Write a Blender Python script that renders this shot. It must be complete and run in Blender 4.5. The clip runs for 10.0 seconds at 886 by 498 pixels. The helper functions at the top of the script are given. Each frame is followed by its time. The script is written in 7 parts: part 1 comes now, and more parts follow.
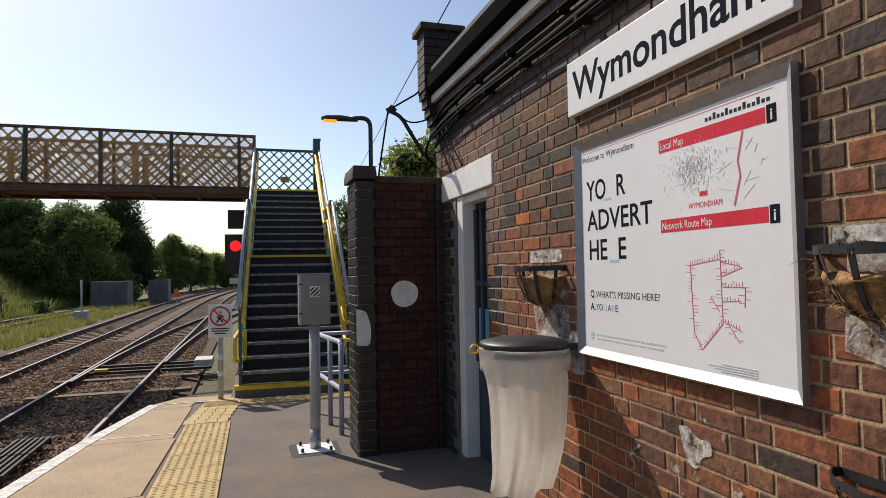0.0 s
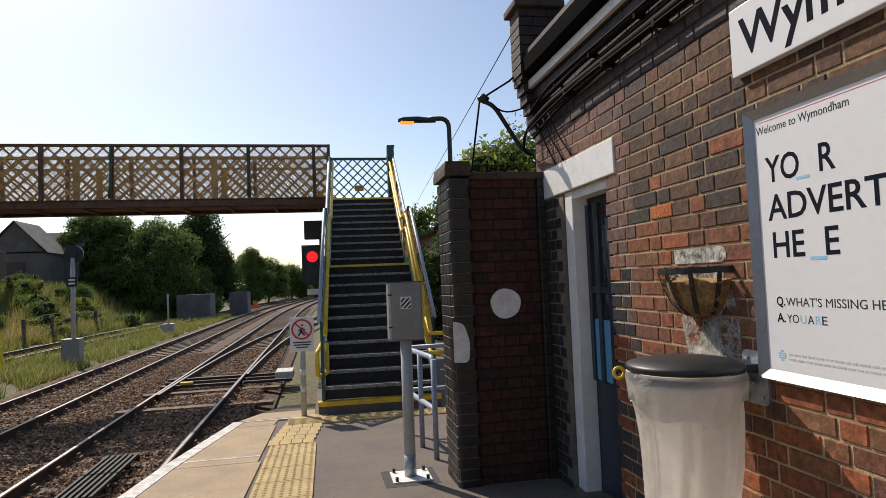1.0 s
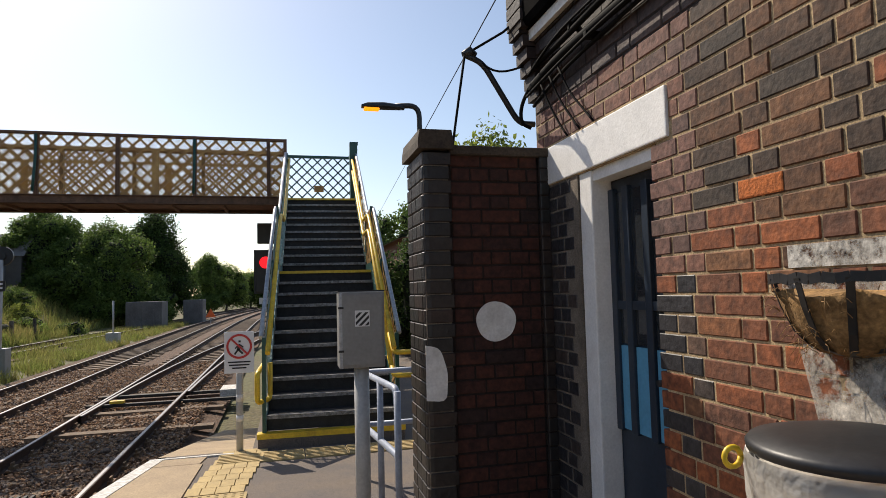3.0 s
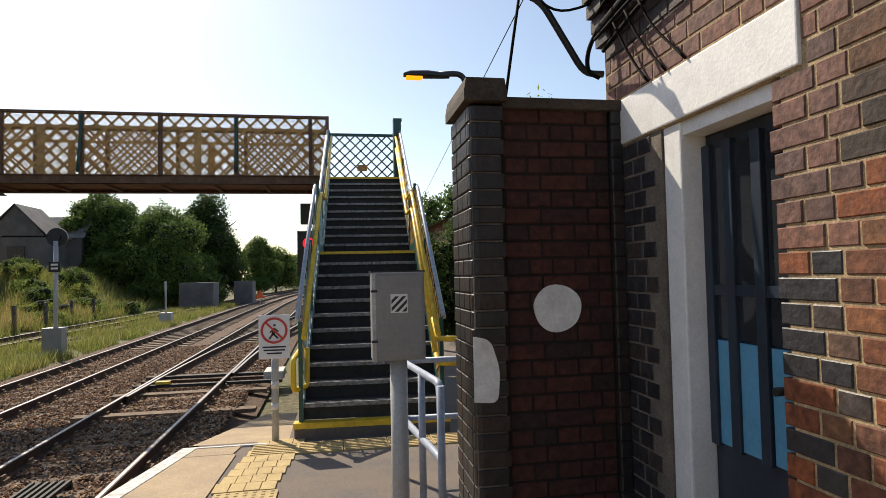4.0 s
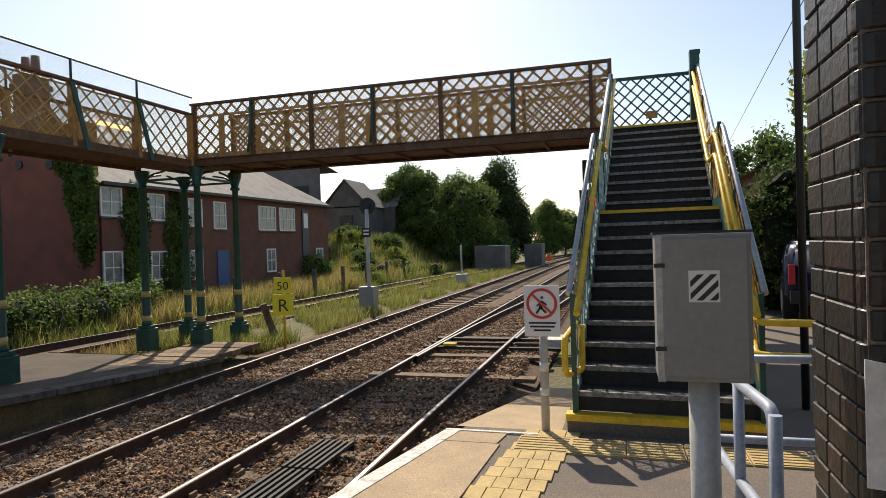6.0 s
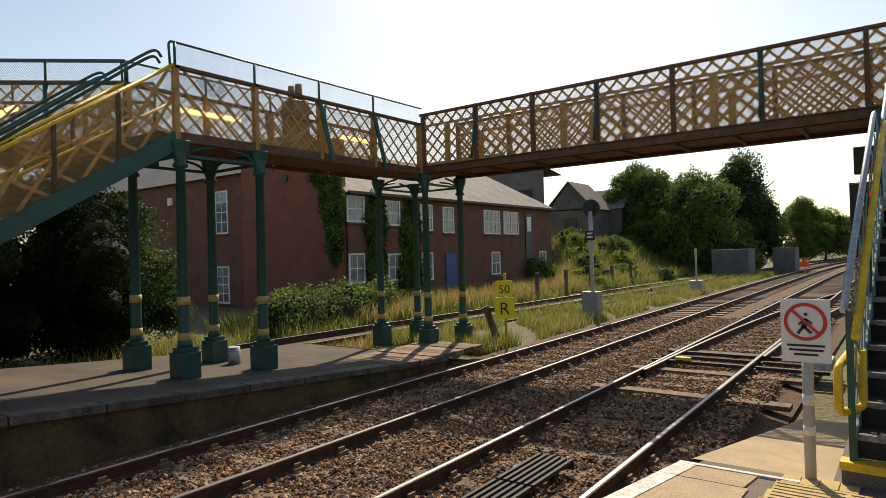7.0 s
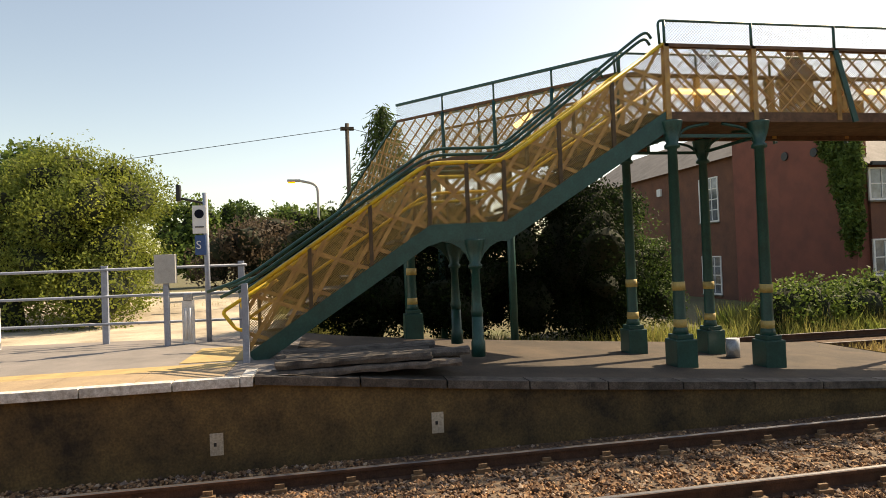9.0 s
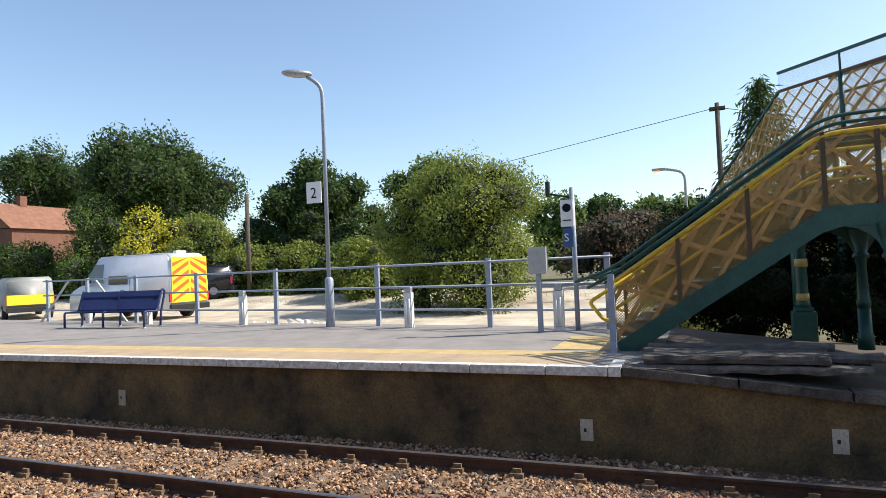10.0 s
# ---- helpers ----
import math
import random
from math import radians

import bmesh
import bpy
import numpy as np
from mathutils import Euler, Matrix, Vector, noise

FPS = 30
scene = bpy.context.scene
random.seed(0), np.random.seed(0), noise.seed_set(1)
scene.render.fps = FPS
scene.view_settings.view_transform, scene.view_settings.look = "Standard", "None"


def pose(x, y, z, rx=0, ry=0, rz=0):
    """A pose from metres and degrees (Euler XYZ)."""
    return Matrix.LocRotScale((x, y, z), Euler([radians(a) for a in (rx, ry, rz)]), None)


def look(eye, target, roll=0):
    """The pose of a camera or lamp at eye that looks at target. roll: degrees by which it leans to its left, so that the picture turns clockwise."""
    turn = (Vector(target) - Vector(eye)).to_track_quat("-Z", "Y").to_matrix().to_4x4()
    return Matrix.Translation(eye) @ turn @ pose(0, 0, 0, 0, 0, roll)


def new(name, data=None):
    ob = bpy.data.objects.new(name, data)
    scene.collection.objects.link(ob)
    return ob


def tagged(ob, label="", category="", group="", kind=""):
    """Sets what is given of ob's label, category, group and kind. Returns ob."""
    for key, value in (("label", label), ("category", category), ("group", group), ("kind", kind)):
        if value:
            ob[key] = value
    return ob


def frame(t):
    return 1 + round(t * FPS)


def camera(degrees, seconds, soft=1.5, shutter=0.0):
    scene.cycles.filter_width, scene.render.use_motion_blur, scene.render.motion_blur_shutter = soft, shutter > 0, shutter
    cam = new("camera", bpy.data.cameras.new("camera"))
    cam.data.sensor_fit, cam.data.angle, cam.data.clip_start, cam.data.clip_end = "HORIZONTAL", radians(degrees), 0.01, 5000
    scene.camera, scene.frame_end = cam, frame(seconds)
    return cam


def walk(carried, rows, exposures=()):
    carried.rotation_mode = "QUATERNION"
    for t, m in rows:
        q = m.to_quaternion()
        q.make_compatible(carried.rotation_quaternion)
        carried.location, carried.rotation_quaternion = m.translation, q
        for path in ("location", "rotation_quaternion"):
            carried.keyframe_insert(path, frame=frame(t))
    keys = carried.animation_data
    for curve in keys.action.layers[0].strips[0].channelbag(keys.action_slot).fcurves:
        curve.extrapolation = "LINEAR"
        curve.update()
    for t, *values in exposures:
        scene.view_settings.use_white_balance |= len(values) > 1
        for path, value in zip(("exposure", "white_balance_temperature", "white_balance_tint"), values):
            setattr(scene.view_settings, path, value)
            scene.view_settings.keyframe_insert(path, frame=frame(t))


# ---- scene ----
cam = camera(70.9, 10.0, 0.65)
PATH = [
    (0, (1.983, -0.196, 2.035), (2.579, 1.712, 2.106), -1.0),
    (0.5, (1.948, 0.122, 2.059), (2.37, 2.076, 2.127), -1.5),
    (1, (1.897, 0.397, 2.042), (2.28, 2.358, 2.142), -2.3),
    (1.5, (1.935, 0.663, 2.016), (2.368, 2.614, 2.106), -2.3),
    (2, (2.028, 0.948, 2.031), (2.504, 2.889, 2.119), -1.6),
    (2.2, (2.044, 1.061, 2.017), (2.537, 2.998, 2.091), -1.3),
    (3.3, (2.13, 1.694, 2.038), (2.625, 3.627, 2.181), -1.5),
    (3.5, (2.171, 1.793, 2.037), (2.621, 3.738, 2.159), -1.2),
    (4, (2.192, 2.054, 2.025), (2.542, 4.022, 2.103), -1.2),
    (4.5, (2.2, 2.356, 2.051), (2.424, 4.343, 2.116), -2.9),
    (5, (2.287, 2.671, 2.048), (2.313, 4.67, 2.123), -0.9),
    (5.2, (2.316, 2.737, 2.056), (2.2, 4.732, 2.119), -1.2),
    (6.3, (2.254, 3.279, 2.024), (1.571, 5.159, 1.977), -1.9),
    (6.5, (2.232, 3.331, 2.034), (1.449, 5.171, 1.98), -2.0),
    (6.6, (2.24, 3.356, 2.033), (1.376, 5.159, 1.992), -1.8),
    (7, (2.179, 3.5, 2.036), (0.986, 5.105, 2.048), -1.6),
    (7.5, (2.141, 3.635, 1.989), (0.622, 4.936, 2.04), -2.0),
    (8, (2.045, 3.599, 1.98), (0.365, 4.684, 2.006), -2.6),
    (8.5, (1.887, 3.618, 1.948), (0.062, 4.434, 1.987), -2.8),
    (9, (1.72, 3.68, 1.91), (-0.246, 4.046, 1.949), -2.2),
    (9.2, (1.67, 3.672, 1.903), (-0.325, 3.801, 1.965), -1.9),
    (9.5, (1.651, 3.673, 1.888), (-0.339, 3.481, 1.957), -1.7),
    (10, (1.655, 3.67, 1.889), (-0.196, 2.916, 1.951), -2.4),
]

walk(cam, [(t, look(eye, aim, lean)) for t, eye, aim, lean in PATH],
     [(0, -0.06, 6850, 12), (2.2, -0.02, 6950, 12), (4.5, 0.30, 7300, 10), (5.2, 0.32, 7400, 10), (6.5, 0.10, 7600, 10), (7.2, 0.20, 8200, 10), (7.6, 0.38, 8600, 11), (8.0, 0.40, 8300, 10), (8.5, 0.60, 9500, 12), (9, 0.66, 9400, 12), (9.5, 0.60, 7700, 10), (10, 0.60, 6600, 8)])

# ---- world, sun, exposure ----
SUN = Vector((-0.43, 0.84, 0.90)).normalized()
world = bpy.data.worlds.new("world")
scene.world = world
world.use_nodes = True
wn = world.node_tree
sky = wn.nodes.new("ShaderNodeTexSky")
sky.sky_type = "NISHITA"
sky.sun_disc = False
sky.sun_elevation = math.asin(SUN.z)
sky.sun_rotation = math.atan2(SUN.x, SUN.y)
sky.dust_density = 0.9
sky.air_density = 1.0
sky.ozone_density = 1.5
wn.nodes["Background"].inputs["Strength"].default_value = 0.145
wn.links.new(sky.outputs[0], wn.nodes["Background"].inputs[0])
sun_data = bpy.data.lights.new("sun", "SUN")
sun_data.energy = 5.0
sun_data.angle = radians(0.5)
sun_data.color = (1.0, 0.94, 0.84)
sun = new("sun", sun_data)
sun.matrix_world = look((0, 0, 30), Vector((0, 0, 30)) - SUN)

# ---- materials ----
def mat(name, base, rough=0.7, metal=0.0, vary=0.25, scale=6.0, fine=60.0, bump=0.15, rnd=None, second=None, dist=0.004, spec=0.5):
    """A procedural surface: base colour, stains at a large scale, grain at a fine one, relief. rnd: 'object' or 'island' variation."""
    m = bpy.data.materials.new(name)
    m.use_nodes = True
    nt = m.node_tree
    b = nt.nodes["Principled BSDF"]
    b.inputs["Roughness"].default_value = rough
    b.inputs["Metallic"].default_value = metal
    b.inputs["Specular IOR Level"].default_value = spec
    geo = nt.nodes.new("ShaderNodeNewGeometry")
    n1 = nt.nodes.new("ShaderNodeTexNoise")
    n1.inputs["Scale"].default_value = scale
    n1.inputs["Detail"].default_value = 5
    n1.inputs["Roughness"].default_value = 0.65
    n2 = nt.nodes.new("ShaderNodeTexNoise")
    n2.inputs["Scale"].default_value = fine
    n2.inputs["Detail"].default_value = 3
    nt.links.new(geo.outputs["Position"], n1.inputs["Vector"])
    nt.links.new(geo.outputs["Position"], n2.inputs["Vector"])
    ramp = nt.nodes.new("ShaderNodeValToRGB")
    c = Vector(base)
    d = Vector(second) if second else c * (1 - vary * 1.6)
    ramp.color_ramp.elements[0].position = 0.32
    ramp.color_ramp.elements[1].position = 0.68
    ramp.color_ramp.elements[0].color = (*d, 1)
    ramp.color_ramp.elements[1].color = (*(c * (1 + vary * 0.5)), 1)
    nt.links.new(n1.outputs["Fac"], ramp.inputs["Fac"])
    hsv = nt.nodes.new("ShaderNodeHueSaturation")
    nt.links.new(ramp.outputs[0], hsv.inputs["Color"])
    val = nt.nodes.new("ShaderNodeMapRange")
    val.inputs["From Min"].default_value = 0.28
    val.inputs["From Max"].default_value = 0.72
    val.inputs["To Min"].default_value = 1 - vary
    val.inputs["To Max"].default_value = 1 + vary
    nt.links.new(n2.outputs["Fac"], val.inputs["Value"])
    out = val.outputs[0]
    if rnd:
        if rnd == "object":
            src = nt.nodes.new("ShaderNodeObjectInfo").outputs["Random"]
        else:
            src = geo.outputs["Random Per Island"]
        mr = nt.nodes.new("ShaderNodeMapRange")
        mr.inputs["To Min"].default_value = 0.6
        mr.inputs["To Max"].default_value = 1.35
        nt.links.new(src, mr.inputs["Value"])
        mul = nt.nodes.new("ShaderNodeMath")
        mul.operation = "MULTIPLY"
        nt.links.new(out, mul.inputs[0])
        nt.links.new(mr.outputs[0], mul.inputs[1])
        out = mul.outputs[0]
    nt.links.new(out, hsv.inputs["Value"])
    nt.links.new(hsv.outputs[0], b.inputs["Base Color"])
    if bump:
        bp = nt.nodes.new("ShaderNodeBump")
        bp.inputs["Strength"].default_value = bump
        bp.inputs["Distance"].default_value = dist
        nt.links.new(n2.outputs["Fac"], bp.inputs["Height"])
        nt.links.new(bp.outputs[0], b.inputs["Normal"])
    return m


def ramp_mat(name, stops, src, rough=0.85, fine=45.0, bump=0.7, vary=0.25, dist=0.005):
    """Each piece takes one colour of the stops by chance, with grain over it."""
    m = mat(name, (0.5, 0.5, 0.5), rough, 0, vary, 21.0, fine, bump, None, None, dist)
    nt = m.node_tree
    ramp = [n for n in nt.nodes if n.type == "VALTORGB"][0]
    hsv = [n for n in nt.nodes if n.type == "HUE_SAT"][0]
    pick = nt.nodes.new("ShaderNodeValToRGB")
    pick.color_ramp.interpolation = "CONSTANT"
    el = pick.color_ramp.elements
    while len(el) < len(stops):
        el.new(0.5)
    for e, (p, c) in zip(el, stops):
        e.position = p
        e.color = (*c, 1)
    if src == "object":
        nt.links.new(nt.nodes.new("ShaderNodeObjectInfo").outputs["Random"], pick.inputs[0])
    else:
        geo = [n for n in nt.nodes if n.type == "NEW_GEOMETRY"][0]
        nt.links.new(geo.outputs["Random Per Island"], pick.inputs[0])
    mix = nt.nodes.new("ShaderNodeMix")
    mix.data_type = "RGBA"
    mix.blend_type = "MULTIPLY"
    mix.inputs["Factor"].default_value = 0.9
    e0, e1 = ramp.color_ramp.elements
    e0.color, e1.color = (0.42, 0.38, 0.37, 1), (1.36, 1.30, 1.2, 1)
    nt.links.new(pick.outputs[0], mix.inputs[6])
    nt.links.new(ramp.outputs[0], mix.inputs[7])
    nt.links.new(mix.outputs[2], hsv.inputs["Color"])
    return m


def leaf_mat(name, base, second, spec=0.22):
    m = mat(name, base, 0.6, 0, 0.3, 0.9, 12.0, 0, "island", second, spec=spec)
    nt = m.node_tree
    b = nt.nodes["Principled BSDF"]
    tr = nt.nodes.new("ShaderNodeBsdfTranslucent")
    hsv = [n for n in nt.nodes if n.type == "HUE_SAT"][0]
    nt.links.new(hsv.outputs[0], tr.inputs[0])
    mx = nt.nodes.new("ShaderNodeMixShader")
    mx.inputs[0].default_value = 0.48
    nt.links.new(b.outputs[0], mx.inputs[1])
    nt.links.new(tr.outputs[0], mx.inputs[2])
    nt.links.new(mx.outputs[0], nt.nodes["Material Output"].inputs[0])
    return m


def wire_mat(name, base, pitch, wire):
    """Woven wire: a grid of wires with holes between them."""
    m = mat(name, base, 0.6, 0, 0.2, 4, 30, 0)
    nt = m.node_tree
    geo = [n for n in nt.nodes if n.type == "NEW_GEOMETRY"][0]
    sep = nt.nodes.new("ShaderNodeSeparateXYZ")
    nt.links.new(geo.outputs["Position"], sep.inputs[0])
    def math_node(op, a, b):
        n = nt.nodes.new("ShaderNodeMath")
        n.operation = op
        for k, v in enumerate((a, b)):
            if isinstance(v, (int, float)):
                n.inputs[k].default_value = v
            elif v is not None:
                nt.links.new(v, n.inputs[k])
        return n.outputs[0]
    along = math_node("ADD", sep.outputs[0], sep.outputs[1])
    masks = []
    for a in (math_node("ADD", along, sep.outputs[2]), math_node("SUBTRACT", along, sep.outputs[2])):
        f = math_node("FRACT", math_node("DIVIDE", a, pitch), None)
        masks.append(math_node("LESS_THAN", f, wire))
    hole = math_node("MAXIMUM", masks[0], masks[1])
    tr = nt.nodes.new("ShaderNodeBsdfTransparent")
    mx = nt.nodes.new("ShaderNodeMixShader")
    nt.links.new(hole, mx.inputs[0])
    nt.links.new(tr.outputs[0], mx.inputs[1])
    nt.links.new(nt.nodes["Principled BSDF"].outputs[0], mx.inputs[2])
    nt.links.new(mx.outputs[0], nt.nodes["Material Output"].inputs[0])
    return m


def glow(name, color, strength):
    m = bpy.data.materials.new(name)
    m.use_nodes = True
    b = m.node_tree.nodes["Principled BSDF"]
    b.inputs["Base Color"].default_value = (*color, 1)
    b.inputs["Emission Color"].default_value = (*color, 1)
    b.inputs["Emission Strength"].default_value = strength
    return m


def patchy(name, color, scale, cut, soft=0.12):
    """A worn wash of paint with gaps of its own shape."""
    m = mat(name, color, 0.9, 0, 0.25, 14, 80, 0.5)
    nt = m.node_tree
    co = nt.nodes.new("ShaderNodeTexCoord")
    n = nt.nodes.new("ShaderNodeTexNoise")
    n.inputs["Scale"].default_value = scale
    n.inputs["Detail"].default_value = 7
    n.inputs["Roughness"].default_value = 0.7
    nt.links.new(co.outputs["Object"], n.inputs["Vector"])
    mr = nt.nodes.new("ShaderNodeMapRange")
    mr.inputs["From Min"].default_value = cut - soft
    mr.inputs["From Max"].default_value = cut + soft
    nt.links.new(n.outputs["Fac"], mr.inputs["Value"])
    tr = nt.nodes.new("ShaderNodeBsdfTransparent")
    mx = nt.nodes.new("ShaderNodeMixShader")
    nt.links.new(mr.outputs[0], mx.inputs[0])
    nt.links.new(tr.outputs[0], mx.inputs[1])
    nt.links.new(nt.nodes["Principled BSDF"].outputs[0], mx.inputs[2])
    nt.links.new(mx.outputs[0], nt.nodes["Material Output"].inputs[0])
    return m


BRICK_STOPS = [(0.0, (0.285, 0.088, 0.032)), (0.16, (0.220, 0.070, 0.029)), (0.34, (0.185, 0.066, 0.032)), (0.5, (0.155, 0.060, 0.033)),
               (0.64, (0.225, 0.090, 0.039)), (0.76, (0.125, 0.054, 0.034)), (0.88, (0.205, 0.096, 0.046)), (0.96, (0.110, 0.064, 0.046))]
DARK_STOPS = [(0.0, (0.078, 0.040, 0.024)), (0.22, (0.110, 0.052, 0.028)), (0.42, (0.056, 0.035, 0.026)), (0.60, (0.150, 0.070, 0.034)), (0.78, (0.046, 0.034, 0.028)), (0.88, (0.125, 0.056, 0.028))]
MAUVE_STOPS = [(0.0, (0.175, 0.088, 0.072)), (0.3, (0.150, 0.078, 0.066)), (0.55, (0.195, 0.092, 0.068)), (0.8, (0.120, 0.070, 0.062))]
M_BRICK = ramp_mat("brick_red", BRICK_STOPS, "object")
M_BRICK_I = ramp_mat("brick_red_far", BRICK_STOPS, "island")
M_BRICK_DK = ramp_mat("brick_brown", DARK_STOPS, "object")
M_BRICK_DK_I = ramp_mat("brick_brown_far", DARK_STOPS, "island")
M_PANEL_BRICK = ramp_mat("brick_panel", [(0.0, (0.056, 0.018, 0.012)), (0.4, (0.066, 0.020, 0.012)), (0.7, (0.042, 0.015, 0.011)), (0.9, (0.030, 0.014, 0.012))], "object")
M_BLUE_BRICK = ramp_mat("brick_blue", [(0.0, (0.016, 0.015, 0.016)), (0.4, (0.022, 0.017, 0.016)), (0.75, (0.032, 0.019, 0.016))], "object", 0.45)
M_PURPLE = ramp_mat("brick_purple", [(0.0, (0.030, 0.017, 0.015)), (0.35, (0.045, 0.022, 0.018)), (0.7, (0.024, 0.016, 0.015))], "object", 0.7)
M_MAUVE_I = ramp_mat("brick_mauve", MAUVE_STOPS, "island")
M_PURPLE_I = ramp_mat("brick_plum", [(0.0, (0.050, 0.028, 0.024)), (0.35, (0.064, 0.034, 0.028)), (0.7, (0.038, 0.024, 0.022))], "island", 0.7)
M_BLUE_I = ramp_mat("brick_slate_blue", [(0.0, (0.030, 0.030, 0.036)), (0.4, (0.045, 0.042, 0.046)), (0.75, (0.062, 0.050, 0.048))], "island", 0.5)
M_MORTAR = mat("mortar", (0.44, 0.32, 0.18), 0.95, 0, 0.35, 5, 120, 0.6, None, (0.25, 0.175, 0.10))
M_MORTAR_Q = mat("mortar_grey", (0.20, 0.165, 0.13), 0.95, 0, 0.3, 5, 120, 0.5)
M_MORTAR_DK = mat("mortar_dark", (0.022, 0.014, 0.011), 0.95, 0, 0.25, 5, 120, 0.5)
M_STONE = mat("stone_coping", (0.162, 0.132, 0.096), 0.9, 0, 0.3, 7, 80, 0.6)
M_WHITE = mat("white_paint", (0.80, 0.79, 0.77), 0.55, 0, 0.07, 8, 90, 0.25)
M_WHITE_OLD = mat("white_paint_old", (0.76, 0.75, 0.73), 0.8, 0, 0.10, 10, 60, 0.5, None, (0.60, 0.58, 0.55))
M_WASH = patchy("worn_limewash", (0.60, 0.55, 0.48), 11.0, 0.55)
M_LIME_BRICK = patchy("limewashed_brick", (0.62, 0.59, 0.54), 16.0, 0.46, 0.08)
M_SPALL = patchy("pale_spall", (0.50, 0.41, 0.30), 13.0, 0.63, 0.04)
M_COPING = mat("dark_coping_stone", (0.075, 0.056, 0.040), 0.9, 0, 0.35, 7, 80, 0.6)
M_ROOFDARK = mat("dark_slate", (0.028, 0.024, 0.022), 0.6, 0, 0.3, 5, 60, 0.3)
M_SIGN = mat("sign_enamel", (0.738, 0.738, 0.738), 0.35, 0, 0.02, 3, 40, 0)
M_POSTER = mat("poster_paper", (0.75, 0.75, 0.755), 0.4, 0, 0.02, 2, 30, 0)
M_INK = mat("ink_navy", (0.012, 0.014, 0.024), 0.9, 0, 0.05, 5, 40, 0, spec=0.05)
M_INK_GREY = mat("ink_grey", (0.045, 0.045, 0.05), 0.9, 0, 0.05, 5, 40, 0, spec=0.05)
M_RED_INK = mat("ink_red", (0.62, 0.035, 0.06), 0.8, 0, 0.05, 5, 40, 0, spec=0.15)
M_PALE_INK = mat("ink_pale", (0.52, 0.52, 0.53), 0.5, 0, 0.05, 5, 40, 0)
M_MAP_LINE = mat("ink_map_red", (0.66, 0.16, 0.19), 0.8, 0, 0.05, 5, 40, 0, spec=0.1)
M_CYAN_INK = mat("ink_cyan", (0.28, 0.55, 0.75), 0.5, 0, 0.05, 5, 40, 0)
M_ALU = mat("aluminium", (0.42, 0.42, 0.43), 0.5, 0.75, 0.08, 8, 80, 0.1)
M_GALV = mat("galvanised_steel", (0.42, 0.44, 0.47), 0.45, 0.6, 0.18, 18, 90, 0.15)
M_BLUEGREY = mat("blue_grey_paint", (0.30, 0.34, 0.42), 0.5, 0.1, 0.12, 9, 70, 0.15)
M_GREY_BOX = mat("grey_box_paint", (0.270, 0.270, 0.262), 0.5, 0.0, 0.08, 5, 50, 0.08)
M_POLE = mat("grey_pole_paint", (0.42, 0.42, 0.41), 0.5, 0, 0.1, 8, 60, 0.1)
M_BLACK = mat("black_plastic", (0.02, 0.02, 0.022), 0.45, 0, 0.2, 6, 60, 0.1)
M_CABLE = mat("cable", (0.010, 0.0095, 0.0095), 0.8, 0, 0.2, 6, 60, 0.1, spec=0.08)
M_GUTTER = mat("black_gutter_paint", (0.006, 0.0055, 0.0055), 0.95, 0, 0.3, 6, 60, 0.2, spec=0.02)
M_GREEN = mat("dark_green_paint", (0.012, 0.075, 0.062), 0.4, 0, 0.2, 4, 40, 0.12)
M_TEAL = mat("worn_teal_paint", (0.10, 0.30, 0.28), 0.5, 0.1, 0.3, 14, 60, 0.2, None, (0.42, 0.44, 0.42))
M_TAN = mat("cream_tan_paint", (0.50, 0.29, 0.085), 0.5, 0, 0.22, 5, 45, 0.15, None, (0.30, 0.15, 0.05))
M_BROWN = mat("brown_painted_iron", (0.105, 0.062, 0.026), 0.6, 0.0, 0.3, 7, 60, 0.3)
M_RUST = mat("rusty_ironwork", (0.16, 0.085, 0.05), 0.75, 0.1, 0.3, 7, 60, 0.4)
M_YELLOW = mat("yellow_paint", (0.78, 0.53, 0.03), 0.4, 0, 0.14, 9, 70, 0.12, None, (0.55, 0.34, 0.03))
M_YPLATE = mat("yellow_plate", (0.82, 0.74, 0.04), 0.4, 0, 0.06, 9, 70, 0)
M_TREAD = mat("dark_tread", (0.028, 0.027, 0.027), 0.75, 0, 0.3, 12, 120, 0.5)
M_NOSING = mat("worn_nosing", (0.30, 0.30, 0.30), 0.55, 0.3, 0.3, 25, 120, 0.3, None, (0.08, 0.08, 0.08))
M_RAILTOP = mat("rail_head", (0.24, 0.23, 0.23), 0.42, 0.85, 0.1, 10, 90, 0.05)
M_RAIL = mat("rail_rust", (0.085, 0.044, 0.028), 0.85, 0.1, 0.3, 6, 80, 0.4)
M_SLEEPER = mat("timber_sleeper", (0.17, 0.115, 0.072), 0.9, 0, 0.4, 7, 80, 0.9, "object", (0.075, 0.052, 0.038))
M_BALLAST_BED = mat("ballast_bed", (0.145, 0.082, 0.048), 0.95, 0, 0.45, 14, 45, 1.0, None, (0.070, 0.048, 0.036), 0.03)
M_CLIP = mat("rusty_rail_clip", (0.20, 0.125, 0.07), 0.85, 0, 0.3, 20, 90, 0.3)
M_STONES = ramp_mat("ballast_stones", [(0.0, (0.325, 0.185, 0.100)), (0.3, (0.190, 0.110, 0.064)), (0.5, (0.42, 0.275, 0.165)), (0.66, (0.095, 0.060, 0.044)), (0.84, (0.23, 0.175, 0.145)), (0.94, (0.52, 0.40, 0.31))], "island", 0.9, 60, 0.3)
M_CONCRETE = mat("platform_slab", (0.36, 0.265, 0.165), 0.9, 0, 0.32, 2.5, 100, 0.6, None, (0.30, 0.225, 0.15))
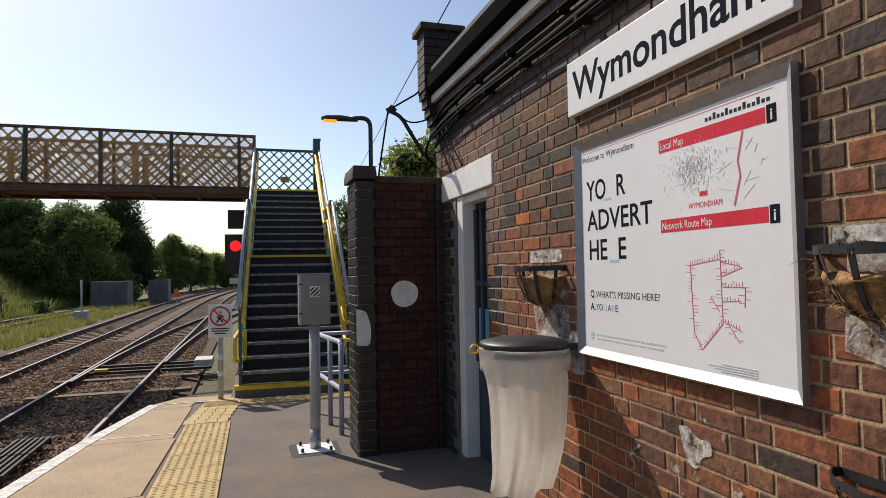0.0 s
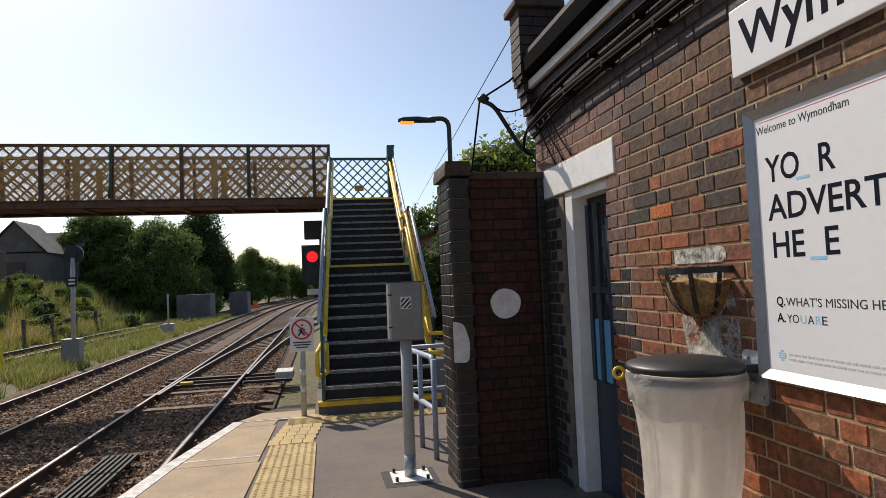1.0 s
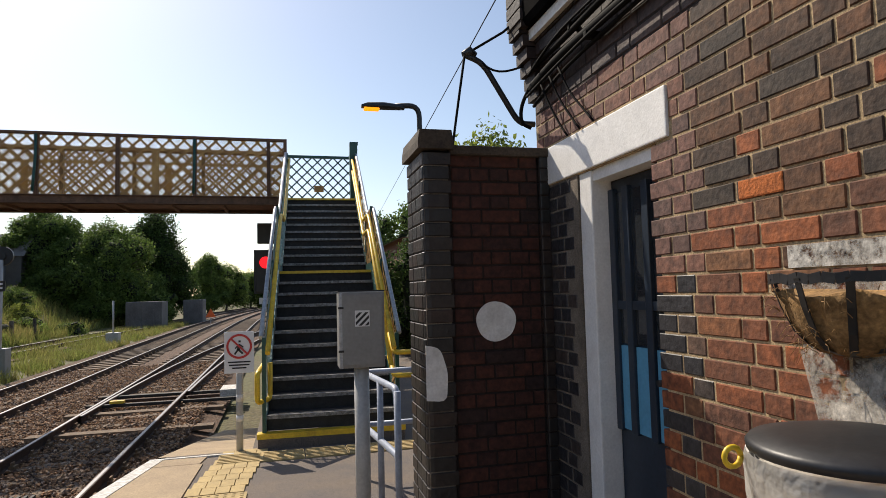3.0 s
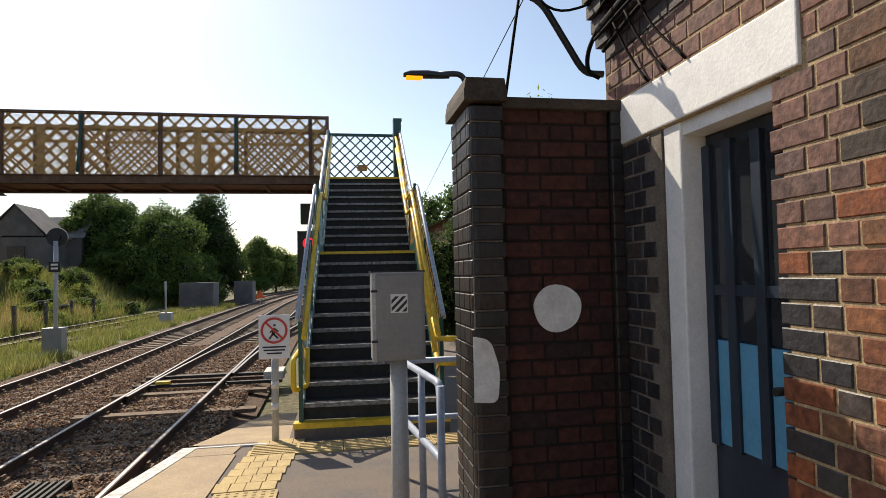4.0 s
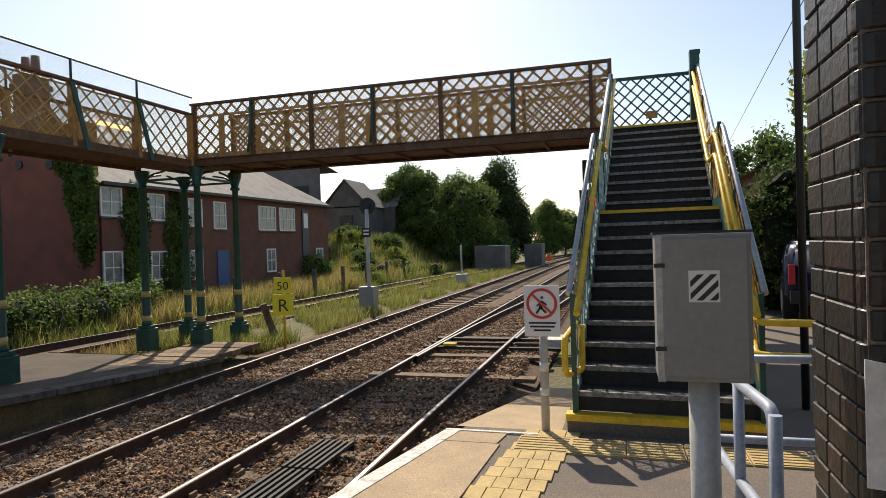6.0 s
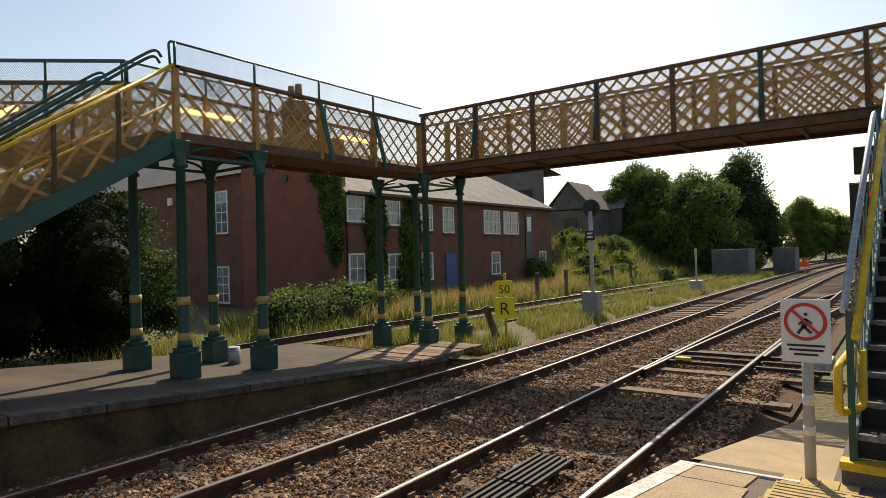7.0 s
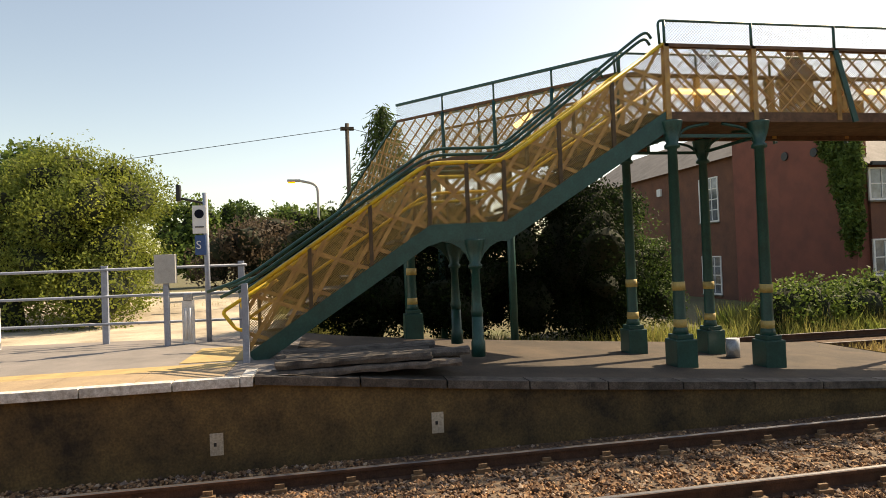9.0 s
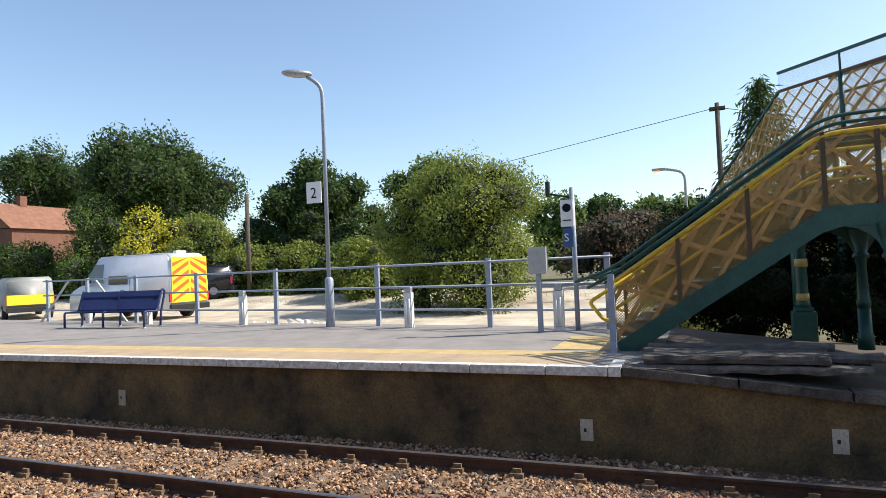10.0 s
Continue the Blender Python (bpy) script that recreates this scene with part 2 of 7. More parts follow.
M_ASPHALT = mat("platform_asphalt", (0.135, 0.102, 0.076), 0.9, 0, 0.45, 2.0, 110, 0.7, None, (0.109, 0.094, 0.086))
M_ASPHALT_FAR = mat("grey_asphalt", (0.24, 0.215, 0.20), 0.9, 0, 0.2, 1.5, 200, 0.5, None, (0.185, 0.17, 0.16))
M_TACTILE = mat("tactile_paving", (0.47, 0.34, 0.15), 0.85, 0, 0.18, 4, 90, 0.4, None, (0.36, 0.26, 0.12))
M_EDGE = mat("white_edge", (0.70, 0.69, 0.66), 0.8, 0, 0.2, 16, 90, 0.5, None, (0.36, 0.33, 0.29))
M_PLATWALL = mat("platform_wall", (0.150, 0.098, 0.040), 0.95, 0, 0.32, 1.6, 40, 0.6, None, (0.030, 0.023, 0.015))
M_TIMBER = mat("weathered_timber", (0.135, 0.115, 0.098), 0.9, 0, 0.35, 6, 70, 0.8, "object", (0.042, 0.036, 0.033))
M_GRAVEL = mat("gravel_yard", (0.52, 0.45, 0.35), 0.95, 0, 0.25, 0.8, 40, 0.6, None, (0.30, 0.25, 0.19))
M_SOIL = mat("rough_ground", (0.10, 0.105, 0.042), 0.95, 0, 0.4, 0.5, 12, 1.0, None, (0.12, 0.092, 0.052), 0.05)
M_GRASS = leaf_mat("grass_blades", (0.15, 0.205, 0.045), (0.32, 0.27, 0.10))
M_STRAW = leaf_mat("dry_grass_blades", (0.42, 0.31, 0.13), (0.25, 0.21, 0.08))
M_LEAF_DK = leaf_mat("dark_foliage", (0.075, 0.120, 0.030), (0.030, 0.058, 0.018))
M_LEAF = leaf_mat("green_foliage", (0.150, 0.215, 0.048), (0.065, 0.110, 0.030))
M_LEAF_LT = leaf_mat("light_foliage", (0.255, 0.285, 0.055), (0.105, 0.150, 0.036))
M_LEAF_YL = leaf_mat("yellow_foliage", (0.630, 0.560, 0.052), (0.350, 0.350, 0.052))
M_TWIG = leaf_mat("bare_hedge", (0.13, 0.095, 0.065), (0.07, 0.055, 0.04))
# Near-black: the shade behind the far stairs is put into the leaf colour.
M_LEAF_SHADED = leaf_mat("shaded_foliage", (0.014, 0.026, 0.009), (0.007, 0.013, 0.005), 0.04)
M_BRAMBLE = leaf_mat("bramble_foliage", (0.20, 0.27, 0.055), (0.11, 0.17, 0.04))
# Brown earth, its albedo lowered to carry the shadow of the stairs and walkway.
M_RAMP = mat("shaded_ramp_earth", (0.082, 0.060, 0.043), 0.95, 0, 0.4, 1.1, 90, 0.7, None, (0.040, 0.032, 0.026))
M_OAKBOARD = mat("brown_boards", (0.22, 0.145, 0.085), 0.9, 0, 0.35, 6, 70, 0.8, "object", (0.11, 0.075, 0.05))
# Dark colour painted on the filler lumps as the shade inside crowns.
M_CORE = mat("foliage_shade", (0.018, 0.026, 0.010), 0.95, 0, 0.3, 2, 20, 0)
M_BARK = mat("bark", (0.10, 0.08, 0.06), 0.95, 0, 0.3, 8, 40, 0.8)
M_PINK = mat("pink_render_brick", (0.26, 0.084, 0.058), 0.9, 0, 0.16, 1.2, 30, 0.2, None, (0.19, 0.067, 0.050))
M_HOUSE = mat("house_brick", (0.175, 0.074, 0.046), 0.9, 0, 0.28, 1.5, 26, 0.3, None, (0.125, 0.058, 0.042))
M_SLATE = mat("slate_roof", (0.17, 0.16, 0.155), 0.8, 0, 0.25, 1.4, 18, 0.3, "object", (0.115, 0.108, 0.105), spec=0.25)
M_TILEROOF = mat("clay_roof", (0.23, 0.105, 0.065), 0.85, 0, 0.2, 1.5, 14, 0.3)
M_GREYWALL = mat("grey_block_wall", (0.16, 0.15, 0.145), 0.9, 0, 0.2, 0.9, 14, 0.2)
M_DOORBLUE = mat("dark_blue_door", (0.022, 0.035, 0.055), 0.4, 0, 0.15, 5, 50, 0.1)
M_CURTAIN = mat("blue_board", (0.10, 0.34, 0.52), 0.5, 0, 0.08, 5, 50, 0.05)
M_BLUEDOOR = mat("blue_paint", (0.03, 0.09, 0.24), 0.5, 0, 0.1, 5, 50, 0.05)
M_BAG = mat("clear_bag", (0.95, 0.93, 0.89), 0.18, 0, 0.08, 6, 16, 0.9, dist=0.03)
M_BAG.node_tree.nodes["Principled BSDF"].inputs["Alpha"].default_value = 0.72
bag_nodes = M_BAG.node_tree
bag_light = bag_nodes.nodes.new("ShaderNodeBsdfTranslucent")
bag_light.inputs[0].default_value = (0.95, 0.92, 0.86, 1)
bag_mix = bag_nodes.nodes.new("ShaderNodeMixShader")
bag_mix.inputs[0].default_value = 0.5
bag_nodes.links.new(bag_nodes.nodes["Principled BSDF"].outputs[0], bag_mix.inputs[1])
bag_nodes.links.new(bag_light.outputs[0], bag_mix.inputs[2])
bag_nodes.links.new(bag_mix.outputs[0], bag_nodes.nodes["Material Output"].inputs[0])
M_BAG.node_tree.nodes["Principled BSDF"].inputs["Transmission Weight"].default_value = 0.35
M_COIR = mat("coir_liner", (0.33, 0.19, 0.075), 0.95, 0, 0.35, 20, 90, 0.8)
M_VAN = mat("silver_van_paint", (0.62, 0.64, 0.70), 0.3, 0.3, 0.05, 2, 20, 0)
M_CAR = mat("black_car_paint", (0.012, 0.013, 0.018), 0.2, 0, 0.1, 2, 20, 0)
M_TYRE = mat("tyre", (0.018, 0.018, 0.018), 0.8, 0, 0.2, 9, 40, 0.2)
M_HUB = mat("wheel_rim", (0.35, 0.35, 0.36), 0.4, 0.7, 0.1, 9, 40, 0)
M_ORANGE = mat("red_reflective", (0.80, 0.13, 0.02), 0.4, 0, 0.05, 9, 40, 0)
M_LIME = mat("yellow_reflective", (0.86, 0.62, 0.03), 0.4, 0, 0.05, 9, 40, 0)
M_NAVY = mat("navy_paint", (0.02, 0.03, 0.11), 0.4, 0.1, 0.1, 9, 60, 0.05)
M_REDLIGHT = glow("red_signal_light", (1.0, 0.012, 0.02), 1.6)
M_AMBER = glow("amber_lamp_light", (1.0, 0.33, 0.01), 1.3)
M_TUBE = glow("tube_lamp_light", (1.0, 0.80, 0.35), 2.0)
M_RED_RING = mat("sign_red", (0.55, 0.03, 0.03), 0.4, 0, 0.05, 9, 40, 0)
# Blue-grey base stands in for sky reflected in the house panes.
M_PANE = mat("sky_toned_glass", (0.17, 0.19, 0.22), 0.08, 0, 0.35, 1.2, 5, 0, spec=0.9)
M_BAND = mat("faded_yellow_band", (0.52, 0.37, 0.12), 0.5, 0, 0.15, 9, 70, 0.1)
M_GLASS = mat("window_glass", (0.03, 0.035, 0.04), 0.06, 0, 0.2, 1, 5, 0, spec=0.8)
M_MESH_TAN = wire_mat("tan_wire_mesh", (0.40, 0.26, 0.075), 0.035, 0.24)
M_MESH_GREY = wire_mat("grey_wire_mesh", (0.25, 0.27, 0.30), 0.05, 0.12)


# ---- mesh helpers ----
def part(name, bm, material, parent=None, label=""):
    me = bpy.data.meshes.new(name)
    bm.to_mesh(me)
    bm.free()
    me.materials.append(material)
    ob = new(name, me)
    if parent:
        ob.parent = parent
    if label:
        ob["label"] = label
    return ob


def thing(name, label, category, group="", kind=""):
    return tagged(new(name), label, category, group, kind)


def solid(name, bm, material, label, category="", group="", kind=""):
    return tagged(part(name, bm, material), label, category, group, kind)


def box(bm, x0, x1, y0, y1, z0, z1, m=None, bev=0.0):
    vs = bmesh.ops.create_cube(bm, size=1)["verts"]
    for v in vs:
        v.co = Vector((x0 + (v.co.x + 0.5) * (x1 - x0), y0 + (v.co.y + 0.5) * (y1 - y0), z0 + (v.co.z + 0.5) * (z1 - z0)))
    if bev:
        es = list({e for v in vs for e in v.link_edges})
        r = bmesh.ops.bevel(bm, geom=es, offset=bev, segments=2, affect="EDGES", profile=0.6)
        vs = list({v for f in r["faces"] for v in f.verts} | {v for v in vs if v.is_valid})
    if m:
        for v in vs:
            v.co = m @ v.co
    return vs


def bx(*a, m=None, bev=0.0):
    bm = bmesh.new()
    box(bm, *a, m=m, bev=bev)
    return bm


def bar(bm, p, q, w, h, up=(0, 0, 1)):
    """A straight bar from p to q; w across, h along up."""
    p, q = Vector(p), Vector(q)
    d = (q - p).normalized()
    u = Vector(up)
    s = d.cross(u)
    if s.length < 1e-4:
        s = d.cross(Vector((1, 0, 0)))
    s.normalize()
    u = s.cross(d).normalized()
    vs = []
    for c in (p, q):
        for a, b in ((-1, -1), (1, -1), (1, 1), (-1, 1)):
            vs.append(bm.verts.new(c + s * (a * w / 2) + u * (b * h / 2)))
    for f in ((3, 2, 1, 0), (4, 5, 6, 7), (0, 1, 5, 4), (1, 2, 6, 5), (2, 3, 7, 6), (3, 0, 4, 7)):
        bm.faces.new([vs[k] for k in f])


def tube(bm, pts, r, n=8, cap=True):
    """A round pipe along a run of points; r one radius, or one for each point."""
    pts = [Vector(p) for p in pts]
    rs = r if isinstance(r, (list, tuple)) else [r] * len(pts)
    rings = []
    side = None
    for k, p in enumerate(pts):
        d = (pts[min(k + 1, len(pts) - 1)] - pts[max(k - 1, 0)]).normalized()
        if side is None:
            side = d.orthogonal().normalized()
        side = (side - d * side.dot(d)).normalized()
        w = d.cross(side)
        rings.append([bm.verts.new(p + (side * math.cos(2 * math.pi * j / n) + w * math.sin(2 * math.pi * j / n)) * rs[k]) for j in range(n)])
    for a, b in zip(rings, rings[1:]):
        for j in range(n):
            f = bm.faces.new((a[j], a[(j + 1) % n], b[(j + 1) % n], b[j]))
            f.smooth = True
    if cap:
        bm.faces.new(rings[0][::-1])
        bm.faces.new(rings[-1])


def tb(pts, r, n=8):
    bm = bmesh.new()
    tube(bm, pts, r, n)
    return bm


def lathe(bm, cx, cy, prof, n=20):
    tube(bm, [(cx, cy, z) for r, z in prof], [r for r, z in prof], n)


def bent(pts, r=0.12, k=4):
    """Rounds the corners of a run of points."""
    pts = [Vector(p) for p in pts]
    out = [pts[0]]
    for a, b, c in zip(pts, pts[1:], pts[2:]):
        ra, rc = min(r, (a - b).length * 0.45), min(r, (c - b).length * 0.45)
        p, q = b + (a - b).normalized() * ra, b + (c - b).normalized() * rc
        for j in range(k + 1):
            t = j / k
            out.append(p * (1 - t) ** 2 + b * (2 * t * (1 - t)) + q * t * t)
    out.append(pts[-1])
    return out


def poly(bm, pts):
    return bm.faces.new([bm.verts.new(p) for p in pts])


def prism(bm, pts, off):
    """A flat outline pts pushed along off into a solid."""
    a = [bm.verts.new(p) for p in pts]
    b = [bm.verts.new(Vector(p) + Vector(off)) for p in pts]
    bm.faces.new(a)
    bm.faces.new(b[::-1])
    for k in range(len(a)):
        j = (k + 1) % len(a)
        bm.faces.new((a[j], a[k], b[k], b[j]))
    bmesh.ops.recalc_face_normals(bm, faces=bm.faces[:])


def mesh_from(name, verts, faces, material, smooth=False):
    me = bpy.data.meshes.new(name)
    me.from_pydata(verts, [], faces)
    me.materials.append(material)
    if smooth:
        me.polygons.foreach_set("use_smooth", [True] * len(me.polygons))
    return new(name, me)


def text_mesh(body, size, m, material, name, parent, extrude=0.0002, spacing=1.0, width=None, align="LEFT", bold=0.0):
    """Lettering in the built-in font, as a thin mesh."""
    cu = bpy.data.curves.new(name, "FONT")
    cu.body, cu.size, cu.extrude, cu.space_character, cu.align_x = body, size, extrude, spacing, align
    cu.resolution_u = 3
    cu.offset = bold
    tmp = bpy.data.objects.new(name, cu)
    scene.collection.objects.link(tmp)
    dg = bpy.context.evaluated_depsgraph_get()
    me = bpy.data.meshes.new_from_object(tmp.evaluated_get(dg))
    bpy.data.objects.remove(tmp)
    if width:
        xs = [v.co.x for v in me.vertices]
        k = width / (max(xs) - min(xs))
        for v in me.vertices:
            v.co.x *= k
    me.transform(m)
    me.materials.clear()
    me.materials.append(material)
    ob = new(name, me)
    ob.parent = parent
    return ob


rng = random.Random(7)
G = 0.33   # the yard beside the platform fence

# ---- ground ----
def pz(y):
    """Height of the near platform, which falls gently to its end."""
    return 0.70 if y < 2 else 0.60 - 0.04 * (y - 4.5)


def edge_x(y):
    return 0.30 if y < 4.9 else 0.30 + 0.154 * (y - 4.9)


def step01(a, b, v):
    t = min(1, max(0, (v - a) / (b - a)))
    return t * t * (3 - 2 * t)


def fz(y):
    """Height of the far platform: level, then a ramp down to the track."""
    return 0.72 if y < 3.2 else 0.72 - 0.82 * min(1, ((y - 3.2) / 10.5)) ** 0.8


def gz(x, y):
    z = -0.36
    z += 0.62 * step01(-7.4, -9.0, x) * step01(6.0, 1.0, y)
    z += 2.6 * step01(-12.0, -18.0, x) * step01(36, 48, y) * step01(140, 90, y)
    z += 0.45 * step01(3.0, 5.0, x) * step01(6.0, 9.0, y)
    if x < -6.5 or x > 4:
        z += 0.05 * noise.noise((x * 0.4, y * 0.4, 0))
    return z


xs = [-3000, -900, -300, -150, -90, -60] + [-45 + 1.5 * k for k in range(41)] + [18, 24, 36, 60, 120, 400, 1200, 3000]
ys = [-3000, -900, -300, -120, -70, -45] + [-36 + 2 * k for k in range(70)] + [108, 120, 150, 220, 400, 900, 3000]
gv = [(x, y, gz(x, y)) for y in ys for x in xs]
nx = len(xs)
gf = [(j * nx + i, j * nx + i + 1, (j + 1) * nx + i + 1, (j + 1) * nx + i) for j in range(len(ys) - 1) for i in range(nx - 1)]
tagged(mesh_from("ground", gv, gf, M_SOIL, True), "rough weedy ground beside the railway", "ground", "", "structure")

# yard behind the far platform
def yard_z(x):
    return 0.33 + 0.55 * step01(-18.5, -25.0, x)


bm = bmesh.new()
rows_ = []
for k in range(27):
    f = k / 26
    a, b = Vector((-9.5 - 20.5 * f, 2.7 - 1.7 * f, 0)), Vector((-9.8 - 36.2 * f, -45, 0))
    rows_.append([bm.verts.new((v.x, v.y, yard_z(v.x))) for v in (a.lerp(b, j / 16) for j in range(17))])
for a, b in zip(rows_, rows_[1:]):
    for j in range(16):
        bm.faces.new((a[j], a[j + 1], b[j + 1], b[j])).smooth = True
bmesh.ops.recalc_face_normals(bm, faces=bm.faces[:])
solid("yard", bm, M_GRAVEL, "pale gravel yard behind the far platform", "yard", "", "structure")


# ---- tracks ----
def rz(x):
    return 0.027 * x


def bend(y):
    """The lines lean to the right far ahead."""
    return 0 if y < 45 else 0.0009 * (y - 45) ** 2


def rail_run(name, line, label):
    """A rail of real section along a run of points: head, web and foot."""
    ob = thing(name, label, "rail", "running rails", "structure")
    foot, head = bmesh.new(), bmesh.new()
    for bm, prof in ((foot, [(-0.065, -0.155), (0.065, -0.155), (0.065, -0.14), (0.012, -0.125), (0.012, -0.04), (0.034, -0.03), (0.034, -0.002), (-0.034, -0.002), (-0.034, -0.03), (-0.012, -0.04), (-0.012, -0.125), (-0.065, -0.14)]),
                     (head, [(-0.024, -0.004), (0.024, -0.004), (0.019, 0.002), (-0.019, 0.002)])):
        rows = [[bm.verts.new((p[0] + a, p[1], p[2] + b)) for a, b in prof] for p in line]
        for r, s in zip(rows, rows[1:]):
            for k in range(len(prof)):
                j = (k + 1) % len(prof)
                bm.faces.new((r[k], r[j], s[j], s[k]))
    part("rail_body", foot, M_RAIL, ob)
    part("rail_head", head, M_RAILTOP, ob, "worn bright running surface")
    return ob


YS = list(range(-30, 46, 5)) + list(range(50, 200, 6))
for x in (0.0, -1.505, -3.125, -4.63):
    rail_run("rail", [(x + bend(y), y, rz(x)) for y in YS], "rusty steel running rail with a bright head")


def siding_x(y):
    return -10.6 + 0.9 * step01(12, 30, y) + 2.4 * step01(26, 70, y) + bend(y)


for d in (-0.75, 0.75):
    rail_run("siding_rail", [(siding_x(y) + d, y, -0.13) for y in range(4, 120, 3)], "rusty siding rail among weeds")
for d, y0 in ((0.0, 15.0), (-1.505, 13.0)):
    rail_run("turnout_rail", [(d + 0.06 + (y - y0) ** 2 / 300.0, y, rz(d)) for y in range(int(y0) + 1, 50, 2)], "rusty rail curving away from the main line")

bm = bmesh.new()
for y0, y1 in zip(YS, YS[1:]):
    for xa, xb, za, zb in ((0.9, 0.35, -0.30, -0.19), (0.35, -5.0, -0.19, -0.315), (-5.0, -5.6, -0.315, -0.33)):
        poly(bm, [(xa + bend(y0), y0, za), (xb + bend(y0), y0, zb), (xb + bend(y1), y1, zb), (xa + bend(y1), y1, za)])
bmesh.ops.recalc_face_normals(bm, faces=bm.faces[:])
solid("ballast_bed", bm, M_BALLAST_BED, "brown stone ballast bed under the tracks", "ballast", "", "structure")
bm = bmesh.new()
for y0 in range(4, 110, 3):
    a, b = siding_x(y0), siding_x(y0 + 3)
    poly(bm, [(a + 1.5, y0, -0.30), (a - 1.5, y0, -0.30), (b - 1.5, y0 + 3, -0.30), (b + 1.5, y0 + 3, -0.30)])
bmesh.ops.recalc_face_normals(bm, faces=bm.faces[:])
solid("siding_bed", bm, M_BALLAST_BED, "weedy ballast under the siding", "ballast", "", "structure")

# far platform
bm = bmesh.new()
YF = [-45, -30, -20, -12, -6, -2, 1, 3.2, 4, 5, 6, 7, 8, 9, 10, 11, 12, 13, 13.8]
def far_strip(bm, xa, xb, y_from, y_to, dz, skirt=None):
    rows = [y for y in YF if y_from <= y <= y_to]
    for y0, y1 in zip(rows, rows[1:]):
        b0, b1 = xb - 0.145 * max(0, 2.2 - y0), xb - 0.145 * max(0, 2.2 - y1)
        poly(bm, [(xa, y0, fz(y0) + dz), (b0, y0, fz(y0) + dz), (b1, y1, fz(y1) + dz), (xa, y1, fz(y1) + dz)])
        poly(bm, [(b0, y0, fz(y0) + dz), (b0, y0, -0.4), (b1, y1, -0.4), (b1, y1, fz(y1) + dz)])
        if skirt is not None:
            poly(bm, [(xa, y0, fz(y0) + dz), (xa, y1, fz(y1) + dz), (xa, y1, skirt), (xa, y0, skirt)])
far_strip(bm, -5.47, -9.9, -45, 3.2, -0.012)
bmesh.ops.recalc_face_normals(bm, faces=bm.faces[:])
solid("far_platform", bm, M_ASPHALT_FAR, "grey asphalt surface of the far platform", "platform", "", "structure")
bm = bmesh.new()
far_strip(bm, -5.47, -9.9, 3.2, 13.8, -0.012)
bmesh.ops.recalc_face_normals(bm, faces=bm.faces[:])
solid("far_ramp", bm, M_RAMP, "brown earthy ramp at the end of the far platform", "ramp", "", "structure")
bm = bmesh.new()
rows = YF
for y0, y1 in zip(rows, rows[1:]):
    for q in ([(-5.49, y0, fz(y0) - 0.06), (-5.49, y1, fz(y1) - 0.06), (-5.49, y1, -0.6), (-5.49, y0, -0.6)],):
        poly(bm, q)
poly(bm, [(-5.49, 13.8, fz(13.8)), (-9.9, 13.8, fz(13.8)), (-9.9, 13.8, -0.6), (-5.49, 13.8, -0.6)])
bmesh.ops.recalc_face_normals(bm, faces=bm.faces[:])
for f in bm.faces:
    if f.normal.x < -0.5:
        f.normal_flip()
solid("far_platform_wall", bm, M_PLATWALL, "stained dark platform face beside the track", "wall", "", "structure")
coping = thing("far_platform_edge", "white-painted concrete coping stones along the platform edge", "platform edge", "", "structure")
y = -44.0
while y < 2.6:
    n = min(0.92, 2.70 - y)
    part("coping_stone", bx(-5.55, -5.40, y, y + n - 0.012, 0.62, 0.724, bev=0.008), M_EDGE, coping)
    y += n
part("end_stone", bx(-5.95, -5.40, 2.70, 2.83, 0.62, 0.728), M_EDGE, coping)
edge2 = thing("far_ramp_edge", "worn dark stone edge of the platform ramp", "platform edge", "", "structure")
for y0, y1 in zip([2.84, 4, 5, 6, 7, 8, 9, 10, 11, 12, 13], [4, 5, 6, 7, 8, 9, 10, 11, 12, 13, 13.8]):
    bm = bmesh.new()
    prism(bm, [(-5.42, y0 + 0.01, fz(y0) - 0.09), (-5.42, y1 - 0.01, fz(y1) - 0.09), (-5.42, y1 - 0.01, fz(y1) + 0.004), (-5.42, y0 + 0.01, fz(y0) + 0.004)], (-0.3, 0, 0))
    part("edge_stone", bm, M_TIMBER, edge2)
far_slabs = thing("far_slab_band", "buff slabs and yellow tactile strip along the platform edge", "paving", "", "structure")
for k in range(50):
    y0 = -44 + k * 0.93
    part("slab", bx(-6.28, -5.555, y0, y0 + 0.918, 0.66, 0.7165), M_CONCRETE, far_slabs)
    part("tactile_slab", bx(-6.70, -6.285, y0, y0 + 0.925, 0.66, 0.716), M_TACTILE, far_slabs)
part("corduroy", bx(-8.35, -6.85, 1.75, 2.55, 0.66, 0.717), M_TACTILE, far_slabs)
steps_board = thing("timber_boards", "stack of grey weathered sleepers at the platform ramp", "timber", "")
wr = random.Random(21)
for row, (z0, z1, x_front) in enumerate(((0.66, 0.735, -5.62), (0.755, 0.835, -5.66))):
    for k in range(5):
        x = x_front - 0.235 * k
        ya, yb = 2.95 + wr.uniform(0, 0.25) + 0.05 * row, 5.05 + wr.uniform(-0.25, 0.35)
        bm = bmesh.new()
        n = 14
        ring = [(-0.105, 0), (0.105, 0), (0.112, 0.04), (0.09, z1 - z0), (0.0, z1 - z0 + 0.006), (-0.09, z1 - z0)]
        rows_ = []
        for j in range(n + 1):
            yy = ya + (yb - ya) * j / n
            rows_.append([bm.verts.new((x + a + wr.uniform(-0.008, 0.008), yy + wr.uniform(-0.02, 0.02), z0 + b + wr.uniform(-0.009, 0.009) + 0.006 * math.sin(yy * 1.7 + k + row))) for a, b in ring])
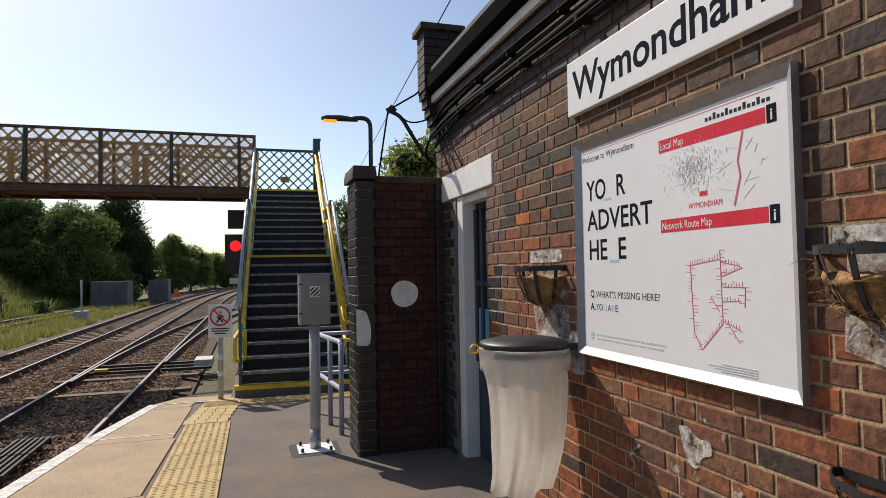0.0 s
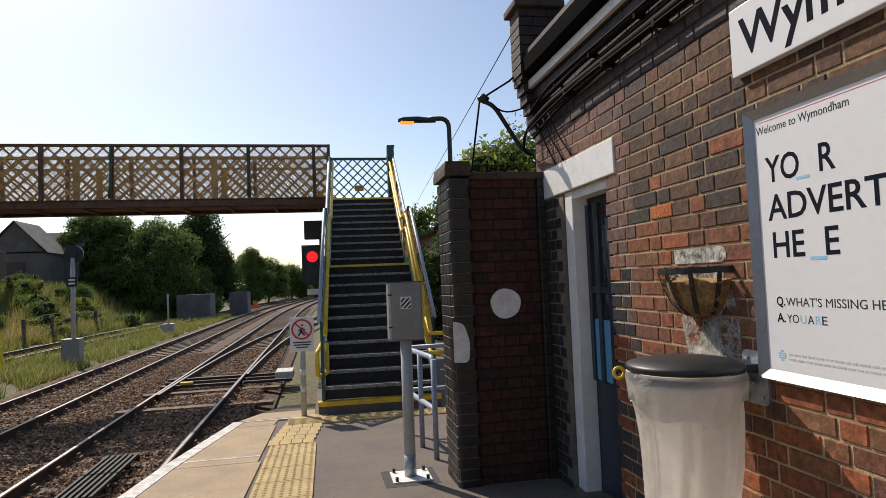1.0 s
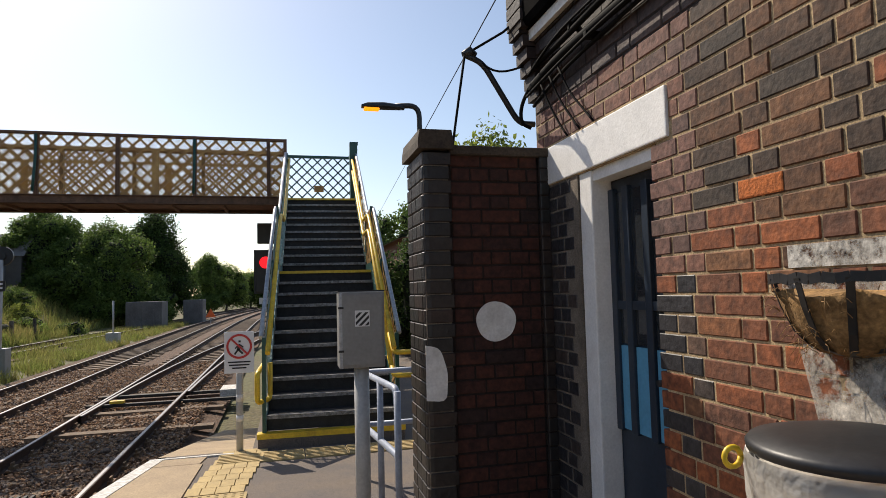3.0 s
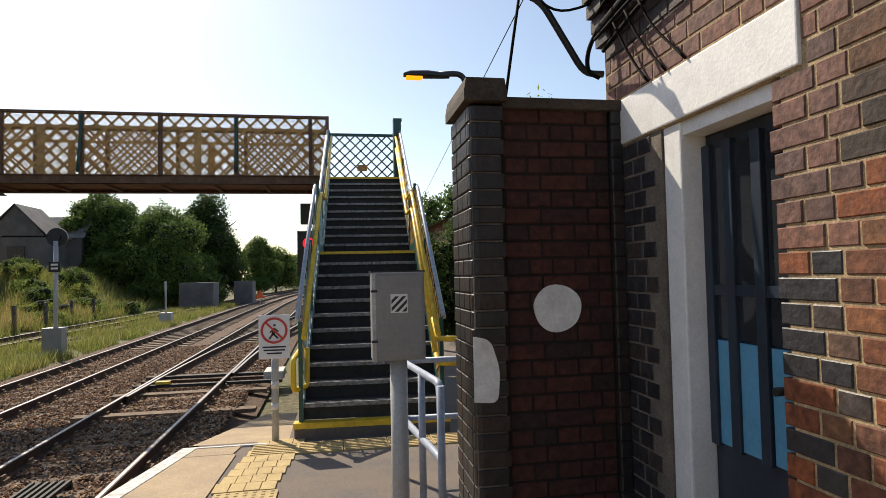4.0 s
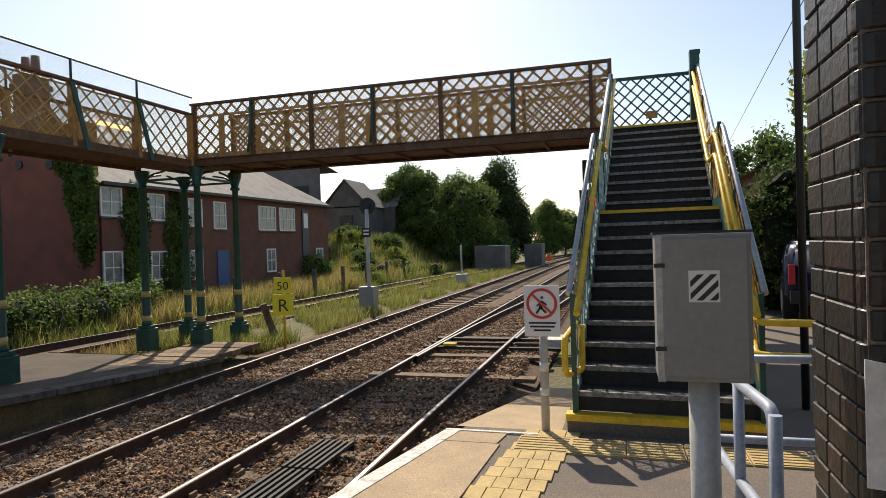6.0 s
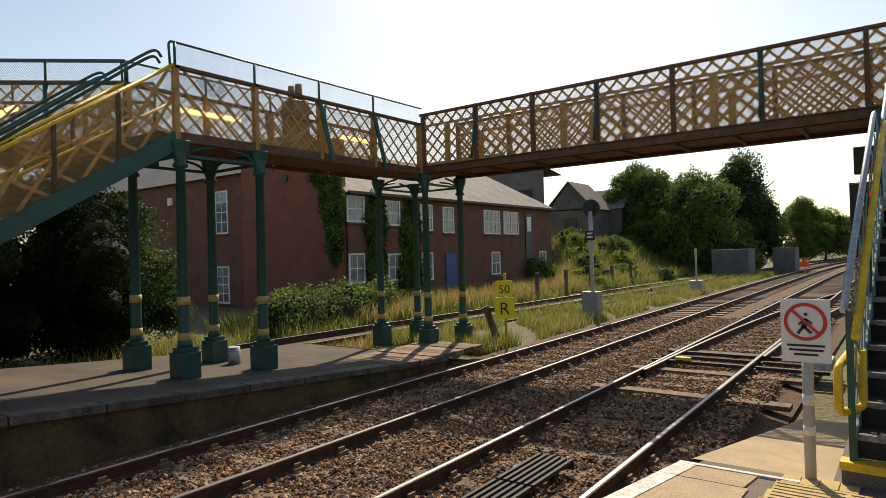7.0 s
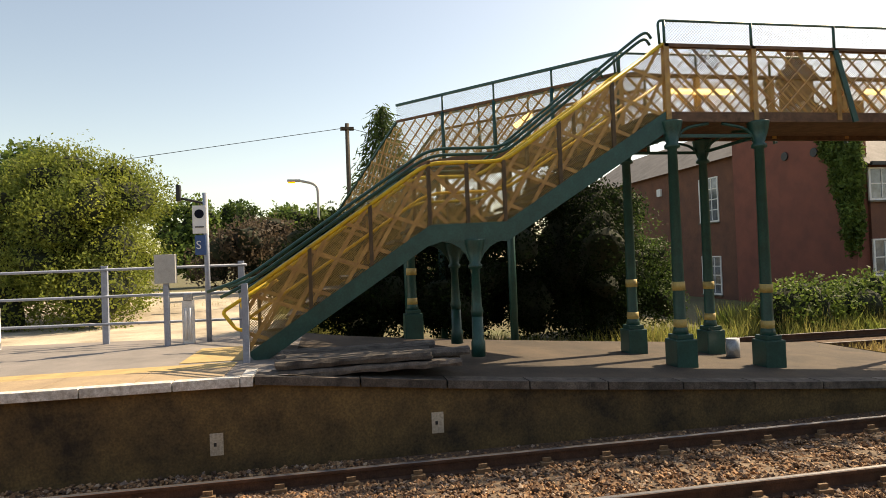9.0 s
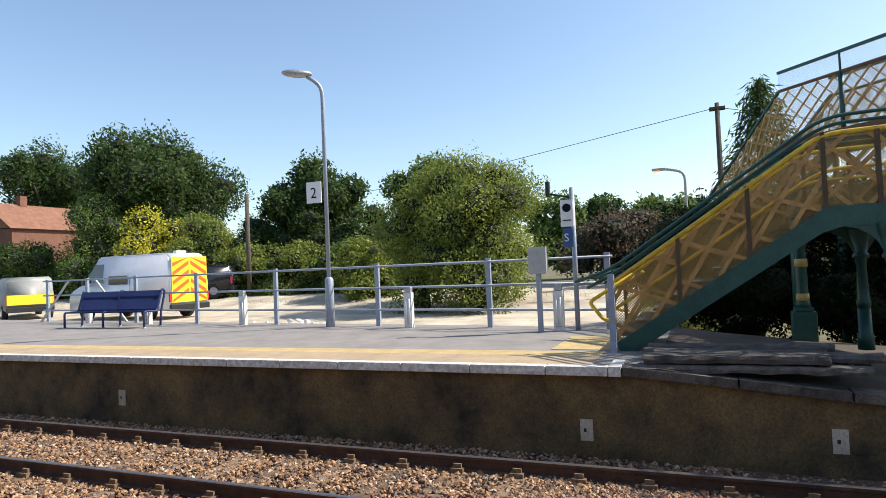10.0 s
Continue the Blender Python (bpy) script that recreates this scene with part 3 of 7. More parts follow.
        for a, b in zip(rows_, rows_[1:]):
            for j in range(6):
                bm.faces.new((a[j], a[(j + 1) % 6], b[(j + 1) % 6], b[j]))
        bm.faces.new(rows_[0][::-1]), bm.faces.new(rows_[-1])
        part("sleeper", bm, M_TIMBER, steps_board)
tagged(steps_board, "stack of grey weathered sleepers at the platform ramp", "timber")

# near platform
YN = [-14, -10, -6, -3, 0, 1, 2, 3, 4, 4.9, 5.5, 6, 6.5, 7, 7.5, 8.0, 8.35]
def near_strip(bm, fa, fb, y_from, y_to, dz):
    rows = [y for y in YN if y_from <= y <= y_to]
    for y0, y1 in zip(rows, rows[1:]):
        poly(bm, [(fa(y0), y0, pz(y0) + dz), (fa(y1), y1, pz(y1) + dz), (fb(y1), y1, pz(y1) + dz), (fb(y0), y0, pz(y0) + dz)])
bm = bmesh.new()
near_strip(bm, lambda y: edge_x(y) + 0.10, lambda y: 9.0, -14, 8.35, -0.008)
poly(bm, [(1.75, 8.35, pz(8.35) - 0.008), (9, 8.35, pz(8.35) - 0.008), (9, 24, 0.42), (1.95, 24, 0.42)])
bmesh.ops.recalc_face_normals(bm, faces=bm.faces[:])
solid("platform", bm, M_ASPHALT, "worn brown asphalt of the near platform", "platform", "", "structure")
bm = bmesh.new()
poly(bm, [(0.85, 8.36, pz(8.36) - 0.01), (1.85, 8.36, pz(8.36) - 0.01), (1.9, 12.5, -0.18), (1.1, 12.5, -0.18)])
poly(bm, [(0.85, 8.36, pz(8.36) - 0.01), (1.1, 12.5, -0.18), (1.1, 12.5, -0.5), (0.85, 8.36, -0.5)])
bmesh.ops.recalc_face_normals(bm, faces=bm.faces[:])
solid("platform_ramp", bm, M_CONCRETE, "sandy concrete ramp beyond the platform end", "ramp", "", "structure")
bm = bmesh.new()
for y0, y1 in zip(YN, YN[1:]):
    poly(bm, [(edge_x(y0) + 0.03, y0, pz(y0) - 0.05), (edge_x(y0) + 0.03, y0, -0.6), (edge_x(y1) + 0.03, y1, -0.6), (edge_x(y1) + 0.03, y1, pz(y1) - 0.05)])
poly(bm, [(edge_x(8.35), 8.35, pz(8.35) - 0.02), (1.8, 8.35, pz(8.35) - 0.02), (1.8, 8.35, -0.5), (edge_x(8.35), 8.35, -0.5)])
solid("platform_wall", bm, M_PLATWALL, "dark face of the near platform", "wall", "", "structure")
slabs = thing("platform_slabs", "buff concrete paving slabs along the platform edge", "paving", "", "structure")
def slope_block(y0, y1, xa0, xa1, xb0, xb1, t, dz):
    bm = bmesh.new()
    prism(bm, [(xa0, y0, pz(y0) + dz), (xb0, y0, pz(y0) + dz), (xb1, y1, pz(y1) + dz), (xa1, y1, pz(y1) + dz)], (0, 0, -t))
    return bm
y = -13.5
while y < 8.1:
    y1 = min(y + 1.78, 8.16)
    part("slab", slope_block(y, y1 - 0.012, edge_x(y) + 0.135, edge_x(y1) + 0.135, 1.30, 1.33, 0.05, 0.004), M_CONCRETE, slabs)
    part("edge_stone", slope_block(y, y1 - 0.006, edge_x(y), edge_x(y1), edge_x(y) + 0.13, edge_x(y1) + 0.13, 0.09, 0.008), M_EDGE, slabs)
    y = y1
part("painted_line", slope_block(8.16, 8.205, edge_x(8.16), edge_x(8.2), 1.58, 1.58, 0.05, 0.009), M_EDGE, slabs)
part("painted_line", slope_block(6.28, 6.31, edge_x(6.3) + 0.14, edge_x(6.3) + 0.14, 1.30, 1.30, 0.02, 0.007), M_EDGE, slabs)

# tactile strip: one tile mesh with blisters, shared
tiles = thing("tactile_strip", "yellow tactile paving with blisters along the platform", "paving", "", "structure")
bm = bmesh.new()
box(bm, 0, 0.435, 0, 0.435, -0.05, 0.006)
for a in range(7):
    for b in range(7):
        x, y = 0.035 + a * 0.061, 0.035 + b * 0.061
        q = [bm.verts.new((x + dx, y + dy, 0.0062)) for dx, dy in ((-0.014, -0.014), (0.014, -0.014), (0.014, 0.014), (-0.014, 0.014))]
        r = [bm.verts.new((x + dx, y + dy, 0.0115)) for dx, dy in ((-0.008, -0.008), (0.008, -0.008), (0.008, 0.008), (-0.008, 0.008))]
        bm.faces.new(r)
        for k in range(4):
            bm.faces.new((q[k], q[(k + 1) % 4], r[(k + 1) % 4], r[k]))
tile0 = part("tactile_tile", bm, M_TACTILE, tiles)
tile0.location = (1.315, -1.0, pz(-1))
for k in range(24):
    y = -4 + 0.445 * k
    if y > 6.25:
        continue
    o = new("tactile_tile", tile0.data)
    o.parent = tiles
    o.matrix_basis = Matrix.Translation((1.31 + 0.002 * k, y, pz(y) + 0.002)) @ Matrix.Rotation(-0.04 if y > 2 else 0, 4, "X")
bm = bmesh.new()
box(bm, 0, 0.105, 0, 0.20, -0.05, 0.006, bev=0.003)
block0 = part("paving_block", bm, M_TACTILE, tiles)
block0.location = (1.33, 6.7, pz(6.7))
for a in range(9):
    for b in range(4):
        if a == 0 and b == 0:
            continue
        o = new("paving_block", block0.data)
        o.parent = tiles
        y = 6.7 + a * 0.205
        if y > 8.3:
            continue
        o.matrix_basis = Matrix.Translation((1.33 + b * 0.11 + 0.02 * a, y, pz(y) + 0.001 * ((a * 3 + b) % 3))) @ Matrix.Rotation(-0.04, 4, "X")
# ribbed slabs before the steps
for k in range(5):
    x = 1.45 + 0.41 * k
    bm = bmesh.new()
    box(bm, 0, 0.40, 0, 0.40, -0.05, 0.004)
    for j in range(6):
        box(bm, 0.01, 0.39, 0.02 + j * 0.066, 0.05 + j * 0.066, 0.004, 0.010)
    o = part("ribbed_slab", bm, M_TACTILE, tiles)
    o.matrix_basis = Matrix.Translation((x, 7.72, pz(7.72) + 0.003)) @ Matrix.Rotation(-0.04, 4, "X")

# ---- lattice ironwork ----
def lattice(p0, p1, z0, z1, h, pitch, w=0.045, th=0.007):
    """Crossed flat strips filling a panel between two uprights; z0, z1: its foot at either end."""
    bm = bmesh.new()
    p0, p1 = Vector((*p0, 0)), Vector((*p1, 0))
    L = (p1 - p0).length
    nrm = (p1 - p0).normalized().cross(Vector((0, 0, 1)))
    def at(s, t, o):
        k = s / L
        v = p0.lerp(p1, k)
        v.z = z0 + (z1 - z0) * k + t
        return v + nrm * o
    for sign, o in ((1, th * 0.7), (-1, -th * 0.7)):
        c = -h + pitch / 2 if sign > 0 else pitch / 2
        end = L if sign > 0 else L + h
        while c < end:
            ta, tb_ = 0.0, h
            if sign > 0:
                ta, tb_ = max(0, -c), min(h, L - c)
                a, b = (c + ta, ta), (c + tb_, tb_)
            else:
                ta, tb_ = max(0, c - L), min(h, c)
                a, b = (c - ta, ta), (c - tb_, tb_)
            if tb_ - ta > 0.02:
                bar(bm, at(a[0], a[1], o), at(b[0], b[1], o), th, w, up=Vector((0, 0, 1)).cross(nrm) + Vector((0, 0, 1)))
            c += pitch
    return bm


def sheet(p0, p1, z0, z1, h):
    bm = bmesh.new()
    poly(bm, [(*p0, z0), (*p1, z1), (*p1, z1 + h), (*p0, z0 + h)])
    return bm


BZ, BT, BS = 4.06, 5.29, 3.89   # foot and top of the parapet, underside of the span
BY0, BY1 = 14.95, 16.37
BX = [-6.81, -5.34, -3.93, -2.53, -1.10, 0.33, 1.78, 2.12]
bridge = thing("footbridge", "tan and green lattice iron footbridge over the tracks", "footbridge")
part("deck", bx(-8.28, 3.6, BY0 + 0.03, BY1 - 0.03, BZ - 0.10, BZ - 0.02), M_RUST, bridge, "worn timber deck")
for y in (BY0, BY1):
    part("girder", bx(-6.9, 2.15, y - 0.045, y + 0.045, BS, BZ), M_RUST, bridge, "rusty lower girder")
    bm = bmesh.new()
    box(bm, -6.9, 2.15, y - 0.09, y + 0.09, BZ - 0.015, BZ)
    box(bm, -6.9, 2.15, y - 0.09, y + 0.09, BS, BS + 0.015)
    part("girder_flange", bm, M_RUST, bridge)
    part("top_rail", bx(-6.9, 2.15, y - 0.05, y + 0.05, BT - 0.05, BT, bev=0.004), M_RUST, bridge, "dark iron top rail")
    for a, b in zip(BX, BX[1:]):
        part("lattice_panel", lattice((a + 0.03, y), (b - 0.03, y), BZ, BZ, BT - BZ - 0.05, 0.275, 0.042), M_TAN, bridge)
        part("mesh_panel", sheet((a, y + 0.03), (b, y + 0.03), BZ, BZ, BT - BZ - 0.05), M_MESH_TAN, bridge)
    for k, x in enumerate(BX):
        part("upright", bx(x - 0.035, x + 0.035, y - 0.055, y + 0.055, BZ, BT), M_RUST, bridge)
        if k in (1, 3, 5):
            q = -1 if y == BY0 else 1
            bm = bmesh.new()
            tube(bm, bent([(x, y + q * 0.06, BT - 0.06), (x, y + q * 0.07, BT - 0.55), (x, y + q * 0.20, BS + 0.2)], 0.3), 0.028, 6)
            part("stay", bm, M_GREEN, bridge)
        if k % 2 == 0 and k < 6:
            part("cover_strip", bx(x + 0.62, x + 0.76, y - 0.014, y + 0.014, BZ, BT - 0.32), M_TAN, bridge)
    part("waist_rail", bx(-6.8, 2.1, y - 0.012, y + 0.012, 4.97, 5.02), M_TAN, bridge)
for k in range(9):
    x = -6.3 + k * 1.02
    bm = bmesh.new()
    bar(bm, (x, BY0, BS + 0.06), (x, BY1, BS + 0.06), 0.06, 0.1)
    part("cross_beam", bm, M_RUST, bridge)
# parapets round the near landing, at the head of the stairs
for p, q in (((2.12, BY1), (3.62, BY1)), ((3.62, BY0 - 0.1), (3.62, BY1))):
    part("lattice_panel", lattice(p, q, BZ, BZ, 1.15, 0.24, 0.03), M_GREEN, bridge)
    bm = bmesh.new()
    bar(bm, (*p, BZ + 1.18), (*q, BZ + 1.18), 0.06, 0.06)
    part("top_rail", bm, M_GREEN, bridge)
part("notice", bx(2.78, 3.0, BY1 - 0.05, BY1 - 0.03, 4.40, 4.55, bev=0.01), M_TAN, bridge, "small tan plate")
part("head_post", bx(3.46, 3.62, 14.72, 14.88, 3.7, 5.24, bev=0.01), M_GREEN, bridge)
part("landing_beam", bx(2.05, 3.65, BY0 - 0.05, BY0 + 0.03, 3.72, 4.0), M_GREEN, bridge)
for x, y in ((2.2, BY1), (3.6, BY1), (3.6, BY0), (2.2, BY0)):
    part("landing_column", tb([(x, y, 0.2), (x, y, 3.8)], 0.08, 12), M_GREEN, bridge)

# walkway along the far platform, level, at x = FX0 .. FX1
FX0, FX1, WT = -6.81, -8.28, 5.05
walkway = thing("far_walkway", "tan lattice walkway on green iron columns", "footbridge")
part("deck", bx(FX1, FX0, 8.75, BY0 - 0.02, 3.95, 4.02), M_RUST, walkway, "timber deck seen from below")
WY = [8.78, 10.25, 11.73, 13.25, 14.78]
for x in (FX0, FX1):
    part("girder", bx(x - 0.04, x + 0.04, 8.75, BY0 - 0.06, 3.87, 4.02), M_RUST, walkway)
    part("top_rail", bx(x - 0.05, x + 0.05, 8.75, BY0 - 0.06, WT - 0.05, WT), M_RUST, walkway)
    for a, b in zip(WY, WY[1:]):
        part("lattice_panel", lattice((x, a + 0.03), (x, b - 0.03), 4.03, 4.03, WT - 4.08, 0.31, 0.04), M_TAN, walkway)
        part("mesh_panel", sheet((x - 0.03, a), (x - 0.03, b), 4.03, 4.03, WT - 4.05), M_MESH_TAN, walkway)
        bm = bmesh.new()
        tube(bm, [(x, a, WT), (x, a, WT + 0.36)], 0.022, 6)
        part("screen_post", bm, M_GREEN, walkway)
        part("screen_mesh", sheet((x, a), (x, b), WT, WT, 0.34), M_MESH_GREY, walkway, "clear wire screen")
    for k, y in enumerate(WY):
        part("upright", bx(x - 0.05, x + 0.05, y - 0.04, y + 0.04, 3.9, WT), M_TAN, walkway)
        if k in (2, 3):
            bm = bmesh.new()
            q = 1 if x == FX0 else -1
            bar(bm, (x + q * 0.07, y - 0.05, WT - 0.05), (x + q * 0.16, y + 0.18, 3.85), 0.05, 0.07)
            part("stay", bm, M_GREEN, walkway)
    bm = bmesh.new()
    tube(bm, bent([(x, WY[0] - 0.08, WT), (x, WY[0] - 0.1, WT + 0.36), (x, WY[-1] + 0.1, WT + 0.36)], 0.08), 0.02, 6)
    part("screen_rail", bm, M_GREEN, walkway)
part("tube_lamp", bx(-8.2, -8.12, 9.6, 10.9, 4.68, 4.76, bev=0.01), M_TUBE, walkway, "lit strip lamp")
part("tube_lamp", bx(-8.2, -8.12, 13.6, 14.5, 4.72, 4.80, bev=0.01), M_TUBE, walkway, "lit strip lamp")
bm = bmesh.new()
box(bm, FX0 + 0.05, FX0 + 0.06, 9.15, 9.62, 4.66, 4.98)
part("platform_number_plate", bm, M_MESH_GREY, walkway, "clear plate with a figure")
text_mesh("2", 0.26, Matrix.Translation((FX0 + 0.075, 9.36, 4.72)) @ Euler((radians(90), 0, radians(90))).to_matrix().to_4x4(), M_WHITE, "figure", walkway)

# columns: square base, round shaft with yellow bands, moulded cap
def column(x, y, z, top, bands=True, r=0.085):
    c = thing("iron_column", "dark green cast iron column with yellow bands", "column", "footbridge columns")
    bm = bmesh.new()
    b = 0.17
    if bands:
        box(bm, x - b, x + b, y - b, y + b, z - 0.1, z + 0.40, bev=0.02)
        box(bm, x - b * 0.78, x + b * 0.78, y - b * 0.78, y + b * 0.78, z + 0.40, z + 0.47, bev=0.012)
    else:
        lathe(bm, x, y, [(0.10, z - 0.1), (0.10, z + 0.10), (0.085, z + 0.13), (0.078, z + 0.47)], 14)
    part("base", bm, M_GREEN, c)
    bm = bmesh.new()
    lathe(bm, x, y, [(0.12 if bands else 0.08, z + 0.46), (r + 0.02, z + 0.54), (r + 0.005, z + 0.6), (r - 0.015, top - 0.42), (r + 0.03, top - 0.40), (r + 0.03, top - 0.36), (r, top - 0.33), (r + 0.06, top - 0.12), (r + 0.08, top - 0.02), (r + 0.08, top)], 16)
    part("shaft", bm, M_GREEN, c)
    if bands:
        for zz in (z + 0.56, z + 1.12):
            part("band", tb([(x, y, zz), (x, y, zz + 0.13)], r + 0.012, 16), M_BAND, c, "faded yellow band")
    return c


for x in (FX0, FX1):
    for y, z in ((8.83, 0.22), (10.3, 0.12), (14.95, -0.12), (16.37, -0.2)):
        column(x, y, z, 3.88)
brace = thing("column_braces", "curved green iron braces between the columns", "brace")
for y0, y1 in ((8.83, 10.3), (14.95, 16.37)):
    for p, q in (((FX0, y0), (FX1, y0)), ((FX0, y1), (FX1, y1)), ((FX0, y0), (FX0, y1)), ((FX1, y0), (FX1, y1))):
        for a, b in ((p, q), (q, p)):
            A, B = Vector((*a, 3.42)), Vector((a[0] + (b[0] - a[0]) * 0.42, a[1] + (b[1] - a[1]) * 0.42, 3.85))
            M = Vector((A.x + (B.x - A.x) * 0.25, A.y + (B.y - A.y) * 0.25, 3.77))
            part("brace", tb(bent([A, M, B], 0.3, 5), 0.025, 6), M_GREEN, brace)
        bm = bmesh.new()
        bar(bm, (*p, 3.66), (*q, 3.66), 0.03, 0.05)
        part("tie_bar", bm, M_GREEN, brace)

# far stairs: foot, half landing, head
fst = thing("far_staircase", "tan meshed iron staircase with a green stringer", "staircase")
SL = [(2.62, 0.80), (5.10, 2.42), (6.19, 2.44), (8.75, 4.03)]
SH = [0.80, 0.86, 0.86, 1.02]
for x, q in ((FX0, 1), (FX1, -1)):
    low = [(2.75, 0.62), (5.05, 2.12), (5.25, 2.18), (6.0, 2.18), (6.2, 2.16), (8.75, 3.72)]
    bm = bmesh.new()
    prism(bm, [(x - 0.03, y, z) for y, z in SL] + [(x - 0.03, y, z) for y, z in low[::-1]], (0.06, 0, 0))
    part("stringer", bm, M_GREEN, fst, "dark green stringer")
    for (ya, za), (yb, zb), ha, hb in zip(SL, SL[1:], SH, SH[1:]):
        n = max(2, round((yb - ya) / 0.8))
        for k in range(n):
            t0, t1 = k / n, (k + 1) / n
            a, b = ya + (yb - ya) * t0, ya + (yb - ya) * t1
            z0, z1 = za + (zb - za) * t0, za + (zb - za) * t1
            h = ha + (hb - ha) * (t0 + t1) / 2
            part("lattice_panel", lattice((x, a), (x, b), z0, z1, h, 0.52, 0.05), M_TAN, fst)
            part("mesh_panel", sheet((x - 0.02, a), (x - 0.02, b), z0, z1, h), M_MESH_TAN, fst)
            part("upright", bx(x - 0.025, x + 0.025, a - 0.025, a + 0.025, z0 - 0.05, z0 + ha + (hb - ha) * t0 + 0.02), M_BROWN, fst)
    top = [(y, z + h) for (y, z), h in zip(SL, SH)]
    part("top_rail", tb(bent([(x, y, z) for y, z in top], 0.2), 0.03, 8), M_YELLOW, fst, "yellow top rail")
    for d, s in ((0.10, 0.07), (0.18, 0.12)):
        pts = [(x + q * s, 2.15 if d == 0.18 else 2.3, 1.45 + d)] + [(x + q * s, y, z + d) for y, z in top[:-1]] + [(x + q * s, 8.12, 4.80 + d), (x + q * s, 8.42, 5.02 + d), (x + q * s, 8.50, 4.90 + d)]
        part("handrail", tb(bent(pts, 0.25), 0.022, 8), M_GREEN, fst, "dark green handrail")
    loop = [(x + q * 0.1, 2.9, 1.72), (x + q * 0.1, 2.32, 1.36), (x + q * 0.1, 2.5, 1.12), (x + q * 0.1, 2.66, 1.12)]
    part("handrail_end", tb(bent(loop, 0.06), 0.024, 8), M_YELLOW, fst, "yellow handrail end")
    part("inner_handrail", tb(bent([(x - q * 0.08, y, z + 0.45) for y, z in SL], 0.25), 0.022, 8), M_YELLOW, fst)
for n0, (ya, za), (yb, zb) in ((10, SL[0], SL[1]), (10, SL[2], SL[3])):
    for k in range(n0):
        y, z = ya + (yb - ya) * (k + 0.5) / n0, za + (zb - za) * (k + 0.5) / n0
        part("tread", bx(FX1 + 0.03, FX0 - 0.03, y - 0.13, y + 0.14, z + 0.02, z + 0.06), M_TREAD, fst)
part("landing", bx(FX1 + 0.03, FX0 - 0.03, 5.1, 6.2, 2.38, 2.44), M_TREAD, fst)
for x in (FX0, FX1):
    c = column(x, 5.72, 0.66, 2.2, False, 0.07)
    for s_, y_end in ((-1, 5.22), (1, 6.12)):
        bm = bmesh.new()
        arc = [(x, 5.72, 1.72), (x, 5.72 + s_ * 0.06, 1.72)] + [(x, 5.72 + s_ * (0.06 + 0.42 * (1 - math.cos(a))), 1.76 + 0.42 * math.sin(a)) for a in (0.3, 0.6, 0.9, 1.2, 1.5)]
        prism(bm, [(x - 0.02, q[1], q[2]) for q in arc] + [(x - 0.02, y_end, 2.19), (x - 0.02, 5.72, 2.19)], (0.04, 0, 0))
        part("arched_bracket", bm, M_GREEN, fst)
column(-9.9, 5.22, 0.55, 2.9)

# diagonal walkway behind, over the siding
diag = thing("back_walkway", "tan lattice walkway running back over the siding", "footbridge")
A, B = Vector((-8.28, 8.75, 0)), Vector((-12.0, 5.3, 0))
side = Vector((-(B - A).y, (B - A).x, 0)).normalized() * -1.4
if side.y < 0:
    side = -side
for off in (Vector((0, 0, 0)), side):
    a, b = A + off, B + off
    n = 4
    for k in range(n):
        p, q = a.lerp(b, k / n), a.lerp(b, (k + 1) / n)
        part("lattice_panel", lattice(p.xy, q.xy, 4.03, 4.03, 0.98, 0.31, 0.04), M_TAN, diag)
        part("mesh_panel", sheet(p.xy, q.xy, 4.03, 4.03, 0.98), M_MESH_TAN, diag)
        part("screen_mesh", sheet(p.xy, q.xy, WT, WT, 0.34), M_MESH_GREY, diag)
        part("screen_post", tb([(p.x, p.y, WT), (p.x, p.y, WT + 0.36)], 0.022, 6), M_GREEN, diag)
        part("upright", tb([(p.x, p.y, 3.8), (p.x, p.y, WT)], 0.045, 6), M_GREEN, diag)
    for z, m in ((WT + 0.36, M_GREEN), (WT, M_RUST), (3.95, M_RUST)):
        bm = bmesh.new()
        bar(bm, (a.x, a.y, z), (b.x, b.y, z), 0.05 if z != 3.95 else 0.08, 0.05 if z != 3.95 else 0.22)
        part("rail", bm, m, diag)
bm = bmesh.new()
prism(bm, [(A.x, A.y, 3.92), (B.x, B.y, 3.92), (B.x + side.x, B.y + side.y, 3.92), (A.x + side.x, A.y + side.y, 3.92)], (0, 0, 0.1))
part("deck", bm, M_RUST, diag)
part("tube_lamp", bx(-10.6, -9.6, 7.55, 7.62, 4.6, 4.68), M_TUBE, diag, "lit strip lamp")
D = Vector((-0.87, -0.48, 0)) * 5.2
for off in (Vector((0, 0, 0)), side):
    a, b = B + off, B + off + D
    part("stair_lattice", lattice(a.xy, b.xy, 4.03, 0.66, 0.98, 0.31, 0.04), M_TAN, diag)
    part("stair_mesh", sheet(a.xy, b.xy, 4.03, 0.66, 0.98), M_MESH_TAN, diag)
    bm = bmesh.new()
    bar(bm, (a.x, a.y, 3.9), (b.x, b.y, 0.56), 0.06, 0.25)
    bar(bm, (a.x, a.y, WT), (b.x, b.y, 1.68), 0.05, 0.05)
    part("stair_stringer", bm, M_GREEN, diag)
for x, y in ((-11.9, 5.4), (-13.1, 6.4), (-10.6, 7.4)):
    part("column", tb([(x, y, -0.3), (x, y, 3.9)], 0.08, 12), M_GREEN, diag)

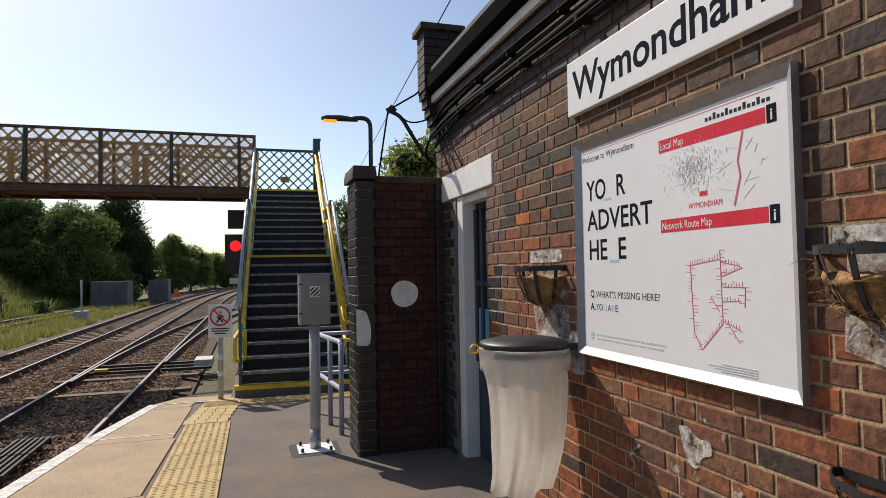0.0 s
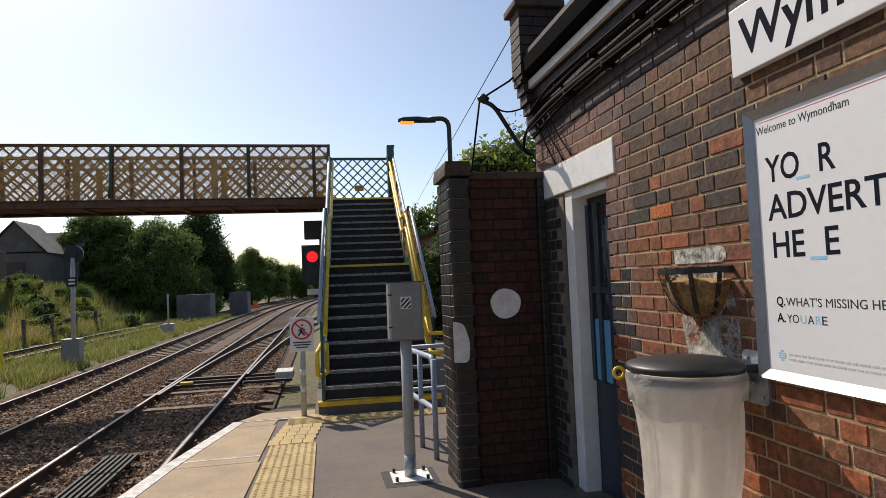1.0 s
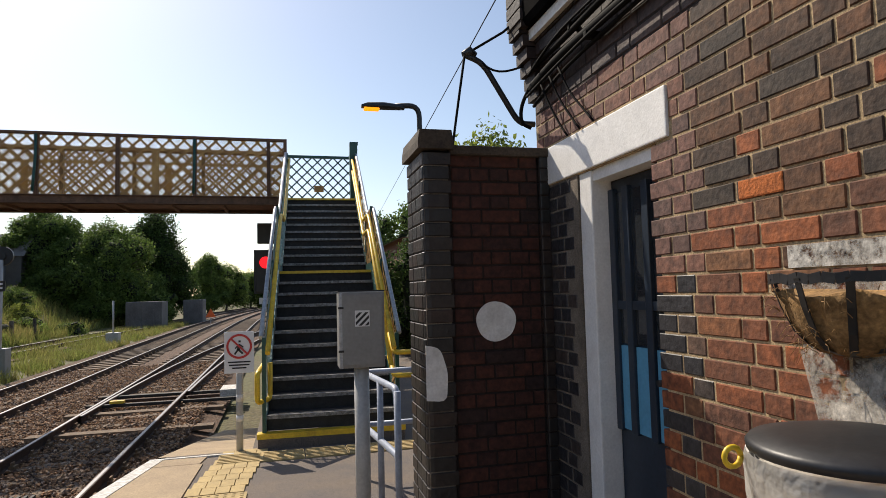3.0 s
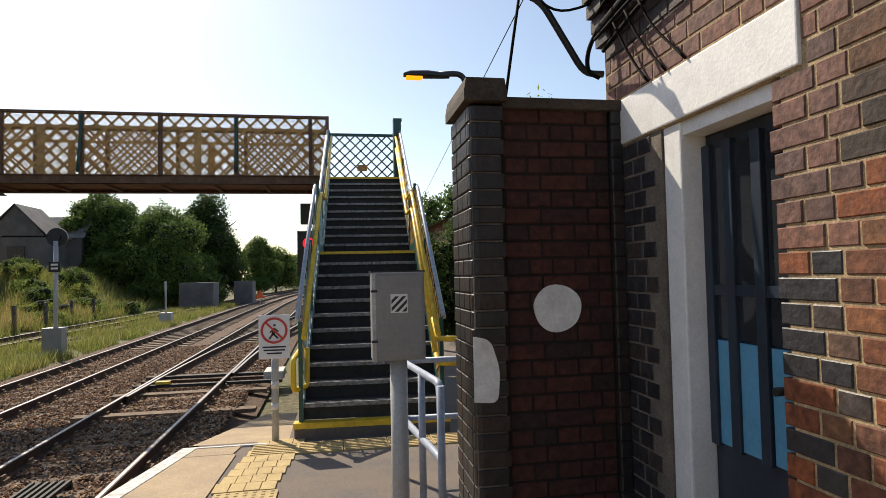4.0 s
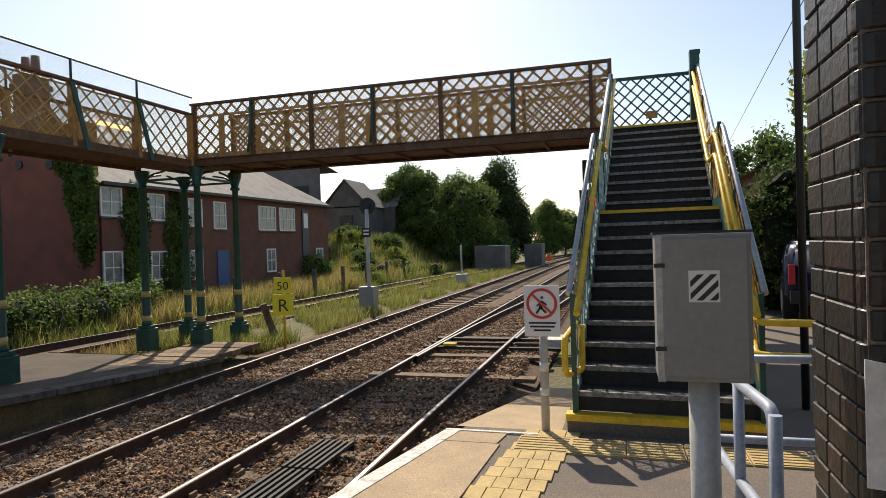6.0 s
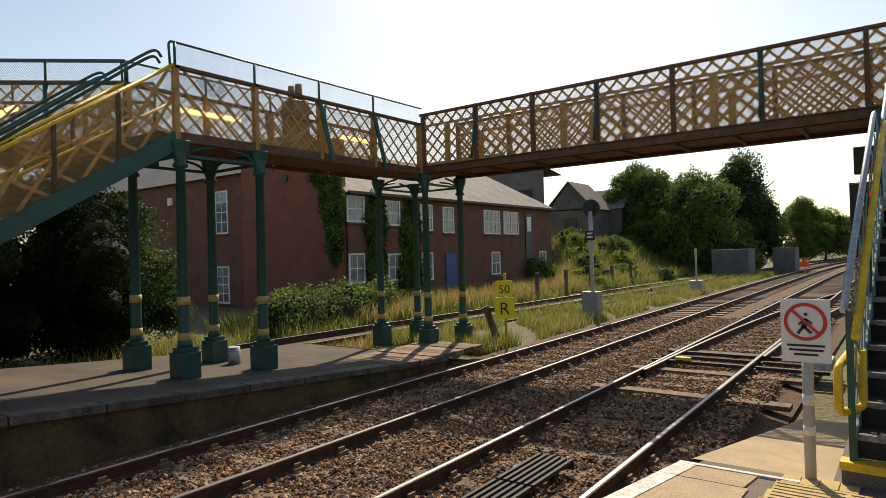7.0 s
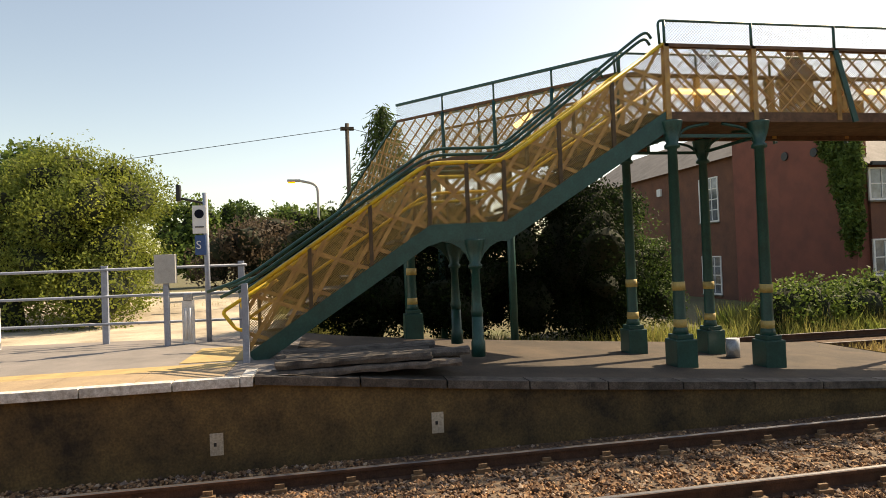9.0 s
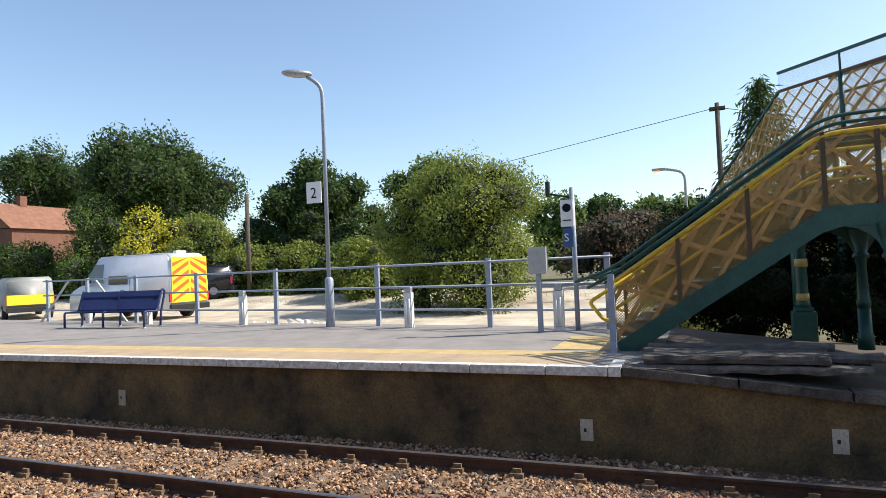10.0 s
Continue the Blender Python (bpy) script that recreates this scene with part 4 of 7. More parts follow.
# ---- near staircase ----
st = thing("near_staircase", "black stepped iron staircase with yellow handrails", "staircase")
ST = Matrix.Translation((1.87, 8.42, 0)) @ Matrix.Rotation(-0.045, 4, "Z")
W = 1.40
part("plinth", bx(-0.06, W + 0.06, -0.12, 0.2, 0.30, 0.545, m=ST), M_ASPHALT, st, "concrete bottom step")
part("step_edge", bx(-0.07, W + 0.07, -0.125, 0.0, 0.545, 0.60, m=ST), M_YELLOW, st, "yellow painted step edge")
rise, going, zb = 0.1605, 0.268, 0.60
profile = []
y, z = 0.0, zb
for k in range(21):
    y0 = y
    depth = going if k != 10 else 0.98
    part("tread", bx(0.02, W - 0.02, y0 + 0.0, y0 + depth + 0.02, z + rise - 0.035, z + rise, m=ST), M_TREAD, st)
    part("riser", bx(0.02, W - 0.02, y0 + 0.02, y0 + 0.03, z, z + rise - 0.03, m=ST), M_TREAD, st)
    part("nosing", bx(0.02, W - 0.02, y0 - 0.012, y0 + 0.035, z + rise - 0.036, z + rise + 0.003, m=ST), M_YELLOW if k in (10, 20) else M_NOSING, st)
    z += rise
    y += depth
    profile.append((y, z))
YL0, YL1, YTOP = going * 10, going * 10 + 0.98, y
ZL = zb + rise * 11
pitch_line = [(-0.05, zb), (YL0, ZL), (YL1, ZL), (YTOP, 3.98)]
for x in (0.0, W):
    bm = bmesh.new()
    prism(bm, [(x - 0.02, yy, zz + 0.12) for yy, zz in pitch_line] + [(x - 0.02, yy, max(0.4, zz - 0.28)) for yy, zz in pitch_line[::-1]], (0.04, 0, 0))
    bmesh.ops.transform(bm, matrix=ST, verts=bm.verts[:])
    part("stringer", bm, M_TEAL if x == 0 else M_GREEN, st)
    o = -0.03 if x == 0 else 0.03
    rail = [(x + o, yy, zz + 0.98) for yy, zz in pitch_line]
    part("top_rail", tb([ST @ Vector(p) for p in bent(rail, 0.25)], 0.026, 8), M_GALV, st, "bright steel top rail")
    q = 0.05 if x == 0 else -0.05
    for h in (0.62, 0.86):
        hr = [(x + q, -0.22 if h == 0.86 else 0.0, zb + h - 0.03)] + [(x + q, yy, zz + h) for yy, zz in pitch_line[1:]]
        if x == 0 and h == 0.62:
            continue
        part("handrail", tb([ST @ Vector(p) for p in bent(hr, 0.2)], 0.027, 8), M_YELLOW, st, "yellow handrail")
    if x == 0:
        loop = [(x - 0.02, 0.35, 1.28), (x - 0.06, -0.15, 1.22), (x - 0.06, -0.15, 0.92), (x + 0.05, 0.12, 0.92), (x + 0.05, 0.12, 1.30)]
    else:
        loop = [(x - 0.05, 0.2, 1.55), (x - 0.05, -0.2, 1.38), (x + 0.32, -0.25, 1.38)]
        l2 = [(x - 0.05, 0.25, 1.3), (x - 0.05, -0.15, 1.13), (x + 0.32, -0.2, 1.13)]
        part("handrail_end", tb([ST @ Vector(p) for p in bent(l2, 0.06)], 0.027, 8), M_YELLOW, st)
    part("handrail_end", tb([ST @ Vector(p) for p in bent(loop, 0.06)], 0.027, 8), M_YELLOW, st, "looped yellow handrail end")
    for (ya, za), (yb, zb2) in zip(pitch_line, pitch_line[1:]):
        a, b = ST @ Vector((x, ya, 0)), ST @ Vector((x, yb, 0))
        part("lattice_panel", lattice(a.xy, b.xy, za + 0.1, zb2 + 0.1, 0.85, 0.3, 0.035), M_TEAL if x == 0 else M_TAN, st)
        part("mesh_panel", sheet(a.xy, b.xy, za + 0.1, zb2 + 0.1, 0.85), M_MESH_TAN, st)
    for yy, zz in pitch_line + [((YL1 + YTOP) / 2, (ZL + 3.98) / 2), (YL0 / 2, (zb + ZL) / 2)]:
        p = ST @ Vector((x, yy, zz))
        part("upright", bx(p.x - 0.02, p.x + 0.02, p.y - 0.02, p.y + 0.02, p.z, p.z + 0.98), M_GREEN, st)

# ---- brickwork ----
def brick_mesh(lx, ly, lz, nose=0.0):
    bm = bmesh.new()
    box(bm, 0, lx, 0, ly, 0, lz)
    if nose:
        corner = [e for e in bm.edges if all(v.co.x < 1e-5 and v.co.y < 1e-5 for v in e.verts)]
        bmesh.ops.bevel(bm, geom=corner, offset=nose, segments=3, affect="EDGES", profile=0.5)
    bmesh.ops.bevel(bm, geom=[e for e in bm.edges if e.calc_face_angle(0) > 0.9], offset=0.0035, segments=1, affect="EDGES")
    me = bpy.data.meshes.new("brick")
    bm.to_mesh(me)
    bm.free()
    return me


COURSE = 0.0750
WX = 3.53
building = thing("station_wall", "red and brown brick station wall in Flemish bond", "wall", "", "structure")
DOOR_Y0, DOOR_Y1, DOOR_TOP = 3.74, 4.40, 2.60
part("mortar_wall", bx(WX + 0.0012, WX + 0.35, -14, DOOR_Y0 - 0.035, 0.3, 3.03), M_MORTAR, building, "pale mortar behind the bricks")
part("mortar_wall", bx(WX + 0.0012, WX + 0.35, DOOR_Y1, 4.90, 0.3, 2.60), M_MORTAR_Q, building)
part("mortar_wall", bx(WX + 0.0012, WX + 0.35, DOOR_Y0 - 0.035, 4.90, DOOR_TOP, 3.03), M_MORTAR, building)
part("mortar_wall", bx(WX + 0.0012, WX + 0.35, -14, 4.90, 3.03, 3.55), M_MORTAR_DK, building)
BH = 0.0655
me_s, me_h = brick_mesh(0.02, 0.218, BH), brick_mesh(0.02, 0.104, BH)
for me in (me_s, me_h):
    me.materials.append(M_BRICK)
me_sd, me_hd = me_s.copy(), me_h.copy()
for me in (me_sd, me_hd):
    me.materials.clear()
    me.materials.append(M_BRICK_DK)
rest = {k: ([], []) for k in ("red", "dark", "blue", "mauve", "plum")}
def brick_kind(y, z):
    """Which brick lies here: plum courses under the eaves, mauve and blue quoins by the door, brown above, red below."""
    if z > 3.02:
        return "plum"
    if y > 4.3 and z < 2.6:
        return "blue"
    if y > 3.56 and z > 2.75:
        return "mauve"
    if y > 3.50 - 0.10 * (int(z / COURSE) % 2) - 0.08 * rng.random():
        return "mauve" if z > 2.0 else rng.choice(("blue", "blue", "red"))
    return "dark" if rng.random() < 0.08 + 0.80 * step01(2.02, 2.30, z + 0.05 * math.sin(2.3 * y)) else "red"
def put_brick(y, z, L):
    proud = rng.uniform(-0.0042, -0.0016)
    kind = brick_kind(y, z)
    if 1.75 < y < 3.45 and 1.2 < z < 2.6 and kind in ("red", "dark"):
        o = new("brick", (me_sd if kind == "dark" else me_s) if L > 0.15 else (me_hd if kind == "dark" else me_h))
        o.parent = building
        tilt = Euler((rng.uniform(-0.006, 0.006), rng.uniform(-0.014, 0.014), rng.uniform(-0.007, 0.007))).to_matrix().to_4x4()
        o.matrix_basis = Matrix.Translation((WX - 0.0008 + proud, y + rng.uniform(-0.0025, 0.0025), z + rng.uniform(-0.0012, 0.0012))) @ tilt @ Matrix.Diagonal((1, L / (0.218 if L > 0.15 else 0.104), 1, 1))
        return
    V, F = rest[kind]
    n = len(V)
    x0, x1 = WX + proud, WX + 0.02
    c = 0.0035
    e = [rng.uniform(-0.0012, 0.0012) for k in range(4)]
    V += [(x0 + e[0], y + c, z + c), (x0 + e[1], y + L - c, z + c), (x0 + e[2], y + L - c, z + BH - c), (x0 + e[3], y + c, z + BH - c),
          (x0 + c, y, z), (x0 + c, y + L, z), (x0 + c, y + L, z + BH), (x0 + c, y, z + BH),
          (x1, y, z), (x1, y + L, z), (x1, y + L, z + BH), (x1, y, z + BH)]
    F += [(n, n + 3, n + 2, n + 1)]
    for r in (0, 4):
        for k in range(4):
            j = (k + 1) % 4
            F.append((n + r + k, n + r + j, n + r + 4 + j, n + r + 4 + k))
for c in range(43):
    z = 0.35 + c * COURSE
    y = -2.6 + (0.165 if c % 2 else 0) + rng.uniform(-0.015, 0.015)
    k = c % 2
    while y < 4.88:
        L = (0.220 if k % 2 == 0 else 0.106) + rng.uniform(-0.004, 0.003)
        L2 = min(L, 4.895 - y)
        lintel = 3.61 < y + L2 and y < 4.80 and 2.60 < z + 0.066 and z < 2.79
        door = DOOR_Y0 < y + L2 - 0.02 and y < DOOR_Y1 - 0.02 and z < DOOR_TOP
        if door and y < DOOR_Y0 - 0.05:
            L2, door = DOOR_Y0 - y, False
        if lintel and y < 3.56:
            L2, lintel = 3.61 - y, False
        if not lintel and not door and L2 > 0.03:
            put_brick(y, z, L2)
        y += L + 0.0102
        k += 1
for kind, m in (("red", M_BRICK_I), ("dark", M_BRICK_DK_I), ("blue", M_BLUE_I), ("mauve", M_MAUVE_I), ("plum", M_PURPLE_I)):
    o = mesh_from("brick_rest", *rest[kind], m)
    o.parent = building
    o["kind"] = "stuff"
part("lintel", bx(WX - 0.012, WX + 0.25, 3.615, 4.745, 2.605, 2.81, bev=0.006), M_WHITE, building, "white-painted stone lintel")
part("end_wall", bx(WX + 0.03, 9, 4.6, 4.892, 0.3, 3.55), M_MORTAR_DK, building)
part("back_wall", bx(8.7, 9, -14, 4.9, 0.3, 3.55), M_MORTAR_DK, building)
part("broken_brick_face", bx(WX - 0.0075, WX + 0.01, 3.06, 3.25, 2.302, 2.364, bev=0.006), mat("fresh_brick", (0.50, 0.14, 0.035), 0.95, 0, 0.3, 30, 90, 0.8), building, "bright orange spalled brick")

# eaves: corbelled courses, white fascia, gutter, slate roof
eaves = thing("eaves", "corbelled brown brick eaves with a white fascia and black gutter", "eaves", "", "structure")
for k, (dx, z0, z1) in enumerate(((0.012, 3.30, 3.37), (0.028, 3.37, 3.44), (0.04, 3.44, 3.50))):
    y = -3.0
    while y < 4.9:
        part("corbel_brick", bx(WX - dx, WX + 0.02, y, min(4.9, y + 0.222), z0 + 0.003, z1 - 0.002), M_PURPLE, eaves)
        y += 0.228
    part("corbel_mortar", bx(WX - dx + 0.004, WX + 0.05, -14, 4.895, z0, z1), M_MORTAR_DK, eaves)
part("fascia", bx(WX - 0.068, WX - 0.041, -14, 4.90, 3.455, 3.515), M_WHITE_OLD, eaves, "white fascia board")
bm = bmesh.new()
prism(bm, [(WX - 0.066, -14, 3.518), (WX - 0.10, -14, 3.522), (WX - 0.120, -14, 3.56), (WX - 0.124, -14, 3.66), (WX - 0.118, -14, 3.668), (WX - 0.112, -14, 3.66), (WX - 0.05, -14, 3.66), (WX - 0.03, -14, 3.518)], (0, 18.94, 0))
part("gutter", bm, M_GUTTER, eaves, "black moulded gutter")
bm = bmesh.new()
prism(bm, [(WX - 0.10, -14, 3.67), (WX - 0.10, 4.8, 3.67), (WX + 2.9, 4.8, 5.3), (WX + 2.9, -14, 5.3)], (0, 0, 0.05))
solid("station_roof", bm, M_ROOFDARK, "dark slate roof of the station building", "roof", "", "structure")
stub = thing("gable_pier", "dark brick gable pier with a stone cap", "pier", "", "structure")
for c in range(7):
    z0 = 3.56 + c * 0.0725
    for k, x in enumerate((3.392, 3.505, 3.618) if c % 2 else (3.392, 3.615)):
        part("brick", bx(x, x + (0.108 if c % 2 else 0.218) - (0.112 if not c % 2 and k else 0), 4.75, 4.97, z0, z0 + 0.064, bev=0.003), M_PURPLE, stub)
part("core", bx(3.400, 3.715, 4.758, 4.962, 3.52, 4.06), M_MORTAR_DK, stub)
for k in range(6):
    part("kneeler_course", bx(WX - 0.128 + 0.022 * k, WX + 0.3, 4.80, 4.965, 3.50 - 0.0725 * k, 3.565 - 0.0725 * k), M_PURPLE, eaves)
part("cap_stone", bx(3.355, 3.75, 4.71, 5.01, 4.06, 4.115, bev=0.012), M_COPING, stub)

# door
door = thing("door_1", "dark blue boarded door in a white frame", "door", "", "structure")
part("frame_jamb", bx(WX + 0.008, WX + 0.12, 4.27, 4.395, 0.62, 2.60, bev=0.008), M_WHITE, door, "white painted frame")
part("frame_jamb", bx(WX + 0.10, WX + 0.18, DOOR_Y0, DOOR_Y0 + 0.03, 0.62, 2.60), M_WHITE, door)
part("frame_head", bx(WX + 0.02, WX + 0.12, DOOR_Y0, 4.27, 2.545, 2.60), M_WHITE, door)
part("door_leaf", bx(WX + 0.12, WX + 0.17, DOOR_Y0 + 0.03, 4.28, 0.64, 2.54), M_DOORBLUE, door)
for y in (3.80, 3.96, 4.12, 4.25):
    part("glazing_bar", bx(WX + 0.095, WX + 0.125, y - 0.025, y + 0.025, 1.35, 2.50, bev=0.004), M_DOORBLUE, door)
for y0, y1 in ((3.83, 3.93), (3.985, 4.095), (4.145, 4.225)):
    part("blue_panel", bx(WX + 0.108, WX + 0.122, y0, y1, 1.36, 1.75), M_CURTAIN, door, "bright blue board behind the glazing bars")
    part("pane", bx(WX + 0.112, WX + 0.121, y0, y1, 1.76, 2.48), M_GLASS, door, "dark glass")
part("lock_rail", bx(WX + 0.10, WX + 0.125, DOOR_Y0 + 0.03, 4.28, 1.92, 1.96), M_DOORBLUE, door)
part("handle", tb([(WX + 0.06, 3.86, 1.62), (WX + 0.11, 3.86, 1.62)], 0.015, 8), M_BLACK, door)
part("threshold", bx(WX - 0.02, WX + 0.3, DOOR_Y0, 4.40, 0.5, 0.63), M_STONE, door)

# boundary pier with a painted disc
PY = 4.76
pier = thing("brick_pier", "dark brown brick screen wall with a stone coping and a white painted disc", "wall", "", "structure")
part("core", bx(2.801, 3.52, PY + 0.001, PY + 0.36, 0.45, 2.76), M_MORTAR_DK, pier)
part("quoin_core", bx(2.803, 2.94, PY - 0.0265, PY + 0.001, 0.45, 2.76), M_MORTAR_Q, pier)
part("quoin_core", bx(3.468, 3.52, PY - 0.026, PY + 0.001, 0.45, 2.76), M_MORTAR_DK, pier)
me_p = brick_mesh(0.15, 0.06, 0.0685, 0.03)
me_side = brick_mesh(0.03, 0.215, 0.0685)
for me, m in ((me_p, M_BLUE_BRICK), (me_side, M_BLUE_BRICK)):
    me.materials.append(m)
me_panel = {}
for L in (0.215, 0.10):
    me_panel[L] = brick_mesh(L, 0.03, 0.0655)
    me_panel[L].materials.append(M_PANEL_BRICK)
for c in range(29):
    z = 0.56 + c * 0.0765
    o = new("quoin_brick", me_p)
    o.parent = pier
    o.matrix_basis = Matrix.Translation((2.795 + rng.uniform(-0.003, 0.003), PY - 0.035, z)) @ Matrix.Diagonal((1.0 if c % 2 else 1.07, 1, 1, 1))
    y = PY + 0.035 if c % 2 else PY + 0.03
    while y < PY + 0.37:
        L = 0.215 if (c % 2 == 0) else 0.105
        o = new("side_brick", me_side)
        o.parent = pier
        o.matrix_basis = Matrix.Translation((2.795, y, z)) @ Matrix.Diagonal((1, min(L, PY + 0.385 - y) / 0.215, 1, 1))
        y += L + 0.011
    x = 2.965 + (0.0 if c % 2 else -0.055)
    while x < 3.45:
        L = 0.215 if c % 2 == 0 else 0.10
        L2 = min(L, 3.46 - x)
        o = new("panel_brick", me_panel[L])
        o.parent = pier
        o.matrix_basis = Matrix.Translation((max(x, 2.955), PY - 0.005 + rng.uniform(-0.003, 0.002), z)) @ Matrix.Diagonal(((L2 - max(0, 2.955 - x)) / L, 1, 1, 1))
        x += L + 0.010
    o = new("quoin_brick", me_p)
    o.parent = pier
    o.matrix_basis = Matrix.Translation((3.465, PY - 0.03, z)) @ Matrix.Diagonal((0.4, 1, 1, 1))
part("coping", bx(2.95, 3.53, PY - 0.042, PY + 0.40, 2.76, 2.812, bev=0.01), M_COPING, pier, "mossy dark stone coping")
bm = bmesh.new()
prism(bm, [(2.77, PY - 0.065, 2.785), (2.965, PY - 0.065, 2.785), (2.965, PY - 0.065, 2.83), (2.955, PY - 0.065, 2.886), (2.78, PY - 0.065, 2.886), (2.77, PY - 0.065, 2.83)], (0, 0.46, 0))
part("cap", bm, M_COPING, pier, "dark stone cap")
bm = bmesh.new()
pts = [(3.195 + 0.113 * (1 + 0.02 * math.sin(5 * a)) * math.cos(a), PY - 0.009, 1.857 + 0.108 * (1 + 0.03 * math.sin(3 * a + 1)) * math.sin(a)) for a in [2 * math.pi * k / 40 for k in range(40)]]
prism(bm, pts, (0, 0.005, 0))
part("painted_disc", bm, M_WHITE_OLD, pier, "white painted disc")
bm = bmesh.new()
prism(bm, bent([(2.792, PY - 0.0385, 1.46), (2.90, PY - 0.0385, 1.45), (2.91, PY - 0.0385, 1.60), (2.87, PY - 0.0385, 1.73), (2.792, PY - 0.0385, 1.745)], 0.04, 3), (0, 0.004, 0))
part("painted_patch", bm, M_WHITE_OLD, pier, "flaking white painted patch")

# ---- poster case and name sign ----
FACE = Euler((radians(90), 0, radians(-90))).to_matrix().to_4x4()
def on_wall(x, y, z):
    """Lettering that faces the track and reads along the wall towards the camera."""
    return Matrix.Translation((x, y, z)) @ FACE


case = thing("poster_case", "aluminium framed poster case with an advertisement and two maps", "poster case")
Y0, Y1, Z0, Z1 = 1.215, 2.492, 1.632, 2.632
part("backing", bx(WX - 0.012, WX, Y0 + 0.01, Y1 - 0.01, Z0 + 0.01, Z1 - 0.01), M_POSTER, case, "printed poster sheet")
def mitred(ya, za, yb, zb, yc, zc, yd, zd):
    """One frame bar: outer edge a-b deep, sloping in to the sheet at inner edge c-d."""
    bm = bmesh.new()
    f = [bm.verts.new(q) for q in ((WX, ya, za), (WX, yb, zb), (WX - 0.034, yb, zb), (WX - 0.034, ya, za), (WX - 0.0135, yd, zd), (WX - 0.0135, yc, zc))]
    for q in ((0, 1, 2, 3), (3, 2, 4, 5)):
        bm.faces.new([f[k] for k in q])
    bmesh.ops.recalc_face_normals(bm, faces=bm.faces[:])
    return bm
w = 0.034
for a in ((Y0, Z0, Y1, Z0, Y0 + w, Z0 + w, Y1 - w, Z0 + w), (Y1, Z0, Y1, Z1, Y1 - w, Z0 + w, Y1 - w, Z1 - w), (Y1, Z1, Y0, Z1, Y1 - w, Z1 - w, Y0 + w, Z1 - w), (Y0, Z1, Y0, Z0, Y0 + w, Z1 - w, Y0 + w, Z0 + w)):
    part("frame_bar", mitred(*a), M_ALU, case, "silver aluminium frame")
PX = WX - 0.0124
def ink(y0, y1, z0, z1, m, name="print_bar", off=0.0):
    part(name, bx(PX - 0.0003 - off, PX + 0.0003, y0, y1, z0, z1), m, case)
text_mesh("Welcome to Wymondham", 0.042, on_wall(PX, 2.448, 2.535), M_INK_GREY, "heading", case, width=0.42)
for row, y, z, w in (("YO", 2.41, 2.352, 0.165), ("R", 2.168, 2.352, 0.066), ("ADVERT", 2.41, 2.213, 0.50), ("HE", 2.405, 2.076, 0.150), ("E", 2.165, 2.076, 0.056)):
    text_mesh(row, 0.132, on_wall(PX, y, z), M_INK, "letters", case, width=w, bold=0.0016)
mr = random.Random(3)
ink(2.205, 2.265, 2.340, 2.350, M_CYAN_INK)
ink(2.155, 2.225, 2.060, 2.072, M_CYAN_INK)
text_mesh("Q.", 0.046, on_wall(PX, 2.40, 1.902), M_INK, "caption", case, width=0.042, bold=0.0008)
text_mesh("A.", 0.046, on_wall(PX, 2.40, 1.843), M_INK, "caption", case, width=0.042, bold=0.0008)
text_mesh("WHAT'S MISSING HERE?", 0.042, on_wall(PX, 2.352, 1.902), M_INK_GREY, "caption", case, width=0.47)
text_mesh("YO", 0.042, on_wall(PX, 2.352, 1.843), M_INK_GREY, "caption", case, width=0.056)
text_mesh("U", 0.042, on_wall(PX, 2.292, 1.843), M_CYAN_INK, "caption", case, width=0.026)
text_mesh("A", 0.042, on_wall(PX, 2.256, 1.843), M_INK_GREY, "caption", case, width=0.028)
text_mesh("R", 0.042, on_wall(PX, 2.225, 1.843), M_CYAN_INK, "caption", case, width=0.024)
text_mesh("E", 0.042, on_wall(PX, 2.198, 1.843), M_INK_GREY, "caption", case, width=0.022)
for z, w in ((1.726, 0.50), (1.708, 0.48)):
    y = 2.355
    while y > 2.355 - w:
        n = mr.uniform(0.012, 0.04)
        ink(y - n, y, z, z + 0.007, M_PALE_INK, "text_bar")
        y -= n + 0.007
for k in range(5):
    n = 0.020 * math.cos((k - 2) * 0.6)
    ink(2.389 - n, 2.389 + n, 1.704 + 0.008 * k, 1.7085 + 0.008 * k, M_CYAN_INK, "round_mark")
ink(1.30, 2.44, 2.578, 2.5805, M_MAP_LINE)
for k in range(15):
    y = 1.315 + 0.0195 * k
    ink(y, y + 0.013, 2.543, 2.556 + (0.010 if k in (2, 5, 9, 12) else 0.0), M_INK_GREY, "logo_bar")
for z in (2.478, 2.168):
    ink(1.335, 1.862, z, z + 0.05, M_RED_INK, "band")
    ink(1.292, 1.330, z - 0.004, z + 0.054, M_INK, "info_square")
    text_mesh("i", 0.05, on_wall(PX - 0.0007, 1.316, z + 0.006), M_SIGN, "info_letter", case, bold=0.001)
text_mesh("Local Map", 0.042, on_wall(PX - 0.0007, 1.855, 2.489), M_SIGN, "band_title", case, width=0.135)
text_mesh("Network Route Map", 0.042, on_wall(PX - 0.0007, 1.855, 2.179), M_SIGN, "band_title", case, width=0.27)
text_mesh("WYMONDHAM", 0.03, on_wall(PX, 1.70, 2.245), M_RED_INK, "map_name", case, width=0.17)
bm, bm2 = bmesh.new(), bmesh.new()
for k in range(420):
    y, z = mr.gauss(1.67, 0.065), mr.gauss(2.385, 0.040)
    a, L = mr.choice((0.4, 1.9, 1.2, 0.9)), mr.uniform(0.004, 0.018)
    bar(bm, (PX, y, z), (PX, y + L * math.cos(a), z + L * math.sin(a)), 0.0013, 0.0009, up=(1, 0, 0))
